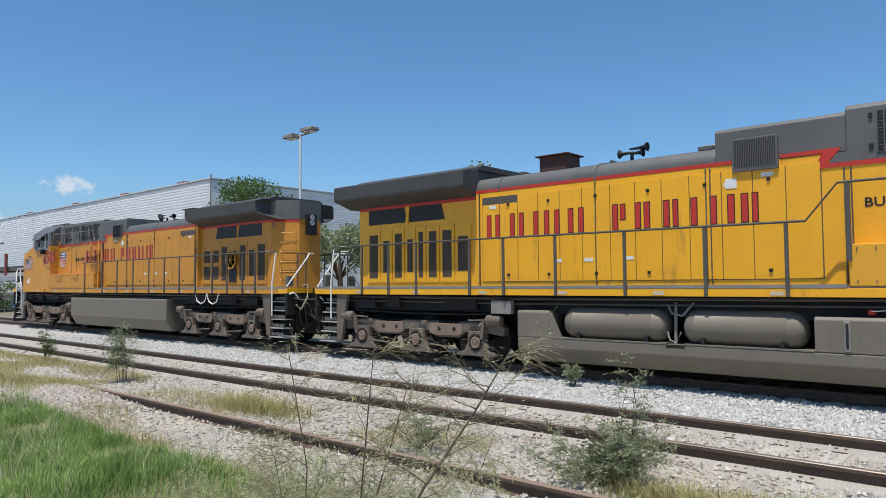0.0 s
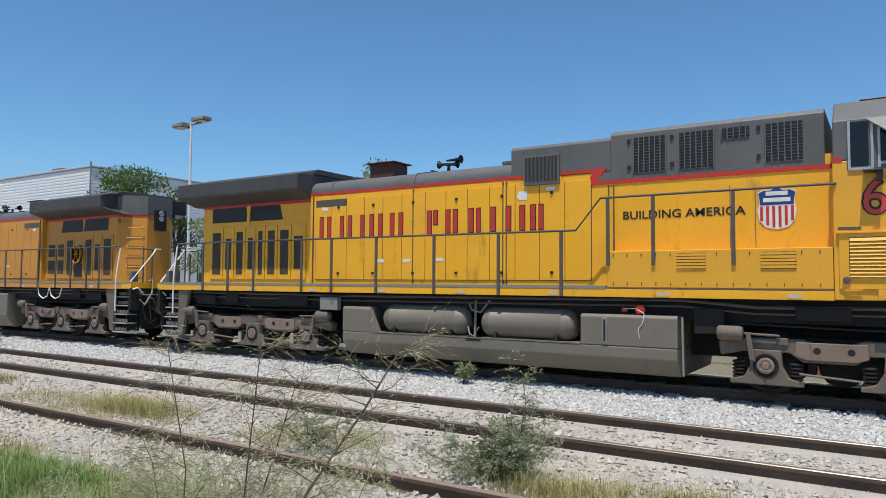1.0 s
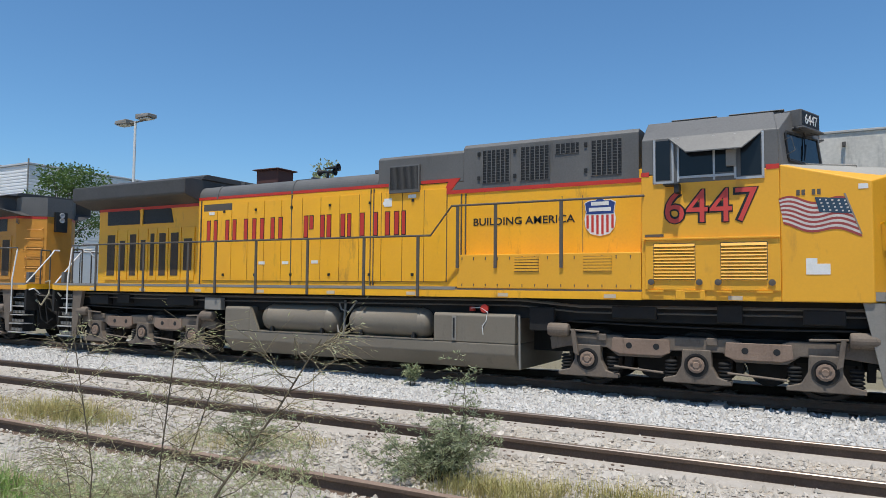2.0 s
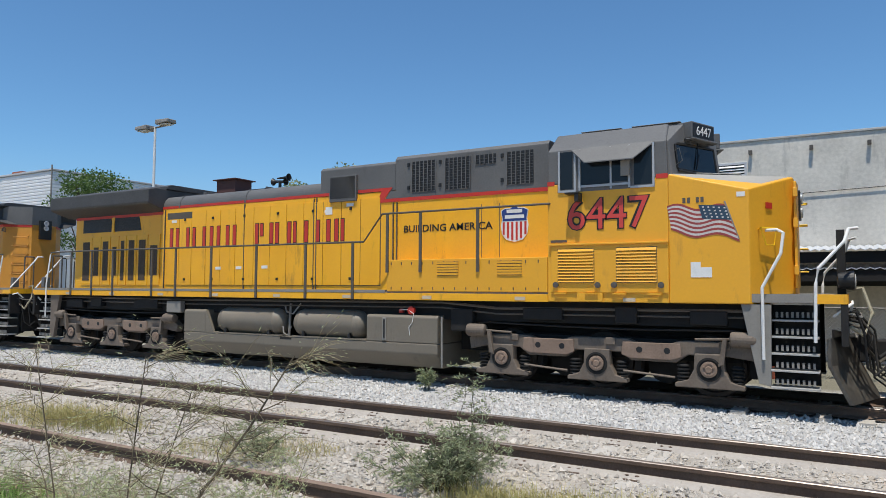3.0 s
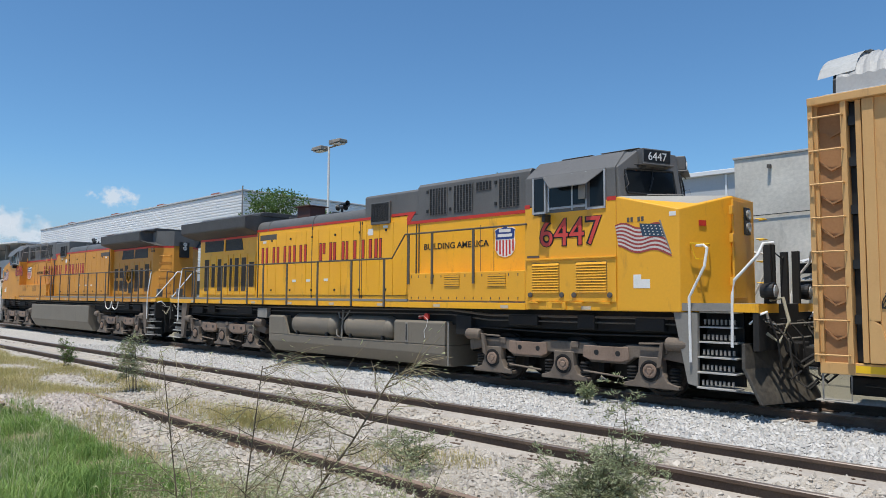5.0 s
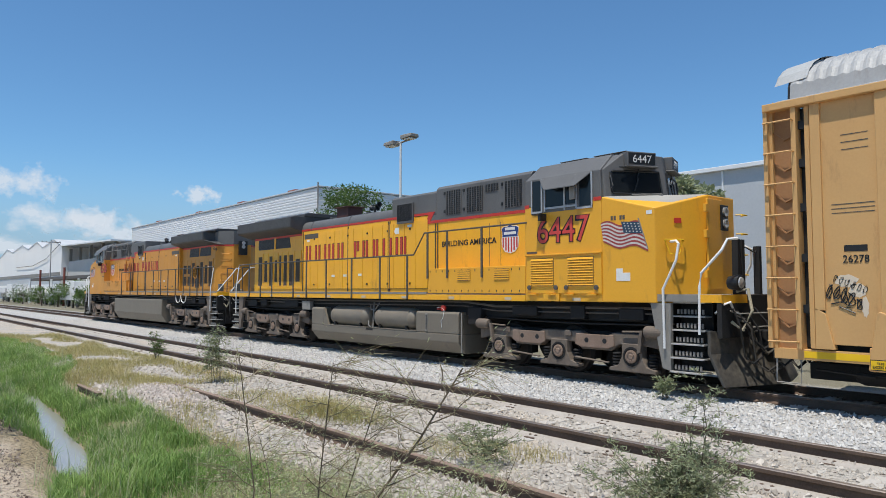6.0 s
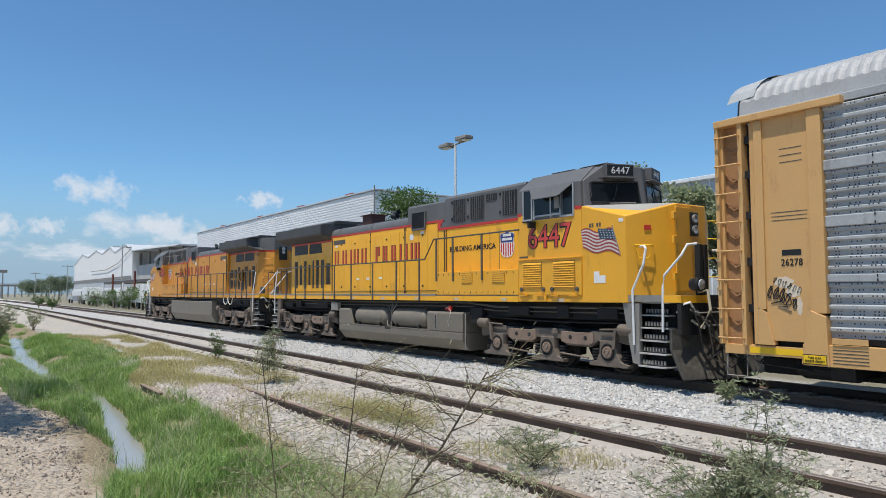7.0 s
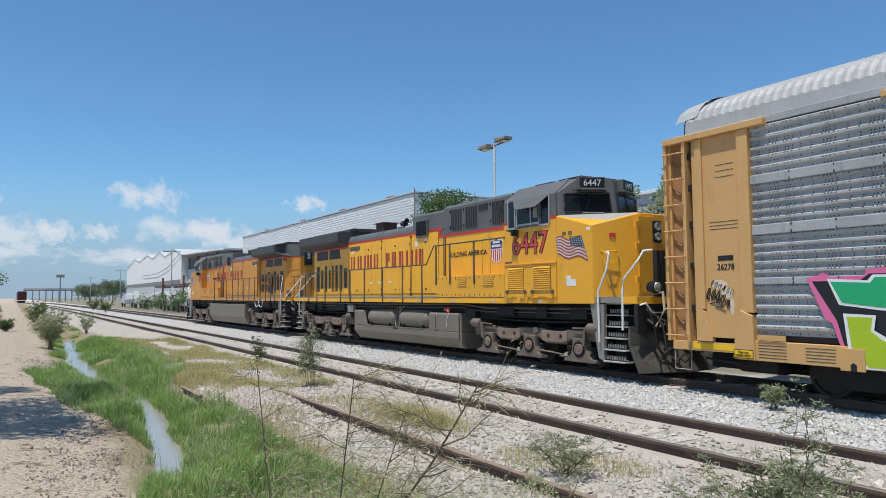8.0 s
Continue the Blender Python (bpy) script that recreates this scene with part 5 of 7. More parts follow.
        chain = Shape().tube([(10.56, -s.sg * -0.55, 2.75), (10.56, 0, 2.62), (10.56, -s.sg * 0.1, 2.72)], 0.012, 6)
        part("safety_chain", chain, BLACK, lo)
    else:
        # rear end rails and door
        gp = Shape()
        for y in (-1.0, -0.7, 0.7, 1.0):
            gp.tube([(e + 0.05, y, 1.8), (e + 0.05, y, 2.85)], 0.022)
        gp.tube([(e + 0.05, -1.0, 2.85), (e + 0.05, -0.7, 2.85)], 0.022).tube([(e + 0.05, 0.7, 2.85), (e + 0.05, 1.0, 2.85)], 0.022)
        split_parts("end_rail", gp, POST, lo, "end platform railing")
        for f in (s, Side(-s.sg)):
            part("end_light_box", f.box(Shape(), e + 0.06, e + 0.2, 1.15, 1.35, 1.84, 2.16), ARMOUR, lo, bevel=0.01)
        back = -10.0 if variant == 1 else -10.715
        hl = part("rear_headlight", Shape().box(back - 0.1, back + 0.01, -0.2, 0.2, 3.5, 4.15), BLACKINK, lo, "twin rear lamps in a black housing", bevel=0.01)
        for z in (3.88, 4.05):
            part("lamp", Shape().lathe([(0.0, 0), (0.085, 0), (0.085, -0.03), (0.07, -0.035), (0.0, -0.02)], (back - 0.1, 0, z), "x", 16), mat("lamp_glass", (0.5, 0.5, 0.5), 0.15, 0.3, bump=0.0), hl)
        if variant == 1:
            lad = Shape()
            for i in range(6):
                z = 2.1 + 0.36 * i
                lad.tube([(-10.0, s.sg * 0.45, z), (-10.1, s.sg * 0.47, z), (-10.1, s.sg * 0.88, z), (-10.0, s.sg * 0.9, z)], 0.016, 6)
            split_parts("end_ladder_rung", lad, YELLOW, lo, "yellow ladder rungs on the end wall")


def fuel_tank(lo, s, variant):
    u0, u1 = (-4.35, 3.35) if variant == 1 else (-4.2, 3.9)
    top = 1.30 if variant == 1 else 1.40
    prof = [(1.46, top), (1.48, top - 0.06), (1.48, 0.62), (1.22, 0.2)]
    if variant == 2:
        part("fuel_tank", Shape().prism(mirrored([(a, b) for a, b in reversed(prof)]), "x", u0, u1), TANK, lo, "plain taupe fuel tank", bevel=0.03)
        return
    low = mirrored([(1.22, 0.2), (1.48, 0.50), (1.48, 0.72)])
    part("fuel_tank", Shape().prism(low, "x", u0, u1), TANK, lo, "taupe fuel tank with air reservoirs set in", bevel=0.025)
    up = [(0.2, 0.724), (1.478, 0.724), (1.478, top - 0.05), (1.44, top), (0.2, top)]
    rear = [(s.sg * a, b) for a, b in up]
    part("tank_end_box", Shape().prism(rear, "x", u0, -3.55), TANK, lo, bevel=0.015)
    part("tank_gusset", s.panel(Shape(), [(-3.55, 0.724), (-3.25, 0.724), (-3.52, top - 0.02), (-3.55, top - 0.02)], 1.40, 1.47), TANK, lo)
    part("tank_front_box", Shape().prism(rear, "x", 1.55, u1), TANK, lo, bevel=0.015)
    sg = s.box(Shape(), 1.98, 2.08, 1.478, 1.5, 0.75, 1.24)
    part("sight_glass", sg, SILL, lo, "grey fuel sight gauge", bevel=0.01)
    sl = s.box(Shape(), 2.01, 2.05, 1.5, 1.506, 0.80, 1.20)
    part("sight_slot", sl, BLACKINK, lo)
    for a, b in ((-3.28, -1.0), (-0.72, 1.42)):
        r = 0.325
        prof = [(0.0, a), (0.12, a + 0.01), (0.22, a + 0.06), (0.29, a + 0.14), (r, a + 0.26), (r + 0.006, a + 0.27), (r + 0.006, a + 0.29), (r, a + 0.30), (r, b - 0.30), (r + 0.006, b - 0.29), (r + 0.006, b - 0.27), (r, b - 0.26), (0.29, b - 0.14), (0.22, b - 0.06), (0.12, b - 0.01), (0.0, b)]
        res = part("air_reservoir", Shape().lathe(prof, (0, s.sg * 1.16, 1.05), "x", 32), TANK, lo, "taupe cylindrical air reservoir with domed ends", smooth=True)
        for u in (a + 0.38, b - 0.42):
            part("reservoir_strap", s.panel(Shape(), [(u, 0.72), (u + 0.09, 0.72), (u + 0.07, 0.86), (u + 0.02, 0.86)], 1.36, 1.47), BLACKINK, lo, bevel=0.01)
    part("tank_shelf", s.box(Shape(), -3.5, -0.98, 1.0, 1.485, 0.72, 0.745), TANK, lo)
    part("tank_shelf", s.box(Shape(), -0.62, 1.55, 1.0, 1.485, 0.722, 0.748), TANK, lo)
    part("tank_gap", s.box(Shape(), -0.98, -0.62, 1.0, 1.483, 0.66, 0.719), BLACK, lo)
    pp = Shape()
    s.tube(pp, [(-0.86, 1.3, 0.72), (-0.86, 1.25, 1.5)], 0.03)
    s.tube(pp, [(-0.98, 1.38, 0.95), (-0.92, 1.42, 0.8), (-0.8, 1.42, 0.75), (-0.72, 1.38, 0.95)], 0.018)
    s.tube(pp, [(-1.0, 1.3, 1.45), (-0.9, 1.35, 1.3), (-0.7, 1.35, 1.25), (-0.5, 1.3, 1.5)], 0.02)
    part("air_pipe", pp, SILL, lo, "bent air pipes and valves")
    rc = Shape()
    rc.lathe([(0.0, 0), (0.06, 0.0), (0.06, 0.08), (0.0, 0.09)], (2.35, s.sg * 1.3, 1.34), "z", 12)
    rc.lathe([(0.0, -0.03), (0.085, -0.03), (0.085, 0.03), (0.0, 0.03)], (2.68, s.sg * 1.42, 1.40), "y", 16)
    split_parts("emergency_cutoff", rc, RED, lo, "red fuel cut-off handle with a cord")
    cd = Shape()
    s.tube(cd, [(2.35, 1.38, 1.40), (2.6, 1.44, 1.42), (2.76, 1.46, 1.33), (2.74, 1.49, 1.15), (2.66, 1.49, 1.05), (2.68, 1.49, 0.88)], 0.008, 5)
    part("cord", cd, WHITE, lo)
    end = Shape()
    s.tube(end, [(3.42, 1.42, 1.28), (3.44, 1.44, 0.25)], 0.022)
    part("drain_pipe", end, SILL, lo)
    bx = s.box(Shape(), -5.1, -4.55, 1.3, 1.45, 1.20, 1.5)
    part("junction_box", bx, SILL, lo, "grey electrical box on the frame", bevel=0.01)


AXLES_REAR, AXLES_FRONT = (-9.5, -7.53, -5.62), (4.75, 6.66, 8.6)
WHEELS = []


def build_locomotive(x, number, sg, turn, body, variant, label):
    lo, s, both = locomotive(x, number, sg, turn, body, variant)
    lo["label"] = label
    cab_and_nose(lo, s, both, number, AMBER if variant == 1 else body, variant)
    handrails(lo, s, body, variant)
    steps(lo, s, True, variant)
    steps(lo, s, False, variant)
    fuel_tank(lo, s, variant)
    for ax in (AXLES_REAR, AXLES_FRONT):
        for w, a in truck(lo, s, ax):
            WHEELS.append((w, a, 1 if turn == 0 else -1, 0.533))
    return lo


def lengthen(parent, extra):
    """The longer sister type: more room between the equipment compartment and the cab."""
    def moved(u):
        return u + extra * min(max((u - 2.1) / 3.7, 0.0), 1.0)

    for ob in list(parent.children):
        if ob.matrix_local.translation.length > 1e-6:
            m = ob.matrix_local.copy()
            m.translation.x = moved(m.translation.x)
            ob.matrix_local = m
            continue
        if ob.type == "MESH":
            for q in ob.data.vertices:
                q.co.x = moved(q.co.x)
        lengthen(ob, extra)


loco_trailing = build_locomotive(-4.5, "6447", -1, 0, YELLOW, 1, "yellow and grey diesel locomotive with wide nose and waving flag")
loco_leading = build_locomotive(-28.7, "6506", 1, 180, ORANGE, 2, "weathered orange-yellow and grey diesel locomotive leading the train")
lengthen(loco_leading, 1.2)
cords = Shape()
for k in range(2):
    u = -6.7 - 0.75 * k
    cords.tube([(u + 0.42, 1.5, 1.62), (u + 0.30, 1.5, 1.36), (u + 0.05, 1.5, 1.26), (u - 0.2, 1.5, 1.34), (u - 0.33, 1.5, 1.62)], 0.022, 6)
part("hanging_cord", cords, WHITE, loco_leading, "white cord looped under the walkway")


# ---- the car carrier behind the locomotives ----
def paint(name, colour):
    return mat(name, colour, 0.45, amount=0.25, scale=4, fine=30, bump=0.02)


def car_carrier(x):
    """An enclosed tri-level automobile carrier; its own x runs from its leading corner."""
    car = thing("car_carrier", "tan and galvanised enclosed automobile rail car with painted graffiti", "rail car", m=pose(x, TRACK, 0))
    s = Side(-1)
    both = (s, Side(1))
    length = 27.0
    part("floor_frame", Shape().box(0.3, length - 0.3, -1.3, 1.3, 0.85, 1.05).box(0.5, length - 0.5, -0.35, 0.35, 0.6, 0.9), BLACK, car)
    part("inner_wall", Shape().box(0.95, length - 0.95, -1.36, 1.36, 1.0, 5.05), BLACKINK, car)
    for f in both:
        part("side_sill", f.box(Shape(), 0.05, 1.55, 1.3, 1.44, 0.72, 0.90), TAN, car, bevel=0.008)
        part("sill_stripe", f.box(Shape(), 0.55, 1.54, 1.44, 1.446, 0.76, 0.87), BRIGHT, car, "bright yellow stripe")
        part("lower_rail", f.box(Shape(), 1.55, length - 0.5, 1.36, 1.50, 0.62, 0.98), TAN, car, "tan lower side rail with stencilled data", bevel=0.01)
        part("upper_rail", f.box(Shape(), 0.0, 2.33, 1.38, 1.56, 4.98, 5.11), TAN, car, "tan top rail", bevel=0.012)
        part("upper_rail", f.box(Shape(), 4.36, 6.6, 1.38, 1.5, 4.98, 5.09), TAN, car, "tan top rail", bevel=0.012)
        part("roof_rail", f.box(Shape(), 0.2, length - 0.2, 1.18, 1.42, 5.02, 5.16), GALV, car, bevel=0.01)
        # corner post with ladder recess
        post = Shape()
        f.box(post, 0.0, 0.07, 1.30, 1.53, 0.90, 4.99)
        f.box(post, 0.47, 0.55, 1.30, 1.53, 0.90, 4.99)
        # the recess plate carries its shade as a darker brown
        part("ladder_recess", f.box(Shape(), 0.07, 0.47, 1.28, 1.36, 0.90, 4.99), SHADEDTAN, car, "ladder recess in shade-brown tan")
        # black strip stands for the darkness inside the slit by the door
        part("door_gap", f.box(Shape(), 0.552, 0.656, 1.28, 1.33, 0.93, 4.97), BLACKINK, car)
        f.panel(post, [(0.07, 0.9), (0.12, 0.9), (0.12, 4.99), (0.07, 4.99)], 1.36, 1.44)
        split_parts("corner_post", post, TAN, car, "tan ladder post plate")
        for i in range(8):
            z = 1.02 + 0.535 * i
            r = Shape()
            f.tube(r, [(0.03, 1.53, z), (0.03, 1.60, z), (0.50, 1.60, z), (0.50, 1.53, z)], 0.016, 6)
            part("ladder_rung", r, TAN, car)
            # brown V strip modelled in place of the rung's cast shadow
            v = Shape()
            f.panel(v, [(0.12, z + 0.36), (0.29, z + 0.22), (0.47, z + 0.30), (0.47, z + 0.33), (0.29, z + 0.25), (0.12, z + 0.40)], 1.36, 1.40)
            part("ladder_brace", v, SHADEDTAN, car)
        part("door_edge", f.box(Shape(), 0.66, 0.74, 1.30, 1.46, 0.92, 4.98), TAN, car, bevel=0.008)
        for z in (1.5, 2.35, 3.2, 3.95, 4.6):
            part("door_hinge", f.box(Shape(), 0.56, 0.67, 1.32, 1.45, z, z + 0.14), BLACKINK, car)
        part("door_post", f.box(Shape(), 0.76, 0.92, 1.36, 1.50, 1.55, 4.98), TAN, car, bevel=0.01)
        part("side_sheet", f.box(Shape(), 0.90, 1.80, 1.36, 1.455, 1.0, 4.98), TAN, car, "flat tan side sheet with stencils", bevel=0.006)
        part("side_post", f.box(Shape(), 1.74, 1.98, 1.36, 1.52, 1.5, 4.98), TAN, car, bevel=0.012)
        part("gusset", f.panel(Shape(), [(1.54, 0.64), (2.0, 0.62), (1.97, 1.45), (1.72, 1.55), (1.68, 1.52)], 1.36, 1.54), TAN, car, "flared tan post foot", bevel=0.012)
        part("gusset", f.panel(Shape(), [(0.76, 0.92), (1.05, 0.92), (0.92, 1.5), (0.76, 1.6)], 1.36, 1.50), TAN, car, bevel=0.008)
    sign = part("warning_sign", s.box(Shape(), 1.58, 1.96, 1.54, 1.548, 0.66, 0.80), BRIGHT, car, "yellow warning plate")
    part("border", s.box(Shape(), 1.57, 1.97, 1.54, 1.545, 0.648, 0.812), BLACKINK, sign)
    s.text("wording", "THIS CAR", 0.035, 0.22, BLACKINK, sign, 1.66, 1.55, 0.74)
    s.text("wording", "EXCESS HEIGHT", 0.04, 0.33, BLACKINK, sign, 1.605, 1.55, 0.68)
    # stencils
    mk = s.box(Shape(), 1.22, 1.56, 1.455, 1.46, 2.50, 2.60)
    part("owner_mark", mk, BLACKINK, car, "dark bar of the owner's mark")
    s.text("car_number", "26278", 0.12, 0.38, BLACKINK, car, 1.20, 1.46, 2.32, "black stencilled car number")
    for z in (4.38, 4.26, 4.14):
        part("stencil_line", s.box(Shape(), 1.22, 1.62, 1.455, 1.459, z, z + 0.013), POST, car)
    for z in (3.26, 3.19, 3.12):
        part("stencil_line", s.box(Shape(), 1.05, 1.68, 1.455, 1.459, z, z + 0.012), POST, car)
    for i in range(5):
        for u0, w in ((2.05, 0.55), (2.95, 0.52)):
            part("stencil_line", s.box(Shape(), u0, u0 + w, 1.50, 1.504, 0.68 + 0.055 * i, 0.695 + 0.055 * i), POST, car)
    part("lift_plate", s.box(Shape(), 3.55, 3.95, 1.50, 1.53, 0.58, 0.95), TAN, car, "tan jacking plate", bevel=0.006)
    part("lift_slot", s.panel(Shape(), [(3.72, 0.58), (3.82, 0.58), (3.82, 0.68), (3.77, 0.72), (3.72, 0.68)], 1.53, 1.534), BLACKINK, car)
    part("lower_strip", s.box(Shape(), 2.05, 2.6, 1.50, 1.52, 1.0, 1.10), TAN, car)
    # ribbed galvanised screens in four tiers, with smooth bands between
    tiers = [(1.10, 2.03), (2.14, 2.95), (3.12, 3.90), (4.06, 5.0)]
    for f in both:
        for z0, z1 in tiers:
            out = []
            n = 5
            for i in range(n):
                a = z0 + (z1 - z0) * i / n
                h = (z1 - z0) / n
                out += [(f.sg * 1.40, a), (f.sg * 1.40, a + h * 0.42), (f.sg * 1.445, a + h * 0.62), (f.sg * 1.445, a + h * 0.86)]
            out += [(f.sg * 1.40, z1), (f.sg * 1.36, z1), (f.sg * 1.36, z0)]
            for u0, u1 in ((1.98, 5.0), (5.0, 9.0), (9.0, 14.0), (14.0, 20.0), (20.0, 25.0)):
                part("side_screen", Shape().prism(out, "x", u0 + 0.01, u1 - 0.01), GALV, car, "ribbed galvanised screen panel")
        for z0, z1 in ((2.03, 2.14), (2.95, 3.12), (3.90, 4.06)):
            part("screen_band", f.panel(Shape(), [(1.98, z0 - 0.01), (length - 2, z0 - 0.01), (length - 2, z1 + 0.01), (1.98, z1 + 0.01)], 1.40, 1.47), GALV, car, "smooth galvanised band", bevel=0.015)
            bolts = Shape()
            for u in (2.75, 3.55, 4.35):
                f.box(bolts, u, u + 0.02, 1.47, 1.48, z0 + 0.0, z0 + 0.04)
                f.box(bolts, u, u + 0.02, 1.47, 1.48, z1 - 0.04, z1)
            split_parts("band_bolt", bolts, BLACKINK, car)
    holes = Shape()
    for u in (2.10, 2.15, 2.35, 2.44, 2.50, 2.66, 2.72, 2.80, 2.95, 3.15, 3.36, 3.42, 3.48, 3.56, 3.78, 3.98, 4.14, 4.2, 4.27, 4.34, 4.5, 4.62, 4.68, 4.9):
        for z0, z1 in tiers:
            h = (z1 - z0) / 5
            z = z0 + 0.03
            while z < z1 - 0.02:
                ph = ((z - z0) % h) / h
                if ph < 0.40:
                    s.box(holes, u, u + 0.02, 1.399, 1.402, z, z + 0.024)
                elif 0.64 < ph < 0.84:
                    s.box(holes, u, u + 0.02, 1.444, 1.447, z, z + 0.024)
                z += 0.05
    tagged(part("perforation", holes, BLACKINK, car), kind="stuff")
    # arched ribbed roof
    rings = []
    n = 14
    for k in range(int((length - 0.7) / 0.0475)):
        u = 0.35 + 0.0475 * k
        lift = (0.0, 0.03, 0.035, 0.005)[k % 4]
        ring = []
        for i in range(n + 1):
            a = math.pi * i / n
            ring.append((u, -1.24 * math.cos(a), 5.15 + (0.86 + lift) * math.sin(a) ** 0.72 + lift * 0.4))
        rings.append(ring)
    part("roof", Shape().loft(rings, closed=False), GALVROOF, car, "arched ribbed galvanised roof")
    end = [(0.36, -1.22 * math.cos(math.pi * i / n), 5.15 + 0.83 * math.sin(math.pi * i / n) ** 0.72) for i in range(n + 1)]
    part("roof_end", Shape().loft([end, [(0.30, b, c) for a, b, c in end]]), BLACKINK, car)
    flap = [(0.05 + 0.3 * (i / n), -1.22 * math.cos(math.pi * i / n), 5.2 + 0.84 * math.sin(math.pi * i / n) ** 0.72) for i in range(1, 8)]
    part("torn_flashing", Shape().loft([flap, [(a + 0.55, b, c + 0.05) for a, b, c in flap]], closed=False), GALV, car, "bent galvanised roof edge")
    part("end_door", Shape().box(0.06, 0.16, -1.3, 1.3, 0.95, 5.15), TAN, car, "tan end doors")
    # graffiti in plain shapes
    gr = new("graffiti")
    gr.parent = car
    gr["label"] = "large green, black and pink graffiti lettering shapes"
    pink, ink, white = paint("pink_spray", (0.75, 0.16, 0.34)), paint("black_spray", (0.012, 0.012, 0.014)), paint("white_spray", (0.8, 0.8, 0.78))
    green, lime = paint("green_spray", (0.02, 0.40, 0.16)), paint("lime_spray", (0.42, 0.56, 0.02))
    layers = [
              ("pink_edge", [(3.0, 2.12), (3.2, 2.16), (3.3, 2.22), (3.42, 2.13), (3.98, 2.14), (4.0, 2.24), (4.7, 2.3), (8.2, 2.2), (8.0, 0.72), (3.55, 0.95), (3.42, 1.35), (3.3, 1.42)], pink, 1.476),
              ("black_edge", [(3.1, 2.06), (3.9, 2.06), (4.05, 2.17), (8.1, 2.12), (7.9, 0.66), (3.75, 0.64), (3.62, 0.95), (3.5, 1.4)], ink, 1.480),
              ("white_edge", [(3.36, 2.10), (4.02, 2.06), (4.1, 2.15), (4.8, 2.15), (4.9, 1.55), (4.2, 1.58), (3.55, 1.66)], white, 1.484),
              ("green_fill", [(3.42, 2.05), (4.06, 2.02), (4.14, 2.11), (4.76, 2.11), (4.84, 1.6), (4.18, 1.63), (3.6, 1.70)], green, 1.488),
              ("white_edge", [(3.62, 1.52), (4.14, 1.50), (4.10, 1.26), (4.3, 1.14), (7.0, 1.10), (7.0, 0.63), (3.95, 0.63), (3.68, 0.95)], white, 1.506),
              ("lime_fill", [(3.68, 1.47), (4.08, 1.46), (4.05, 1.24), (4.25, 1.09), (6.9, 1.05), (6.9, 0.66), (4.0, 0.66), (3.74, 0.97)], lime, 1.510)]
    for name, o, m, v in layers:
        part(name, s.panel(Shape(), o, v - 0.003, v), m, gr)
    haze = paint("thin_white_spray", (0.72, 0.60, 0.45))
    for u, z, a, b in ((1.24, 2.03, 0.17, 0.10), (1.40, 1.88, 0.13, 0.11), (1.50, 1.62, 0.05, 0.16)):
        part("spray_cloud", s.panel(Shape(), [(u + a * math.cos(k * 0.35) * (1 + 0.16 * math.sin(k * 2.1)), z + b * math.sin(k * 0.35) * (1 + 0.1 * math.sin(k * 3.3))) for k in range(18)], 1.455, 1.457), haze, gr)
    for k, (u0, z0, w, h) in enumerate(((0.98, 1.86, 0.09, 0.22), (1.09, 1.84, 0.10, 0.20), (1.20, 1.80, 0.09, 0.24), (1.31, 1.74, 0.10, 0.20), (1.42, 1.66, 0.07, 0.16))):
        tag = Shape()
        s.tube(tag, [(u0 + w * 0.5 * math.sin(a * 0.62 + k * 1.3), 1.463, z0 + h * 0.5 * math.cos(a * 0.47 + k * 0.9)) for a in range(22)], 0.009, 5)
        part("spray_scrawl", tag, ink, gr, "black sprayed scrawl")
    under = Shape()
    s.tube(under, [(1.0, 1.463, 1.66), (1.18, 1.463, 1.70), (1.3, 1.463, 1.60), (1.12, 1.463, 1.62), (1.36, 1.463, 1.52)], 0.009, 5)
    part("spray_scrawl", under, ink, gr)
    for k in range(6):
        tag = Shape()
        s.tube(tag, [(1.08 + 0.085 * k + 0.035 * math.cos(a * 0.7 + k), 1.463, 2.07 - 0.035 * k + 0.055 * math.sin(a * 0.9 + k)) for a in range(9)], 0.0045, 5)
        part("spray_scrawl", tag, ink, gr)
    # end gear: sill step, coupler, truck
    st = Shape()
    s.tube(st, [(0.08, 1.40, 0.72), (0.08, 1.42, 0.32), (0.48, 1.42, 0.32), (0.48, 1.40, 0.72)], 0.016, 6)
    part("sill_step", st, SILL, car, "bent steel stirrup step")
    part("coupler", Shape().box(-0.35, 0.5, -0.1, 0.1, 0.76, 0.98).box(-0.55, -0.25, -0.2, 0.2, 0.7, 1.05), BLACK, car, "black coupler", bevel=0.03)
    part("brake_reservoir", Shape().lathe([(0.0, 0.0), (0.2, 0.03), (0.24, 0.12), (0.24, 1.0), (0.2, 1.1), (0.0, 1.14)], (1.1, -0.75, 0.55), "x", 18), BLACK, car, "dark brake reservoir under the floor")
    part("draft_sill", Shape().box(0.2, 3.2, -0.4, 0.4, 0.3, 0.6), BLACK, car, bevel=0.02)
    part("cross_bearer", Shape().box(1.9, 2.3, -1.3, 1.3, 0.4, 0.62), BLACK, car, bevel=0.02)
    for bx in (0.6, 1.1):
        part("brake_rod", Shape().tube([(bx, -1.1, 0.55), (bx + 0.9, -1.15, 0.5), (bx + 1.0, -0.6, 0.5)], 0.025, 6), BLACK, car)
    for c in (3.9, length - 3.9):
        tk = new("truck")
        tk.parent = car
        for f in both:
            o = [(c - 1.15, 0.62), (c - 0.55, 0.72), (c + 0.55, 0.72), (c + 1.15, 0.62), (c + 1.15, 0.34), (c + 0.75, 0.34), (c + 0.5, 0.2), (c - 0.5, 0.2), (c - 0.75, 0.34), (c - 1.15, 0.34)]
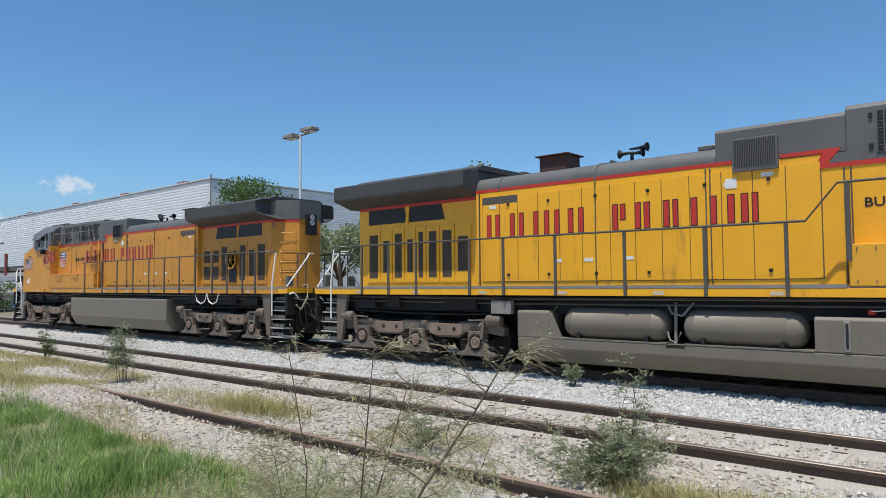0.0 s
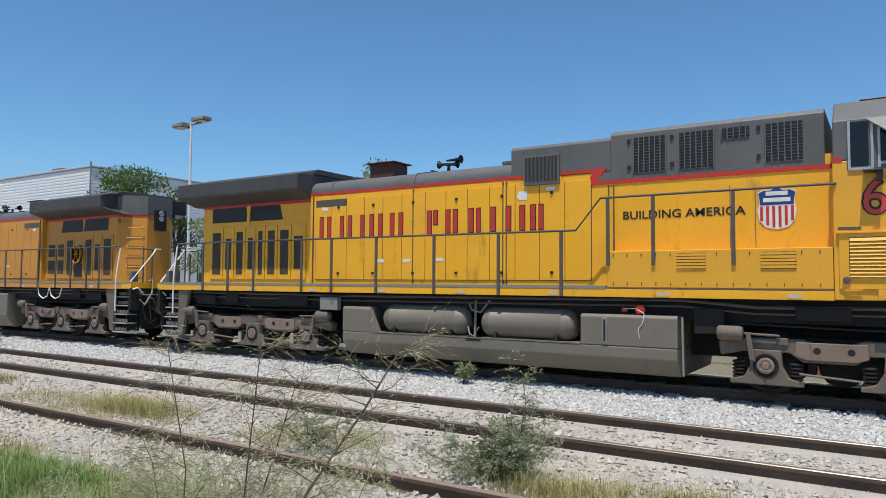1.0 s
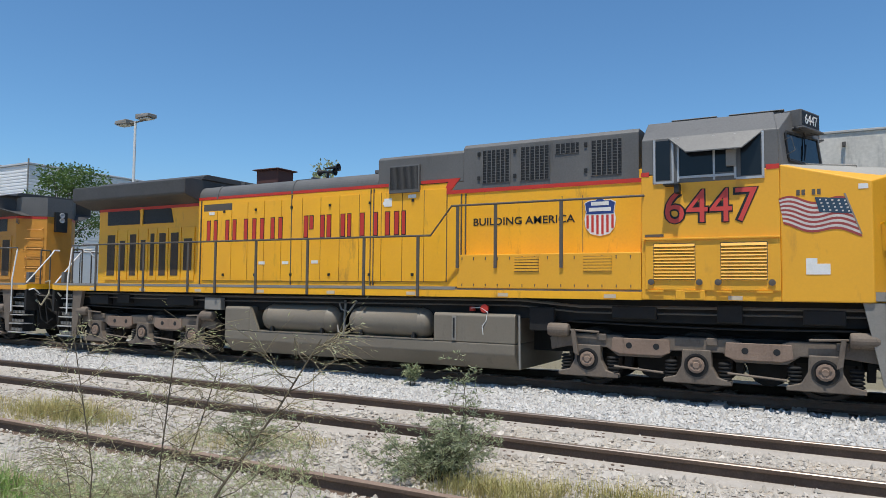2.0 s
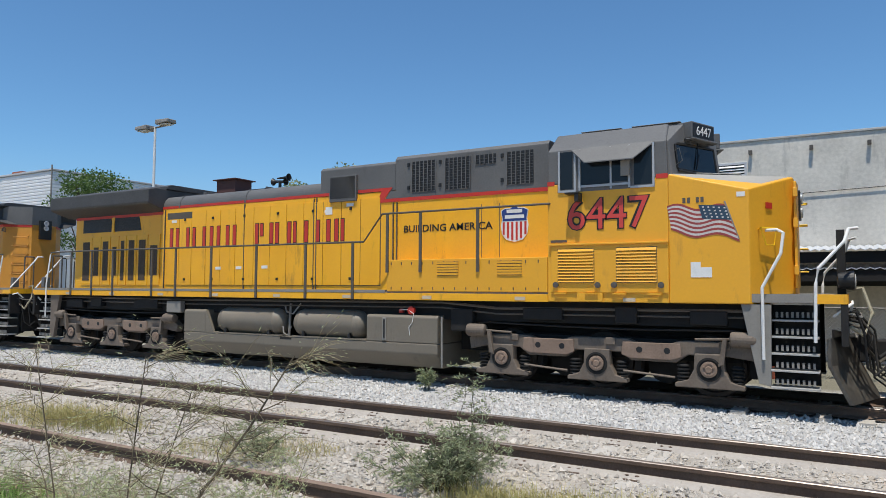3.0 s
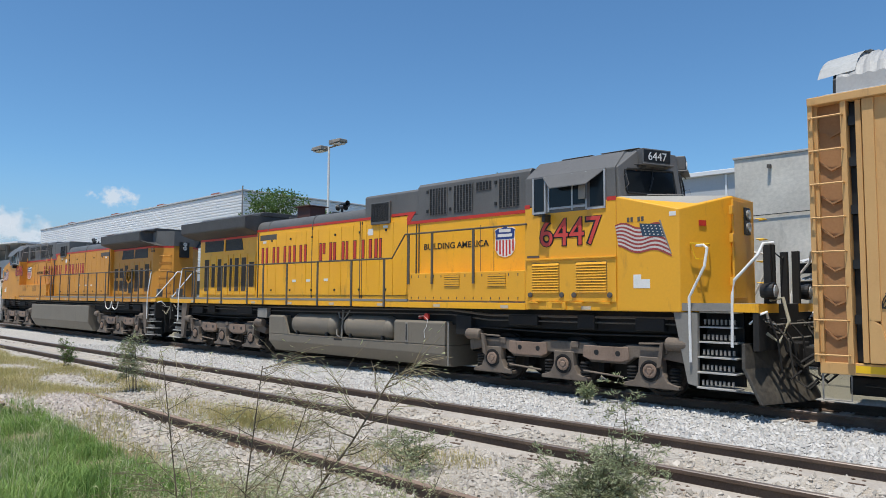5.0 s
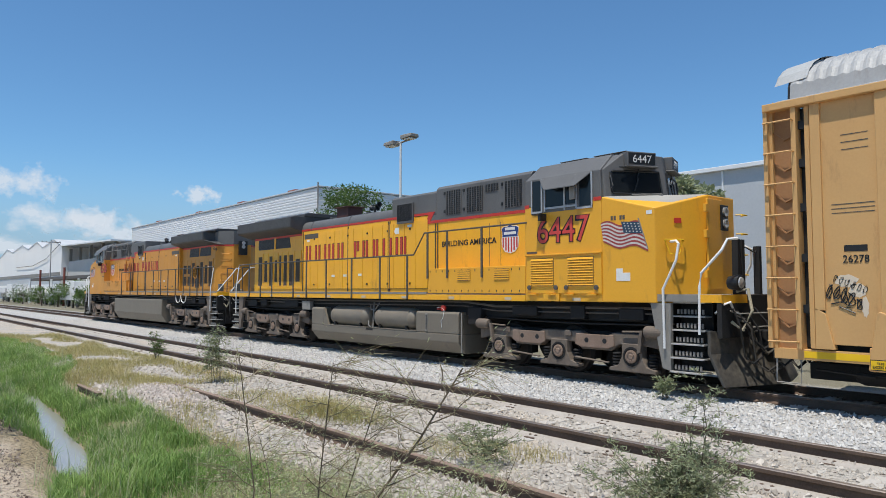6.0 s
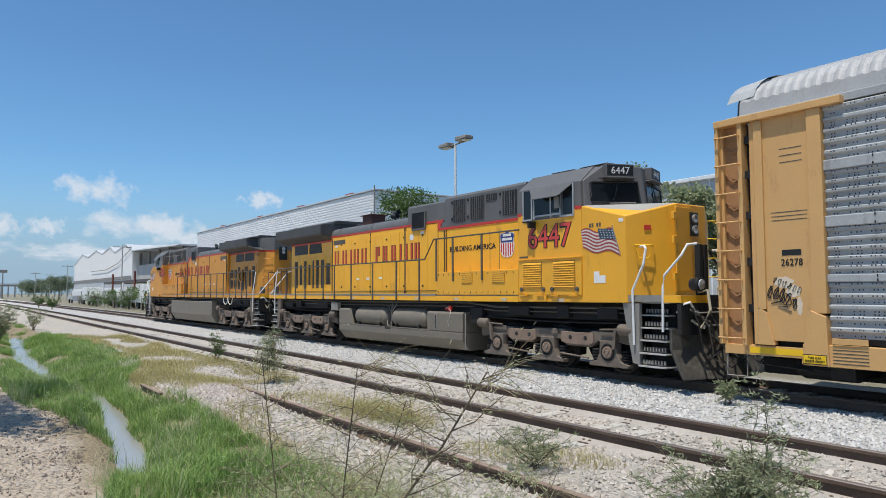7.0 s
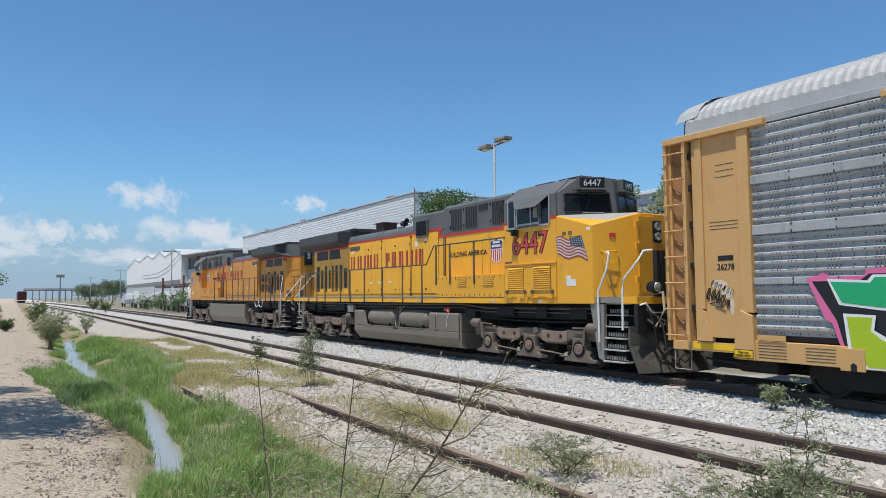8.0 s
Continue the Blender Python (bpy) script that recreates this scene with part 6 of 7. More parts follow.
            part("side_frame", f.panel(Shape(), o, 0.92, 1.08), BLACK, tk, bevel=0.02)
        part("bolster", Shape().box(c - 0.25, c + 0.25, -0.95, 0.95, 0.35, 0.7), BLACK, tk)
        for a in (c - 0.89, c + 0.89):
            w = Shape()
            for sd in (-1, 1):
                w.lathe([(0.08, 0.69 * sd), (0.43, 0.69 * sd), (0.44, 0.71 * sd), (0.42, 0.73 * sd), (0.415, 0.825 * sd), (0.36, 0.83 * sd), (0.34, 0.78 * sd), (0.12, 0.77 * sd), (0.1, 0.82 * sd), (0.06, 0.82 * sd)], (0, 0, 0), "y", 32)
            w.tube([(0, -1.05, 0), (0, 1.05, 0)], 0.07, 10)
            ws = part("wheelset", w, STEEL, tk, "worn steel wheels on their axle")
            ws.matrix_local = pose(a, 0, 0.42)
            WHEELS.append((ws, a, 1, 0.42))
    return car


carrier = car_carrier(7.0)
TRAIN = [loco_trailing, loco_leading, carrier]


# ---- buildings and distance ----
def strips(parent, name, me, poses):
    for m in poses:
        shared(name, me, parent, m)


def white_warehouse():
    b = thing("warehouse", "long white warehouse clad in horizontal ribbed metal sheets", "warehouse")
    x0, x1, y0, y1, h = -86.0, -42.6, 25.0, 70.0, 9.1
    part("wall", Shape().box(x0, x1, y0, y1, -0.3, h - 0.02), CLAD, b)
    part("roof", Shape().box(x0 - 0.1, x1 + 0.1, y0 - 0.1, y1, h, h + 0.12), CLADGREY, b, "pale roof edge", bevel=0.02)
    rib = Shape().prism([(-0.0, 0.0), (-0.03, 0.02), (-0.03, 0.135), (0.0, 0.16)], "x", x0, x1).mesh("cladding_strip", CLAD)
    strips(b, "cladding_strip", rib, [pose(0, y0, 4.05 + 0.2 * i) for i in range(25)])
    rib = Shape().prism([(0.0, 0.0), (0.03, 0.02), (0.03, 0.135), (0.0, 0.16)], "y", y0, y1).mesh("cladding_strip", CLAD)
    strips(b, "cladding_strip", rib, [pose(x1, 0, 4.05 + 0.2 * i) for i in range(25)])
    part("lower_wall", Shape().box(x0, x1, y0 - 0.05, y0, 0.0, 4.0), CLADGREY, b, "grey lower wall band")
    part("window_band", Shape().box(x0 + 1, x1 - 1, y0 - 0.08, y0 - 0.045, 2.0, 3.0), DARKMESH, b, "dark strip of windows")
    brick = mat("brick_red_vent", (0.30, 0.10, 0.06), 0.8)
    for x in (-48.5, -58.0, -68.0, -80.0):
        part("roof_vent", Shape().box(x - 0.6, x + 0.6, y0 + 1.0, y0 + 2.2, h + 0.1, h + 0.55), brick, b, "small brick-red roof vent", bevel=0.02)
    pipe = Shape().tube([(x1 + 0.3, y0 - 0.2, 4.0), (x1 + 0.3, y0 - 0.2, h + 0.3)], 0.05)
    part("downpipe", pipe, SILL, b)


def concrete_building():
    b = thing("concrete_building", "weathered grey plastered building with louvred vent and tin awnings", "building")
    x0, x1, y, h = -8.9, 30.0, 24.0, 6.55
    part("wall", Shape().box(x0, x1, y, y + 0.3, -0.3, h), PLASTER, b, "stained grey plaster wall", bevel=0.015)
    part("wall", Shape().box(x0, x0 + 0.3, y + 0.302, y + 18, -0.3, h), PLASTER, b)
    part("coping", Shape().box(x0 - 0.04, x1, y - 0.04, y + 0.34, h + 0.002, h + 0.07), CONCRETE, b, bevel=0.01)
    v = part("vent", Shape().box(-4.28, -2.66, y - 0.05, y - 0.002, 5.02, 5.92), CLADGREY, b, "white louvred wall vent", bevel=0.01)
    part("vent_dark", Shape().box(-4.2, -2.74, y - 0.056, y - 0.05, 5.1, 5.84), BLACKINK, v)
    for i in range(8):
        z = 5.12 + 0.09 * i
        part("slat", Shape().prism([(y - 0.056, z), (y - 0.13, z), (y - 0.056, z + 0.055)], "x", -4.2, -2.74), WHITE, v)
    for i, x in enumerate((-7.8, -5.2, -4.3, -2.6, -0.9, 0.6)):
        part("drain_spout", Shape().box(x, x + 0.1, y - 0.16, y - 0.002, h - 0.42, h - 0.3), POST, b)
    wire = Shape().tube([(-8.9, y - 0.05, 4.6), (-3.0, y - 0.05, 4.75), (3.0, y - 0.05, 4.95)], 0.015, 5)
    part("cable", wire, BLACKINK, b)
    for z, dz in ((3.15, 0.0), (2.62, 0.1)):
        aw = Shape()
        rings = []
        for k in range(180):
            u = -6.6 + k * 0.11
            up = 0.025 if k % 2 else -0.025
            rings.append([(u, y - 1.5 + dz, z - 0.16 + up), (u, y - 0.05, z + 0.02 + up), (u, y - 0.05, z + 0.035 + up), (u, y - 1.5 + dz, z - 0.145 + up)])
        part("awning", aw.loft(rings), CLADGREY, b, "corrugated tin awning")
        part("awning_beam", Shape().box(-6.6, 13.0, y - 1.35, y - 1.25, z - 0.5, z - 0.2), BLACK, b)
    part("dark_opening", Shape().box(-6.5, 13.0, y - 0.02, y - 0.003, 2.0, 2.6), BLACKINK, b)


def far_building(name, label, x0, x1, y0, y1, h, m):
    b = thing(name, label, "building")
    part("wall", Shape().box(x0, x1, y0, y1, -0.3, h - 0.3), m, b)
    part("roof", Shape().box(x0 - 0.3, x1 + 0.3, y0 - 0.3, y1, h - 0.298, h), CLAD, b, bevel=0.03)
    for i in range(int((x1 - x0) / 3)):
        part("panel_rib", Shape().box(x0 + 3 * i, x0 + 3 * i + 0.12, y0 - 0.08, y0, 0, h - 0.3), CLAD, b)


WORKSWALL = mat("white_works_cladding", (0.82, 0.81, 0.78), 0.7, second=(0.70, 0.68, 0.64), amount=0.5, scale=0.15, fine=3, bump=0.02)
BUFF = mat("buff_white_cladding", (0.60, 0.57, 0.52), 0.7, amount=0.4, scale=0.15, fine=4, bump=0.02)


def gabled_works():
    b = thing("gabled_factory", "white factory with a row of gabled roofs", "factory")
    y0 = 26.0
    halls = ((-197.0, -176.0, 8.7, 10.9, 9.9), (-176.0, -158.0, 9.9, 10.9, 9.8), (-158.0, -144.0, 9.8, 10.8, 9.5), (-144.0, -128.2, 9.5, 10.4, 9.0))
    for x0, x1, za, zt, zb in halls:
        xt = x0 + (x1 - x0) * 0.62
        o = [(x0, -0.3), (x1, -0.3), (x1, zb), (xt, zt), (x0, za)]
        part("gable", Shape().prism(o, "y", y0, y0 + 50), WORKSWALL, b, "white gabled hall front")
        part("roof_edge", Shape().prism([(x0 - 0.1, za), (xt, zt), (x1 + 0.1, zb), (x1 + 0.1, zb + 0.22), (xt, zt + 0.22), (x0 - 0.1, za + 0.22)], "y", y0 - 0.06, y0 + 50), CLADGREY, b, "thin grey roof verge")
    part("ground_storey", Shape().box(-196.5, -128.4, y0 - 0.12, y0 - 0.01, -0.3, 4.3), CLADGREY, b, "grey lower storey")
    part("window_band", Shape().box(-196.2, -128.6, y0 - 0.2, y0 - 0.125, 4.3, 4.9), SILL, b, "grey strip of windows")
    part("base_panel", Shape().box(-196.2, -128.6, y0 - 0.2, y0 - 0.125, 0.3, 2.9), WORKSWALL, b, "white lower cladding")
    part("side_hall", Shape().box(-128.1, -98, y0 + 1, y0 + 40, -0.3, 6.6), BUFF, b, "buff side hall")
    part("side_roof", Shape().prism([(-128.1, 9.1), (-128.1, 9.3), (-98, 8.6), (-98, 8.4)], "y", y0 - 0.2, y0 + 40), CLAD, b, "flat white roof over open loft")
    for x in (-127.6, -121.0, -114.5, -108.0, -101.0):
        part("loft_post", Shape().box(x, x + 0.4, y0 + 1.0, y0 + 1.4, 6.6, 8.7), SILL, b)
    part("loft_back", Shape().box(-128, -98.2, y0 + 8, y0 + 8.2, 6.6, 8.5), SILL, b)
    cable = Shape().tube([(-128.3, y0 - 0.2, 9.6), (-140, y0 - 0.2, 7.4), (-152, y0 - 0.2, 6.5), (-170, y0 - 0.2, 6.6)], 0.045, 5)
    part("cable", cable, POST, b)


white_warehouse()
concrete_building()
far_building("grey_shed", "pale grey metal shed behind the yard", -60.0, -12.0, 46.0, 70.0, 10.4, CLADGREY)
gabled_works()


def lamp_post(x, y):
    p = thing("lamp_post", "tall white pole with two flat grey lamp heads", "street lamp")
    part("pole", Shape().tube([(x, y, -0.2), (x, y, 10.0)], 0.085, 12, 0.7), WHITE, p)
    part("crossbar", Shape().tube([(x - 0.75, y, 9.92), (x + 0.75, y, 9.98)], 0.05, 8), SILL, p)
    for d, dz in ((-1, -0.06), (1, 0.1)):
        h = part("lamp_head", Shape().loft([[(x + d * 0.35, y - 0.3, 9.92 + dz), (x + d * 0.35, y + 0.3, 9.92 + dz), (x + d * 0.35, y + 0.3, 10.17 + dz), (x + d * 0.35, y - 0.3, 10.17 + dz)], [(x + d * 1.25, y - 0.3, 9.97 + dz), (x + d * 1.25, y + 0.3, 9.97 + dz), (x + d * 1.25, y + 0.26, 10.15 + dz), (x + d * 1.25, y - 0.26, 10.15 + dz)]]), SILL, p, "flat grey lamp head", bevel=0.03)
        part("lens", Shape().box(min(x + d * 0.45, x + d * 1.15), max(x + d * 0.45, x + d * 1.15), y - 0.22, y + 0.22, 9.90 + dz, 9.935 + dz), WHITE, h)


lamp_post(-30.2, 23.0)


def utility_pole(x, y, h, arms):
    p = thing("utility_pole", "weathered utility pole with a cross-arm", "utility pole", "utility poles")
    part("pole", Shape().tube([(x, y, -0.2), (x, y, h)], 0.11, 8, 0.7), CONCRETE, p)
    for i in range(arms):
        part("cross_arm", Shape().box(x - 0.05, x + 0.05, y - 1.3, y + 1.3, h - 0.45 - 0.8 * i, h - 0.36 - 0.8 * i), POST, p)
        for d in (-1.2, -0.6, 0.6, 1.2):
            part("insulator", Shape().lathe([(0.05, 0), (0.07, 0.06), (0.03, 0.16)], (x, y + d, h - 0.36 - 0.8 * i), "z", 8), SILL, p)


utility_pole(-78.0, 22.0, 6.6, 1)
utility_pole(-118.0, 22.5, 9.5, 1)
utility_pole(-210.0, 26.0, 9.5, 1)
utility_pole(-250.0, 22.0, 8.5, 1)
utility_pole(-290.0, 30.0, 9.0, 1)


def flood_light(x, y, h):
    p = thing("floodlight_mast", "tall far floodlight mast with a lamp bank", "light mast")
    part("mast", Shape().tube([(x, y, -0.2), (x, y, h)], 0.3, 8, 0.6), SILL, p)
    part("lamp_bank", Shape().box(x - 0.3, x + 0.3, y - 1.5, y + 1.5, h - 0.3, h + 0.9), SILL, p, bevel=0.05)


flood_light(-330.0, 17.5, 10.5)


def viaduct():
    b = thing("viaduct", "long pale elevated road on columns in the distance", "viaduct")
    part("deck", Shape().box(-480.2, -471, 6, 150, 6.0, 6.9), SILL, b)
    part("parapet", Shape().box(-470.9, -470.5, 6, 150, 6.6, 7.6), CLADGREY, b)
    for i in range(42):
        part("column", Shape().box(-475, -474, 7.0 + 3.4 * i, 7.6 + 3.4 * i, -0.3, 6.0), CONCRETE, b)


viaduct()


def steel_canopy():
    b = thing("steel_canopy", "rust-red steel posts carrying a long brown roof beam", "canopy")
    rust = mat("rust_red_steel", (0.22, 0.06, 0.04), 0.8, amount=0.5)
    part("beam", Shape().box(-128, -62, 21.6, 24.2, 3.35, 3.75), POST, b, "long brown canopy roof", bevel=0.02)
    for i in range(9):
        x = -127 + 8 * i
        part("post", Shape().tube([(x, 21.4, -0.2), (x, 21.4, 4.9 if i % 2 else 3.4)], 0.14, 8), rust if i % 2 else CLAD, b)
    return b


steel_canopy()


def parked_truck(x, y, long, colour, label, tall=2.9):
    t = thing("parked_truck", label, "truck", "parked trucks")
    part("cargo_box", Shape().box(x - long / 2, x + long / 2 - 1.6, y - 1.1, y + 1.1, 0.75, tall), colour, t, bevel=0.05)
    part("cab", Shape().prism([(x + long / 2 - 1.5, 0.6), (x + long / 2 + 0.3, 0.6), (x + long / 2 + 0.3, 1.4), (x + long / 2 - 0.1, 2.3), (x + long / 2 - 1.5, 2.3)], "y", y - 1.0, y + 1.0), colour, t, bevel=0.05)
    part("windscreen", Shape().prism([(x + long / 2 - 1.2, 1.5), (x + long / 2 - 0.2, 1.5), (x + long / 2 - 0.45, 2.15), (x + long / 2 - 1.2, 2.15)], "y", y - 1.01, y + 1.01), GLASS, t)
    for u in (-long / 2 + 0.9, long / 2 - 0.7):
        for d in (-1.0, 0.75):
            part("wheel", Shape().lathe([(0.1, 0), (0.42, 0), (0.45, 0.05), (0.45, 0.2), (0.42, 0.25), (0.1, 0.25)], (x + u, y + d, 0.4), "y", 16), BLACKINK, t)


parked_truck(-132.0, 20.5, 7.0, WHITE, "white parked box truck near the factory")
parked_truck(-88.0, 20.2, 6.0, WHITE, "white parked truck under the canopy")
parked_truck(-142.0, 21.0, 5.0, SILL, "grey parked pickup truck on the yard", 1.4)
parked_truck(-104.0, 20.8, 5.2, CLADGREY, "grey parked pickup beside the canopy posts", 1.4)
parked_truck(-112.0, 21.2, 6.0, WHITE, "white parked pickup under the canopy", 1.5)
parked_truck(-152.0, 20.6, 5.0, CLADGREY, "pale parked pickup truck on the yard", 1.4)
parked_truck(-70.0, 20.6, 5.5, CLADGREY, "pale parked van beside the fence")


def hopper_car():
    h = thing("distant_hopper_car", "dark red freight car far down the line", "rail car", m=pose(-330.0, NEAR + bend(-330.0), -0.14, 0, 0, 1.8))
    dull = mat("dull_red_freight_paint", (0.09, 0.03, 0.03), 0.8)
    part("body", Shape().prism([(-1.5, 1.1), (1.5, 1.1), (1.55, 4.3), (1.2, 4.6), (-1.2, 4.6), (-1.55, 4.3)], "x", -6, 6), dull, h, bevel=0.04)
    for i in range(4):
        part("end_rib", Shape().box(6.0, 6.12, -1.3, 1.3, 1.5 + 0.8 * i, 1.65 + 0.8 * i), dull, h)
    for x in (-4.2, 4.2):
        part("truck", Shape().box(x - 1.2, x + 1.2, -1.2, 1.2, 0.1, 0.9), BLACK, h, bevel=0.05)


hopper_car()


def chain_fence():
    f = thing("chain_link_fence", "grey chain-link fence with steel posts beyond the track", "fence")
    wires = Shape()
    for x0, x1, step in ((-11.0, 4.0, 0.09),):
        u = x0
        while u < x1:
            for d in (-1, 1):
                wires.tube([(u, 19.0, 0.0), (u + d * 1.45, 19.0, 1.45)], 0.004, 3)
            u += step
    tagged(part("wire_mesh", wires, SILL, f), kind="stuff")
    part("top_rail", Shape().tube([(-140, 19.0, 1.46), (12, 19.0, 1.46)], 0.02, 6), SILL, f)
    for i in range(50):
        part("fence_post", Shape().tube([(-138 + 3.0 * i, 19.0, -0.2), (-138 + 3.0 * i, 19.0, 1.55)], 0.03, 6), SILL, f)


chain_fence()

tagged(part("rusty_pole", Shape().tube([(-1.45, 18.2, -0.2), (-1.45, 18.2, 3.55)], 0.09, 10), mat("rust_red_pole", (0.35, 0.09, 0.05), 0.8)), "rust-red steel pole standing beyond the track", "pole")


# ---- clouds on the far sky ----
def cloud_material():
    m = bpy.data.materials.new("soft_white_cloud")
    m.use_nodes = True
    n, ln = m.node_tree.nodes, m.node_tree.links
    n.remove(n["Principled BSDF"])
    co = n.new("ShaderNodeTexCoord")
    info = n.new("ShaderNodeObjectInfo")
    no = n.new("ShaderNodeTexNoise")
    no.noise_dimensions = "4D"
    no.inputs["Scale"].default_value = 3.6
    no.inputs["Detail"].default_value = 9
    no.inputs["Roughness"].default_value = 0.58
    sc = n.new("ShaderNodeMath")
    sc.operation = "MULTIPLY"
    sc.inputs[1].default_value = 40
    ln.new(info.outputs["Random"], sc.inputs[0])
    ln.new(sc.outputs[0], no.inputs["W"])
    mp = n.new("ShaderNodeMapping")
    mp.inputs["Scale"].default_value = (1.6, 0.8, 1)
    ln.new(co.outputs["UV"], mp.inputs["Vector"])
    ln.new(mp.outputs["Vector"], no.inputs["Vector"])
    ce = n.new("ShaderNodeVectorMath")
    ce.operation = "SUBTRACT"
    ce.inputs[1].default_value = (0.5, 0.42, 0)
    ln.new(co.outputs["UV"], ce.inputs[0])
    le = n.new("ShaderNodeVectorMath")
    le.operation = "LENGTH"
    ln.new(ce.outputs[0], le.inputs[0])
    sub = n.new("ShaderNodeMath")
    sub.operation = "MULTIPLY_ADD"
    sub.inputs[1].default_value = -0.85
    ln.new(le.outputs["Value"], sub.inputs[0])
    ln.new(no.outputs["Fac"], sub.inputs[2])
    mr = n.new("ShaderNodeMapRange")
    mr.inputs["From Min"].default_value = 0.21
    mr.inputs["From Max"].default_value = 0.42
    mr.inputs["To Max"].default_value = 0.8
    ln.new(sub.outputs[0], mr.inputs["Value"])
    em = n.new("ShaderNodeEmission")
    em.inputs["Color"].default_value = (0.76, 0.81, 0.88, 1)
    em.inputs["Strength"].default_value = 0.92
    tr = n.new("ShaderNodeBsdfTransparent")
    mix = n.new("ShaderNodeMixShader")
    ln.new(mr.outputs[0], mix.inputs[0])
    ln.new(tr.outputs[0], mix.inputs[1])
    ln.new(em.outputs[0], mix.inputs[2])
    ln.new(mix.outputs[0], n["Material Output"].inputs["Surface"])
    return m


CLOUD = cloud_material()


def cloud(yaw, rise, w, h):
    """A soft cloud at a bearing and a height in degrees, w by h degrees large, two kilometres off."""
    r = 2200.0
    me = bpy.data.meshes.new("cloud")
    a, b = r * math.tan(radians(w / 2)), r * math.tan(radians(h / 2))
    me.from_pydata([(-a, 0, -b), (a, 0, -b), (a, 0, b), (-a, 0, b)], [], [(0, 1, 2, 3)])
    uv = me.uv_layers.new()
    for i, q in enumerate(((0, 0), (1, 0), (1, 1), (0, 1))):
        uv.data[i].uv = q
    me.materials.append(CLOUD)
    ob = new("cloud", me)
    d = Vector((-math.sin(radians(yaw)), math.cos(radians(yaw)), math.tan(radians(rise))))
    ob.matrix_basis = Matrix.Translation(d * r) @ pose(0, 0, 0, 0, 0, yaw)
    tagged(ob, "soft white summer cloud low in the blue sky", "cloud", "clouds", "structure")


for c in ((81.4, 7.9, 7.5, 3.6), (89.6, 4.9, 9, 4.4), (79.8, 5.3, 11, 4.0), (69.4, 7.6, 4.6, 2.3), (84.5, 5.0, 4, 2.2), (75.0, 4.6, 8, 3.4), (77.0, 5.4, 6, 3.0), (87.4, 5.0, 4, 2.4), (90.5, 3.4, 12, 2.6), (82.0, 3.2, 12, 2.2), (74.0, 3.0, 14, 2.4), (92.0, 7.2, 6, 3.0)):
    cloud(*c)


# ---- plants ----
def leaves_mesh(name, centres, ways, length, width, material):
    """Many small narrow leaves as one mesh."""
    c, d = np.array(centres), np.array(ways)
    d = d / np.maximum(np.linalg.norm(d, axis=1, keepdims=True), 1e-6)
    side = np.cross(d, np.random.normal(size=d.shape))
    side /= np.maximum(np.linalg.norm(side, axis=1, keepdims=True), 1e-6)
    k = length * np.random.uniform(0.6, 1.3, (len(c), 1))
    w = width * np.random.uniform(0.7, 1.3, (len(c), 1))
    v = np.stack([c, c + d * k * 0.5 + side * w, c + d * k, c + d * k * 0.5 - side * w], 1).reshape(-1, 3)
    me = bpy.data.meshes.new(name)
    me.from_pydata(v.tolist(), [], [(4 * i, 4 * i + 1, 4 * i + 2, 4 * i + 3) for i in range(len(c))])
    me.materials.append(material)
    return me


def feathery_shrub(name, label, x, y, height, spread, stems, fronds, leaf=LEAF, twig=TWIG, lean=(0, 0), leaf_len=0.05, dense=14, z0=None, droop=0.4, least=0.55, thick=0.006):
    """A loose shrub of thin stems with feathery fronds of tiny leaves."""
    p = thing(name, label, "shrub", "wild shrubs")
    g = ground_height(x, y) if z0 is None else z0
    wood = Shape()
    cs, ws = [], []
    for i in range(stems):
        a = random.uniform(0, 2 * math.pi)
        h = height * random.uniform(least, 1.0)
        r = spread * random.uniform(0.25, 1.0) * 0.5
        base = Vector((x + random.gauss(0, 0.05), y + random.gauss(0, 0.05), g - 0.03))
        tip = Vector((x + r * math.cos(a) + lean[0] * h, y + r * math.sin(a) + lean[1] * h, g + h))
        pts = []
        for k in range(6):
            t = k / 5
            q = base.lerp(tip, t)
            q.z = g + h * (t ** 0.85)
            q += Vector((random.gauss(0, 0.015), random.gauss(0, 0.015), 0)) * (1 if k else 0)
            pts.append(q)
        wood.tube(pts, thick, 5, 0.3)
        for f in range(fronds):
            t = random.uniform(0.25, 1.0)
            k = min(int(t * 5), 4)
            o = pts[k].lerp(pts[k + 1], t * 5 - k)
            b = random.uniform(0, 2 * math.pi)
            way = Vector((math.cos(b), math.sin(b), random.uniform(0.1, 0.9))).normalized()
            ln = random.uniform(0.12, 0.30) * (0.6 + height * 0.4)
            fr = [o + way * ln * u - Vector((0, 0, droop * ln * u * u)) for u in (0, 0.4, 0.75, 1.0)]
            wood.tube(fr, thick * 0.42, 3, 0.5)
            for q in range(dense):
                u = random.uniform(0.15, 1.0)
                c = o + way * ln * u - Vector((0, 0, droop * ln * u * u))
                cs.append(tuple(c))
                ws.append((way.x * 0.6 + random.gauss(0, 0.6), way.y * 0.6 + random.gauss(0, 0.6), way.z * 0.5 + random.gauss(0, 0.5)))
    part("stem", wood, twig, p, "thin brown stems")
    lv = new("foliage", leaves_mesh("foliage", cs, ws, leaf_len, leaf_len * 0.11, leaf))
    lv.parent = p
    tagged(lv, kind="stuff")
    return p


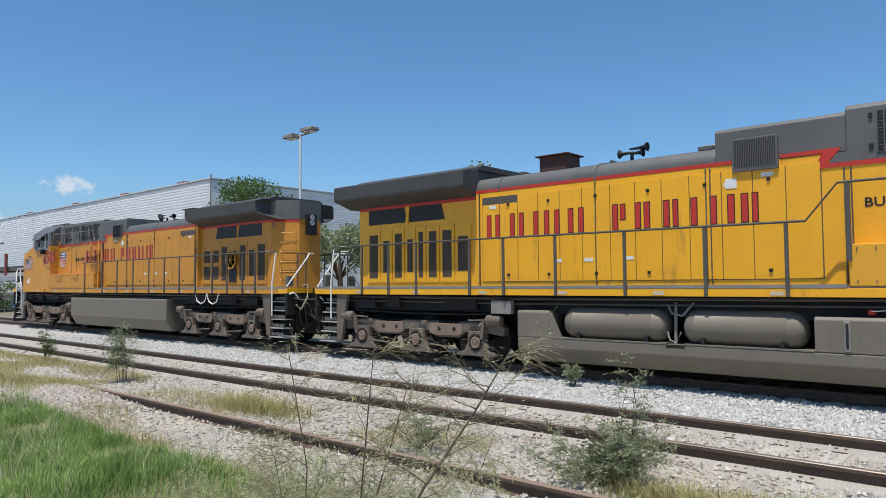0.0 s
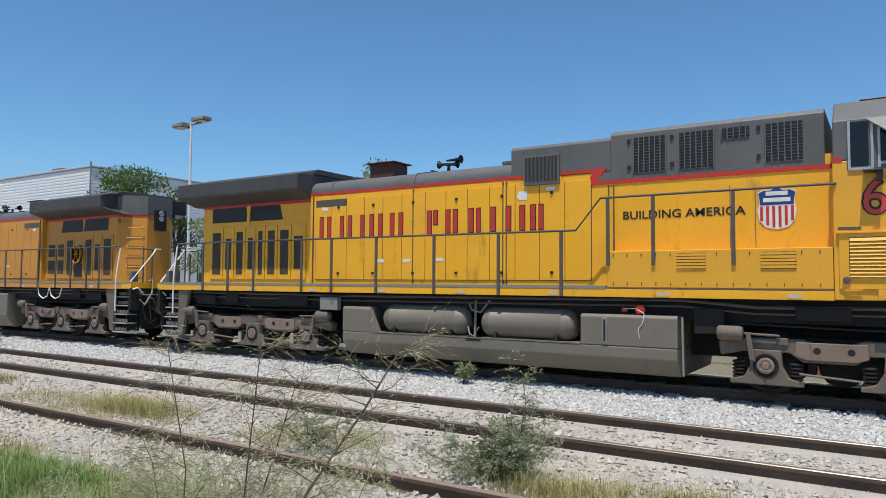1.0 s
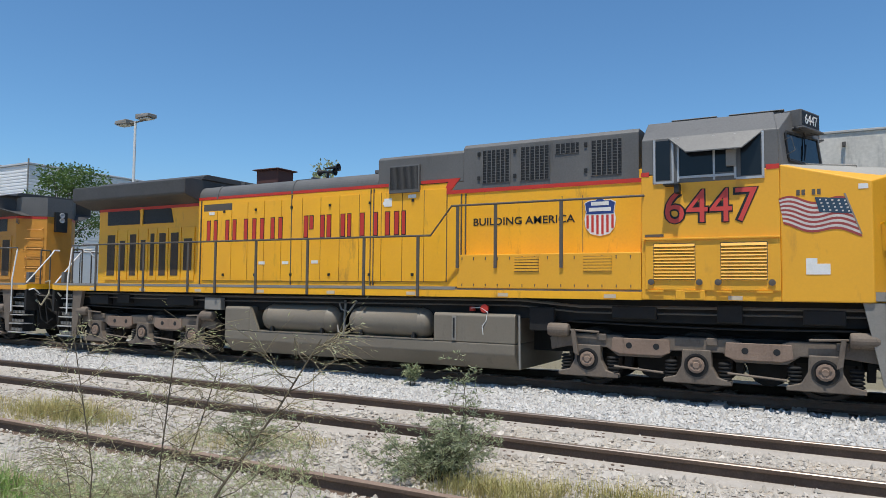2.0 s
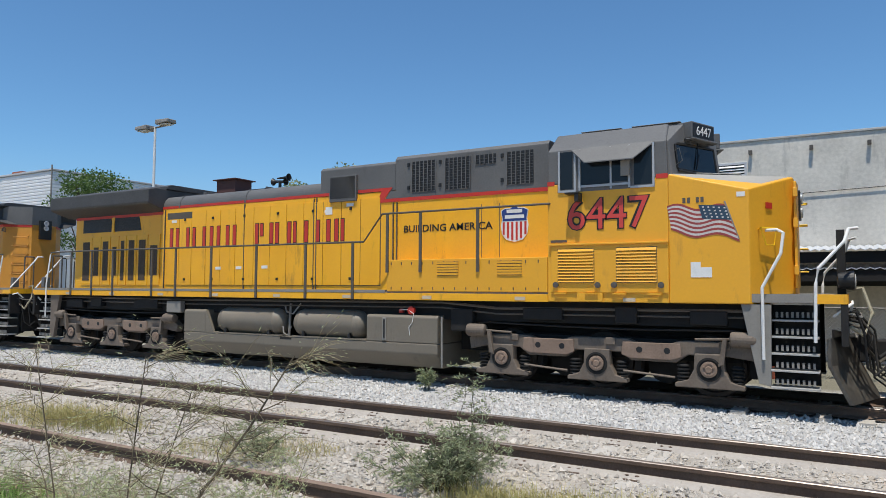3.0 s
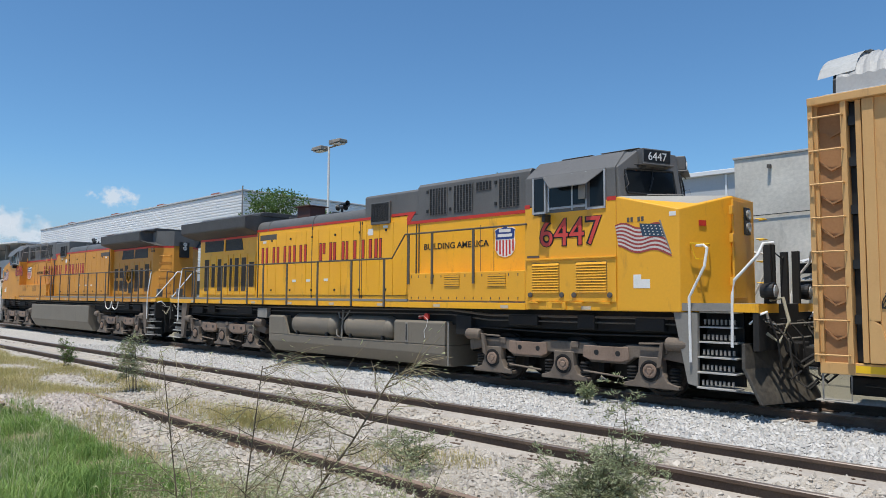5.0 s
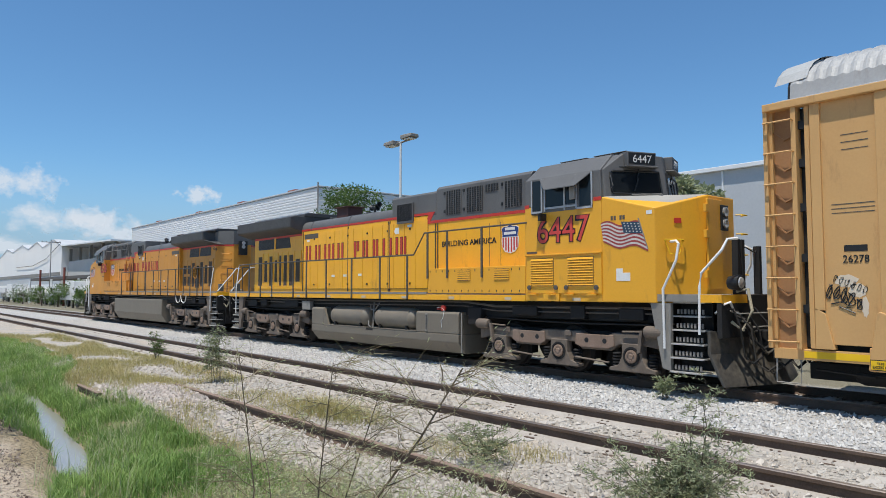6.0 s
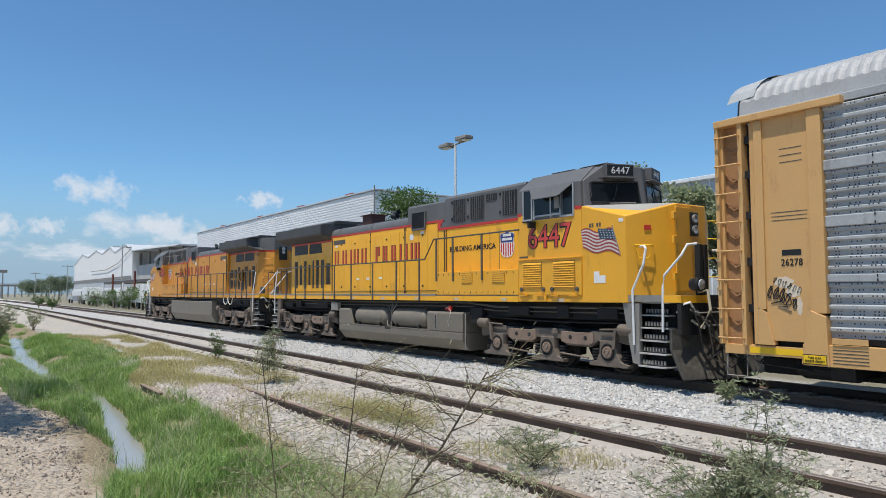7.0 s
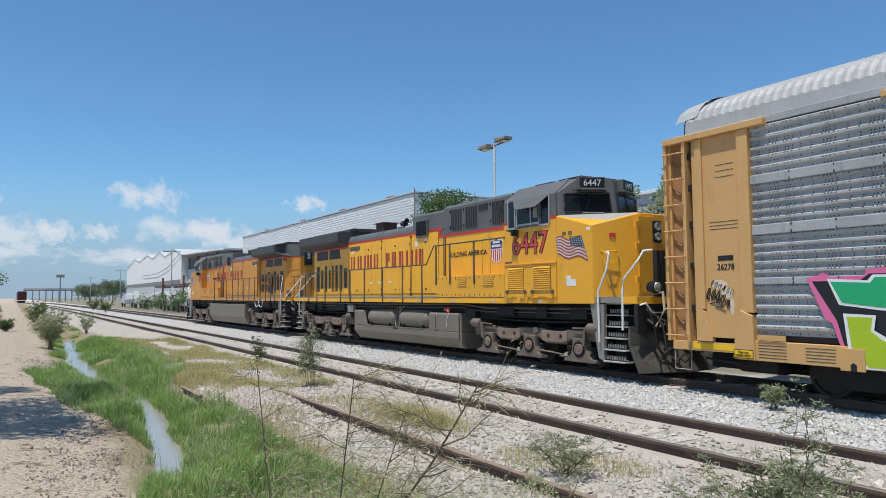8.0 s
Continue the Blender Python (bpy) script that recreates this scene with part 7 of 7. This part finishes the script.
random.seed(11)
np.random.seed(11)
feathery_shrub("mesquite_shrub", "feathery grey-green young mesquite shrub spreading low in gravel", -3.25, 6.0, 0.62, 1.75, 34, 12, dense=14, thick=0.0045, least=0.3, droop=0.6)
# inner stems with darker leaves stand for the shade within the shrub
feathery_shrub("mesquite_shrub", "dense heart of the young mesquite shrub in shade-darkened leaves", -3.2, 6.02, 0.5, 0.55, 12, 16, leaf=SHRUBSHADE, dense=16, thick=0.006, least=0.4)
feathery_shrub("mesquite_shrub", "slender upright mesquite shoot with a tufted tip", -3.1, 6.1, 1.14, 0.4, 4, 18, dense=15, thick=0.005, least=0.65)
feathery_shrub("mesquite_shrub", "small feathery green shrub in the gravel", -5.53, 5.9, 0.5, 0.95, 13, 11, dense=12, least=0.3)
feathery_shrub("mesquite_shrub", "tall thin feathery weed beside the siding", -14.0, 6.33, 1.5, 0.42, 6, 26, dense=12, leaf_len=0.07, droop=1.1, least=0.6)
feathery_shrub("weed_bush", "small dark reddish weed bush beside the track", -19.4, 6.8, 0.8, 0.5, 14, 9, leaf=LEAFDARK)
feathery_shrub("weed_bush", "upright grey-green bush at the ditch", -31.7, 2.2, 1.75, 1.7, 34, 12, leaf=LEAF, leaf_len=0.09)
feathery_shrub("weed_bush", "sparse dry bush beside the ditch", -42.0, 4.3, 1.2, 1.7, 18, 7, leaf_len=0.09)
for bx, by, bh, ln, st in ((-2.0, 2.1, 1.34, (0.06, 0.0), 4), (-2.5, 1.9, 1.28, (0.05, 0.05), 4), (-2.7, 2.5, 1.2, (0.0, 0.05), 5), (-2.0, 2.7, 1.2, (0.05, 0.0), 4), (-3.2, 2.6, 1.1, (0.0, 0.0), 5), (-3.9, 3.0, 0.9, (0.0, 0.0), 6), (-4.4, 2.5, 0.8, (0.0, 0.0), 6)):
    feathery_shrub("foreground_weed", "tall sparse weed with thin branching twigs before the camera", bx, by, bh, 1.2, st + 5, 40, leaf=FORELEAF, twig=WEEDSTEM, lean=ln, dense=24, leaf_len=0.024, droop=1.0, least=0.4, thick=0.003)


def wiry_weed(label, line, thick, twigs, reach):
    """A bare woody stem along a line of points, with side twigs that fork again."""
    p = thing("dry_weed", label, "shrub", "wild shrubs")
    wood, threads = Shape(), Shape()
    pts = [Vector(q) for q in line]
    wood.tube(pts, thick, 6, 0.35)
    cs, ws = [], []
    for k in range(twigs):
        t = (0.22 + 0.78 * (k + random.random()) / twigs) * (len(pts) - 1)
        i = min(int(t), len(pts) - 2)
        o, way = pts[i].lerp(pts[i + 1], t - i), (pts[i + 1] - pts[i]).normalized()
        b = random.uniform(0, 2 * math.pi)
        out = (way * 0.45 + Vector((math.cos(b), math.sin(b), random.uniform(-0.35, 0.35)))).normalized()
        ln = reach * random.uniform(0.35, 1.0) * (1.2 - 0.75 * t / (len(pts) - 1))
        bent = [o + out * ln * u + Vector((0, 0, 0.25 * ln * u * u)) + Vector((random.gauss(0, 0.008), random.gauss(0, 0.008), 0)) * (1 if u else 0) for u in (0, 0.35, 0.7, 1.0)]
        wood.tube(bent, thick * 0.32, 4, 0.4)
        for q in range(9):
            u = random.uniform(0.2, 1.0)
            a = bent[0].lerp(bent[3], u)
            d = (out + Vector((random.gauss(0, 0.8), random.gauss(0, 0.8), random.gauss(-0.1, 0.5)))).normalized() * random.uniform(0.06, 0.2)
            threads.tube([a, a + d * 0.6 - Vector((0, 0, 0.008)), a + d - Vector((0, 0, 0.03))], 0.0011, 3, 0.5)
            for r in range(4):
                cs.append(tuple(a + d * random.uniform(0.2, 1.0)))
                ws.append((d.x + random.gauss(0, 0.06), d.y + random.gauss(0, 0.06), d.z - 0.03))
    part("stem", wood, TWIG, p, "bare brown woody stem")
    tagged(part("twig", threads, WEEDSTEM, p, "thread-thin dry twigs"), kind="stuff")
    lv = new("foliage", leaves_mesh("foliage", cs, ws, 0.02, 0.0014, FORELEAF))
    lv.parent = p
    tagged(lv, kind="stuff")


wiry_weed("leaning bare woody weed stem before the camera", [(-2.0, 1.35, -0.1), (-1.85, 1.5, 0.6), (-1.62, 1.75, 1.18), (-1.52, 1.9, 1.42), (-1.43, 2.0, 1.64)], 0.007, 26, 0.32)
wiry_weed("upright bare weed stem before the camera", [(-2.05, 1.75, -0.1), (-2.03, 1.8, 0.7), (-2.0, 1.83, 1.22), (-2.0, 1.88, 1.62)], 0.005, 24, 0.28)
wiry_weed("thin bare weed stem leaning over the grass", [(-2.2, 1.7, -0.1), (-2.1, 1.85, 0.7), (-2.02, 1.96, 1.15), (-2.0, 2.08, 1.48)], 0.005, 24, 0.28)
wiry_weed("thin bare weed stem before the camera", [(-2.1, 1.5, -0.1), (-2.06, 1.58, 0.7), (-2.08, 1.62, 1.2), (-2.18, 1.6, 1.66)], 0.0045, 22, 0.26)
wiry_weed("low bare weed stem leaning over the grass", [(-2.5, 2.0, -0.1), (-2.75, 2.05, 0.6), (-2.95, 2.1, 1.0), (-3.1, 2.12, 1.15)], 0.0045, 12, 0.25)
wiry_weed("short bare weed stem beside the rusty rail", [(-2.9, 3.3, -0.1), (-2.75, 3.35, 0.5), (-2.6, 3.45, 0.95)], 0.004, 12, 0.25)
feathery_shrub("trackside_weed", "small leafy weed growing beside the rail", -7.3, 12.35, 0.42, 0.35, 8, 7, leaf=LEAF, leaf_len=0.09)


def tree(name, label, x, y, height, radius, leaf=LEAFDARK, n=5200, leaf_len=0.16, low=0.5):
    p = thing(name, label, "tree", "trees")
    wood = Shape()
    top = Vector((x, y, height))
    wood.tube([(x, y, -0.2), (x + 0.1, y, height * 0.3), (x - 0.05, y + 0.1, height * 0.55)], 0.06 + height * 0.018, 8, 0.6)
    clumps = []
    for i in range(15):
        a = random.uniform(0, 2 * math.pi)
        rr = radius * random.uniform(0.25, 1.0)
        c = Vector((x + rr * math.cos(a), y + rr * math.sin(a), height * random.uniform(low, 0.95)))
        clumps.append((c, radius * random.uniform(0.22, 0.42)))
        wood.tube([(x, y, height * 0.4), ((x + c.x) / 2, (y + c.y) / 2, height * 0.35 + c.z * 0.35), tuple(c)], 0.05, 5, 0.3)
    part("trunk", wood, BARK, p, "forked grey-brown trunk and limbs")
    cs, ws = [], []
    for c, r in clumps:
        k = n // len(clumps)
        q = np.random.normal(size=(k, 3))
        q = q / np.linalg.norm(q, axis=1, keepdims=True) * (np.random.uniform(0.2, 1, (k, 1)) ** 0.6) * np.array([r * 1.2, r * 1.2, r * 0.8])
        cs += (q + np.array(c)).tolist()
        ws += (q + np.random.normal(size=(k, 3)) * r * 0.6 + np.array([0, 0, -0.1])).tolist()
    lv = new("crown", leaves_mesh("crown", cs, ws, leaf_len, leaf_len * 0.28, leaf))
    lv.parent = p
    tagged(lv, kind="stuff")


tree("tree", "bushy green tree beside the white warehouse", -36.0, 23.0, 8.2, 2.2)
tree("tree", "small green tree beside the warehouse", -32.5, 24.0, 7.4, 1.2, n=2200)
tree("tree", "green tree beyond the train near the plastered building", -13.2, 21.6, 5.8, 2.1, leaf=LEAF, n=8000, leaf_len=0.2, low=0.4)
tree("tree", "feathery tree standing behind the track", -23.5, 20.0, 5.2, 1.9, leaf=LEAF)
tree("tree", "slender tree with light fronds behind the train", -18.2, 22.5, 7.2, 1.2, leaf=LEAF, n=2200)
tree("tree", "slender tree with light fronds behind the train", -21.6, 23.5, 7.2, 0.8, leaf=LEAF, n=1200)
tree("tree", "shady tree overhanging the dirt path", -11.9, -1.7, 9.6, 1.5, n=4200, low=0.84)
tree("tree", "shady tree overhanging the dirt path", -15.6, -1.9, 9.6, 1.9, n=4200, low=0.84)
tree("tree", "dark green tree at the dirt path far off", -72.0, -1.8, 5.4, 2.2, low=0.12)
tree("tree", "round green tree near the factory", -262.0, 30.0, 7.0, 4.5, leaf=FARLEAF, leaf_len=0.4)
tree("tree", "round green tree near the factory", -300.0, 26.0, 6.5, 6.0, leaf=FARLEAF, leaf_len=0.5)
tree("tree", "distant green tree beyond the yard", -340.0, 34.0, 6.5, 8.0, leaf=FARLEAF, leaf_len=0.5)
tree("tree", "low dark bush growing at the fence", -76.0, 19.6, 2.6, 1.6, n=2600)
tree("tree", "low dark bush growing at the fence", -90.0, 19.8, 2.8, 2.0, n=2600)
for bx, by, bh in ((-46.0, 0.6, 0.7), (-58.0, -0.4, 1.2), (-66.0, 2.4, 0.9), (-80.0, 3.0, 1.6), (-100.0, 11.2, 1.6), (-118.0, 11.3, 1.9), (-92.0, 3.8, 1.2)):
    feathery_shrub("weed_bush", "wild green weed bush beside the dirt path", bx, by, bh, bh * 1.3, 18, 10, leaf=LEAFDARK, leaf_len=0.10 + 0.05 * bh, dense=10, thick=0.008)
for bx, bh, br in ((-66.0, 2.4, 1.4), (-82.0, 2.2, 1.5), (-96.0, 2.5, 1.8), (-106.0, 2.2, 1.6), (-120.0, 2.6, 2.2)):
    tree("tree", "low dark bush growing at the fence", bx, 19.4, bh, br, n=2000, low=0.15)


def inside_grass(x, y):
    """How lush the green grass is at a place, 0 to 1."""
    if x > -2.0 or x < -44:
        return 0.0
    wob = 0.28 * noise.noise((x * 0.6, y * 0.6, 7)) + 0.15 * noise.noise((x * 2.5, y * 2.5, 2))
    mid = ditch_line(x)
    if -15.0 < x < -12.9 and 3.62 < y < 4.15:
        return 0.0
    if x > -14.3:
        upper = 4.0 + 0.18 * smooth_step(-8.0, -11.0, x) + 0.3 * wob
    else:
        upper = 3.75 + 1.5 * smooth_step(-14.3, -22.0, x) + wob
    lower = mid + (0.16 if x > -17 else 0.28) + wob * 0.3
    if x > -8.3:
        lower = mid - 0.2 - (x + 8.3) * 0.25
    if lower < y < upper:
        return 0.0 if noise.noise((x * 0.9, y * 1.3, 4)) < -0.42 else 1.0
    # the clump on the near bank, which closes over the water in the middle
    if -21.5 < x < -9.4:
        reach = 1.15 * smooth_step(-9.4, -16.0, x) + 0.12
        if -19.6 < x < -15.6 and mid - reach - 0.2 < y < upper:
            return 1.0
        if mid - 0.22 - reach + wob < y < mid - 0.17:
            return 0.85
    return 0.0


def grass(name, label, spots, height, material, width):
    v, f = [], []
    for x, y, s in spots:
        z = ground_height(x, y) - 0.02
        a = random.uniform(0, 2 * math.pi)
        h = height * s * random.uniform(0.5, 1.25)
        b = h * random.uniform(0.1, 1.1)
        ca, sa = math.cos(a), math.sin(a)
        wa = width * random.uniform(0.7, 1.3)
        k = len(v)
        v += [(x - sa * wa, y + ca * wa, z), (x + sa * wa, y - ca * wa, z), (x + ca * b * 0.3 + sa * wa * 0.8, y + sa * b * 0.3 - ca * wa * 0.8, z + h * 0.6), (x + ca * b * 0.3 - sa * wa * 0.8, y + sa * b * 0.3 + ca * wa * 0.8, z + h * 0.6), (x + ca * b, y + sa * b, z + h * (1.0 if b < h * 0.4 else 0.9))]
        f += [(k, k + 1, k + 2, k + 3), (k + 3, k + 2, k + 4)]
    me = bpy.data.meshes.new(name)
    me.from_pydata(v, [], f)
    me.materials.append(material)
    tagged(new(name, me), label, "grass", kind="stuff")


random.seed(21)
lush, dry, edge, tall = [], [], [], []
while len(lush) < 84000:
    x = -2.0 - 34.0 * random.random() ** 1.4
    y = random.uniform(1.0, 6.6)
    if random.random() < inside_grass(x, y) and random.random() < min(1.0, (-4.2 - x) / 3.5 + 0.2 * noise.noise((x, y, 8))):
        thin = 0.55 if x < -19 and y > 4.4 else 1.0
        lush.append((x, y, thin * (0.8 + 0.55 * noise.noise((x * 0.8, y * 0.8, 1)) + 0.45 * noise.noise((x * 3.1, y * 3.1, 6)))))
while len(dry) < 36000:
    x, y = -2.0 - 32 * random.random() ** 1.3, random.uniform(4.0, 7.1)
    n = noise.noise((x * 0.45, y * 0.9, 5)) + (0.34 if x < -14 else (0.05 if x < -8 else -0.12))
    if -14.5 < x < -10.5 and 4.35 < y < 5.1:
        n = noise.noise((x * 1.2, y * 1.6, 15)) + 0.1
    if n > 0.12 and not inside_grass(x, y) and random.random() < (1.0 if x < -13.8 else 0.6):
        dry.append((x, y, 0.5 + n))
while len(edge) < 15000:
    x = -8.0 - 44 * random.random() ** 1.2
    y = ditch_line(x) + random.choice((-0.55, -0.45, 0.35)) + random.gauss(0, 0.12)
    if noise.noise((x * 0.7, y * 0.7, 9)) > 0.05 and x < -14:
        edge.append((x, y, random.uniform(0.5, 1.0)))
while len(tall) < 5200:
    x, y = -2.2 - 24 * random.random() ** 1.7, random.uniform(1.4, 5.0)
    if (inside_grass(x, y) or (x > -8 and 1.9 < y < 4.4)) and noise.noise((x * 1.5, y * 1.5, 13)) > 0.1:
        tall.append((x, y, random.uniform(0.5, 1.15)))
grass("green_grass", "lush green grass growing along the wet ditch", lush, 0.25, GRASS, 0.0036)
grass("tall_grass", "taller pale weed stems standing in the green grass", tall, 0.46, FORELEAF, 0.0024)
grass("dry_grass", "straw-coloured dry grass tufts between the rails", dry, 0.17, DRYGRASS, 0.0028)
grass("ditch_weeds", "grey-green weeds along the ditch edge", edge, 0.24, GRASS, 0.004)
tuft = [(-2.55 + random.gauss(0, 0.28), 5.85 + random.gauss(0, 0.16), random.uniform(0.6, 1.2)) for i in range(1500)]
tuft += [(-1.5 + random.gauss(0, 0.3), 6.3 + random.gauss(0, 0.15), random.uniform(0.5, 0.9)) for i in range(900)]
tuft += [(-9.3 + random.gauss(0, 0.55), 6.2 + random.gauss(0, 0.2), random.uniform(0.7, 1.4)) for i in range(2600)]
grass("gravel_tufts", "yellow-green grass tufts sprouting from the gravel", tuft, 0.22, DRYGRASS, 0.0026)

# standing water in the ditch
wm = bpy.data.materials.new("murky_grey_water")
wm.use_nodes = True
wb = wm.node_tree.nodes["Principled BSDF"]
wb.inputs["Base Color"].default_value = (0.30, 0.285, 0.26, 1)
wb.inputs["Roughness"].default_value = 0.16
wn, wbump = wm.node_tree.nodes.new("ShaderNodeTexNoise"), wm.node_tree.nodes.new("ShaderNodeBump")
wn.inputs["Scale"].default_value = 7
wbump.inputs["Strength"].default_value = 0.08
wm.node_tree.links.new(wn.outputs["Fac"], wbump.inputs["Height"])
wm.node_tree.links.new(wbump.outputs["Normal"], wb.inputs["Normal"])
rows = []
for i in range(90):
    x = -41 + i * 0.37
    rows.append([(x, ditch_line(x) - 0.6, -0.262), (x, ditch_line(x) + 0.6, -0.262)])
water = Shape().loft(rows, closed=False)
tagged(new("ditch_water", water.mesh("ditch_water", wm)), "murky grey standing water in a shallow ditch", "water", kind="structure")


# ---- loose stones ----
def scatter_stones(name, label, spots, size, material):
    octa = np.array([(1, 0, 0), (-1, 0, 0), (0, 1, 0), (0, -1, 0), (0, 0, 1), (0, 0, -1), (0.6, 0.6, 0.5), (-0.6, -0.6, 0.5)], float)[:6]
    tri = [(0, 2, 4), (2, 1, 4), (1, 3, 4), (3, 0, 4), (2, 0, 5), (1, 2, 5), (3, 1, 5), (0, 3, 5)]
    v, f = [], []
    for x, y in spots:
        s = size * np.random.uniform(0.5, 1.4) * np.random.uniform(0.6, 1.2, 3)
        a = np.random.uniform(0, 6.28)
        ca, sa = np.cos(a), np.sin(a)
        p = (octa + np.random.uniform(-0.35, 0.35, (6, 3))) * s
        tilt = np.random.uniform(-0.5, 0.5)
        p = np.stack([p[:, 0] * ca - p[:, 1] * sa, p[:, 0] * sa + p[:, 1] * ca, p[:, 2] + tilt * p[:, 0]], 1)
        k = len(v)
        v += (p + np.array([x, y, ground_height(x, y) + s[2] * 0.25])).tolist()
        f += [(k + a, k + b, k + c) for a, b, c in tri]
    me = bpy.data.meshes.new(name)
    me.from_pydata(v, [], f)
    me.materials.append(material)
    tagged(new(name, me), label, "gravel", kind="stuff")


def stone_mat(name, a, b):
    m = bpy.data.materials.new(name)
    m.use_nodes = True
    n, ln = m.node_tree.nodes, m.node_tree.links
    bs = n["Principled BSDF"]
    bs.inputs["Roughness"].default_value = 0.92
    bs.inputs["Specular IOR Level"].default_value = 0.2
    g = n.new("ShaderNodeNewGeometry")
    mx = n.new("ShaderNodeMix")
    mx.data_type = "RGBA"
    mx.inputs["A"].default_value, mx.inputs["B"].default_value = (*a, 1), (*b, 1)
    ln.new(g.outputs["Random Per Island"], mx.inputs["Factor"])
    ln.new(mx.outputs["Result"], bs.inputs["Base Color"])
    return m


np.random.seed(31)
random.seed(31)
spots = [(-30 + 34 * random.random() ** 0.75, random.uniform(9.15, 13.2)) for i in range(24000)]
scatter_stones("ballast", "pale grey crushed stone ballast between the tracks", spots, 0.032, stone_mat("ballast_stone", (0.60, 0.575, 0.54), (0.41, 0.39, 0.365)))
spots = []
while len(spots) < 18000:
    x, y = -22 + 25 * random.random() ** 0.6, random.uniform(4.2, 9.3)
    if abs(y - NEAR) > 0.7 or random.random() < 0.6:
        spots.append((x, y))
scatter_stones("gravel", "tan and grey loose gravel around the siding", spots, 0.03, stone_mat("gravel_stone", (0.56, 0.505, 0.44), (0.36, 0.32, 0.27)))
spots = [(-12.7 + random.gauss(0, 1.1), 4.8 + random.gauss(0, 0.35)) for i in range(2000)]
scatter_stones("gravel_mound", "low mound of pinkish gravel at the rail end", spots, 0.032, stone_mat("mound_stone", (0.60, 0.52, 0.46), (0.38, 0.33, 0.29)))
spots = []
while len(spots) < 1000:
    x = -26 + 18 * random.random()
    spots.append((x, ditch_line(x) - 0.75 - abs(random.gauss(0, 0.4))))
np.random.seed(37)
litter_spots = []
while len(litter_spots) < 1700:
    x = -17 + 9.5 * random.random()
    y = ditch_line(x) - 0.55 - abs(random.gauss(0, 0.42))
    if noise.noise((x * 1.3, y * 2.2, 17)) > -0.1:
        litter_spots.append((x, y))
scatter_stones("debris", "dark leaf litter and clods lying on the dirt bank", litter_spots, 0.013, stone_mat("dark_debris", (0.08, 0.06, 0.05), (0.36, 0.295, 0.235)))
scatter_stones("rubble", "broken stones along the ditch edge", spots, 0.022, stone_mat("rubble_stone", (0.55, 0.48, 0.41), (0.22, 0.19, 0.16)))


# ---- what moves ----
def travelled(t):
    """Metres that the train has rolled since the start."""
    return 2.1 * t * (1 + 0.052 * (t - 8) / 8 + 0.0035 * (t - 8) * (t - 4) / 32)


def motions():
    beats = [0.25 * i for i in range(33)]
    for ob in TRAIN:
        home = ob.matrix_basis.copy()
        walk(ob, [(t, Matrix.Translation((-travelled(t), 0, 0)) @ home) for t in beats])
    for w, a, way, r in WHEELS:
        z = w.matrix_basis.translation.copy()
        walk(w, [(t, Matrix.Translation(z) @ pose(0, 0, 0, 0, -way * math.degrees(travelled(t) / r), 0)) for t in beats])


motions()
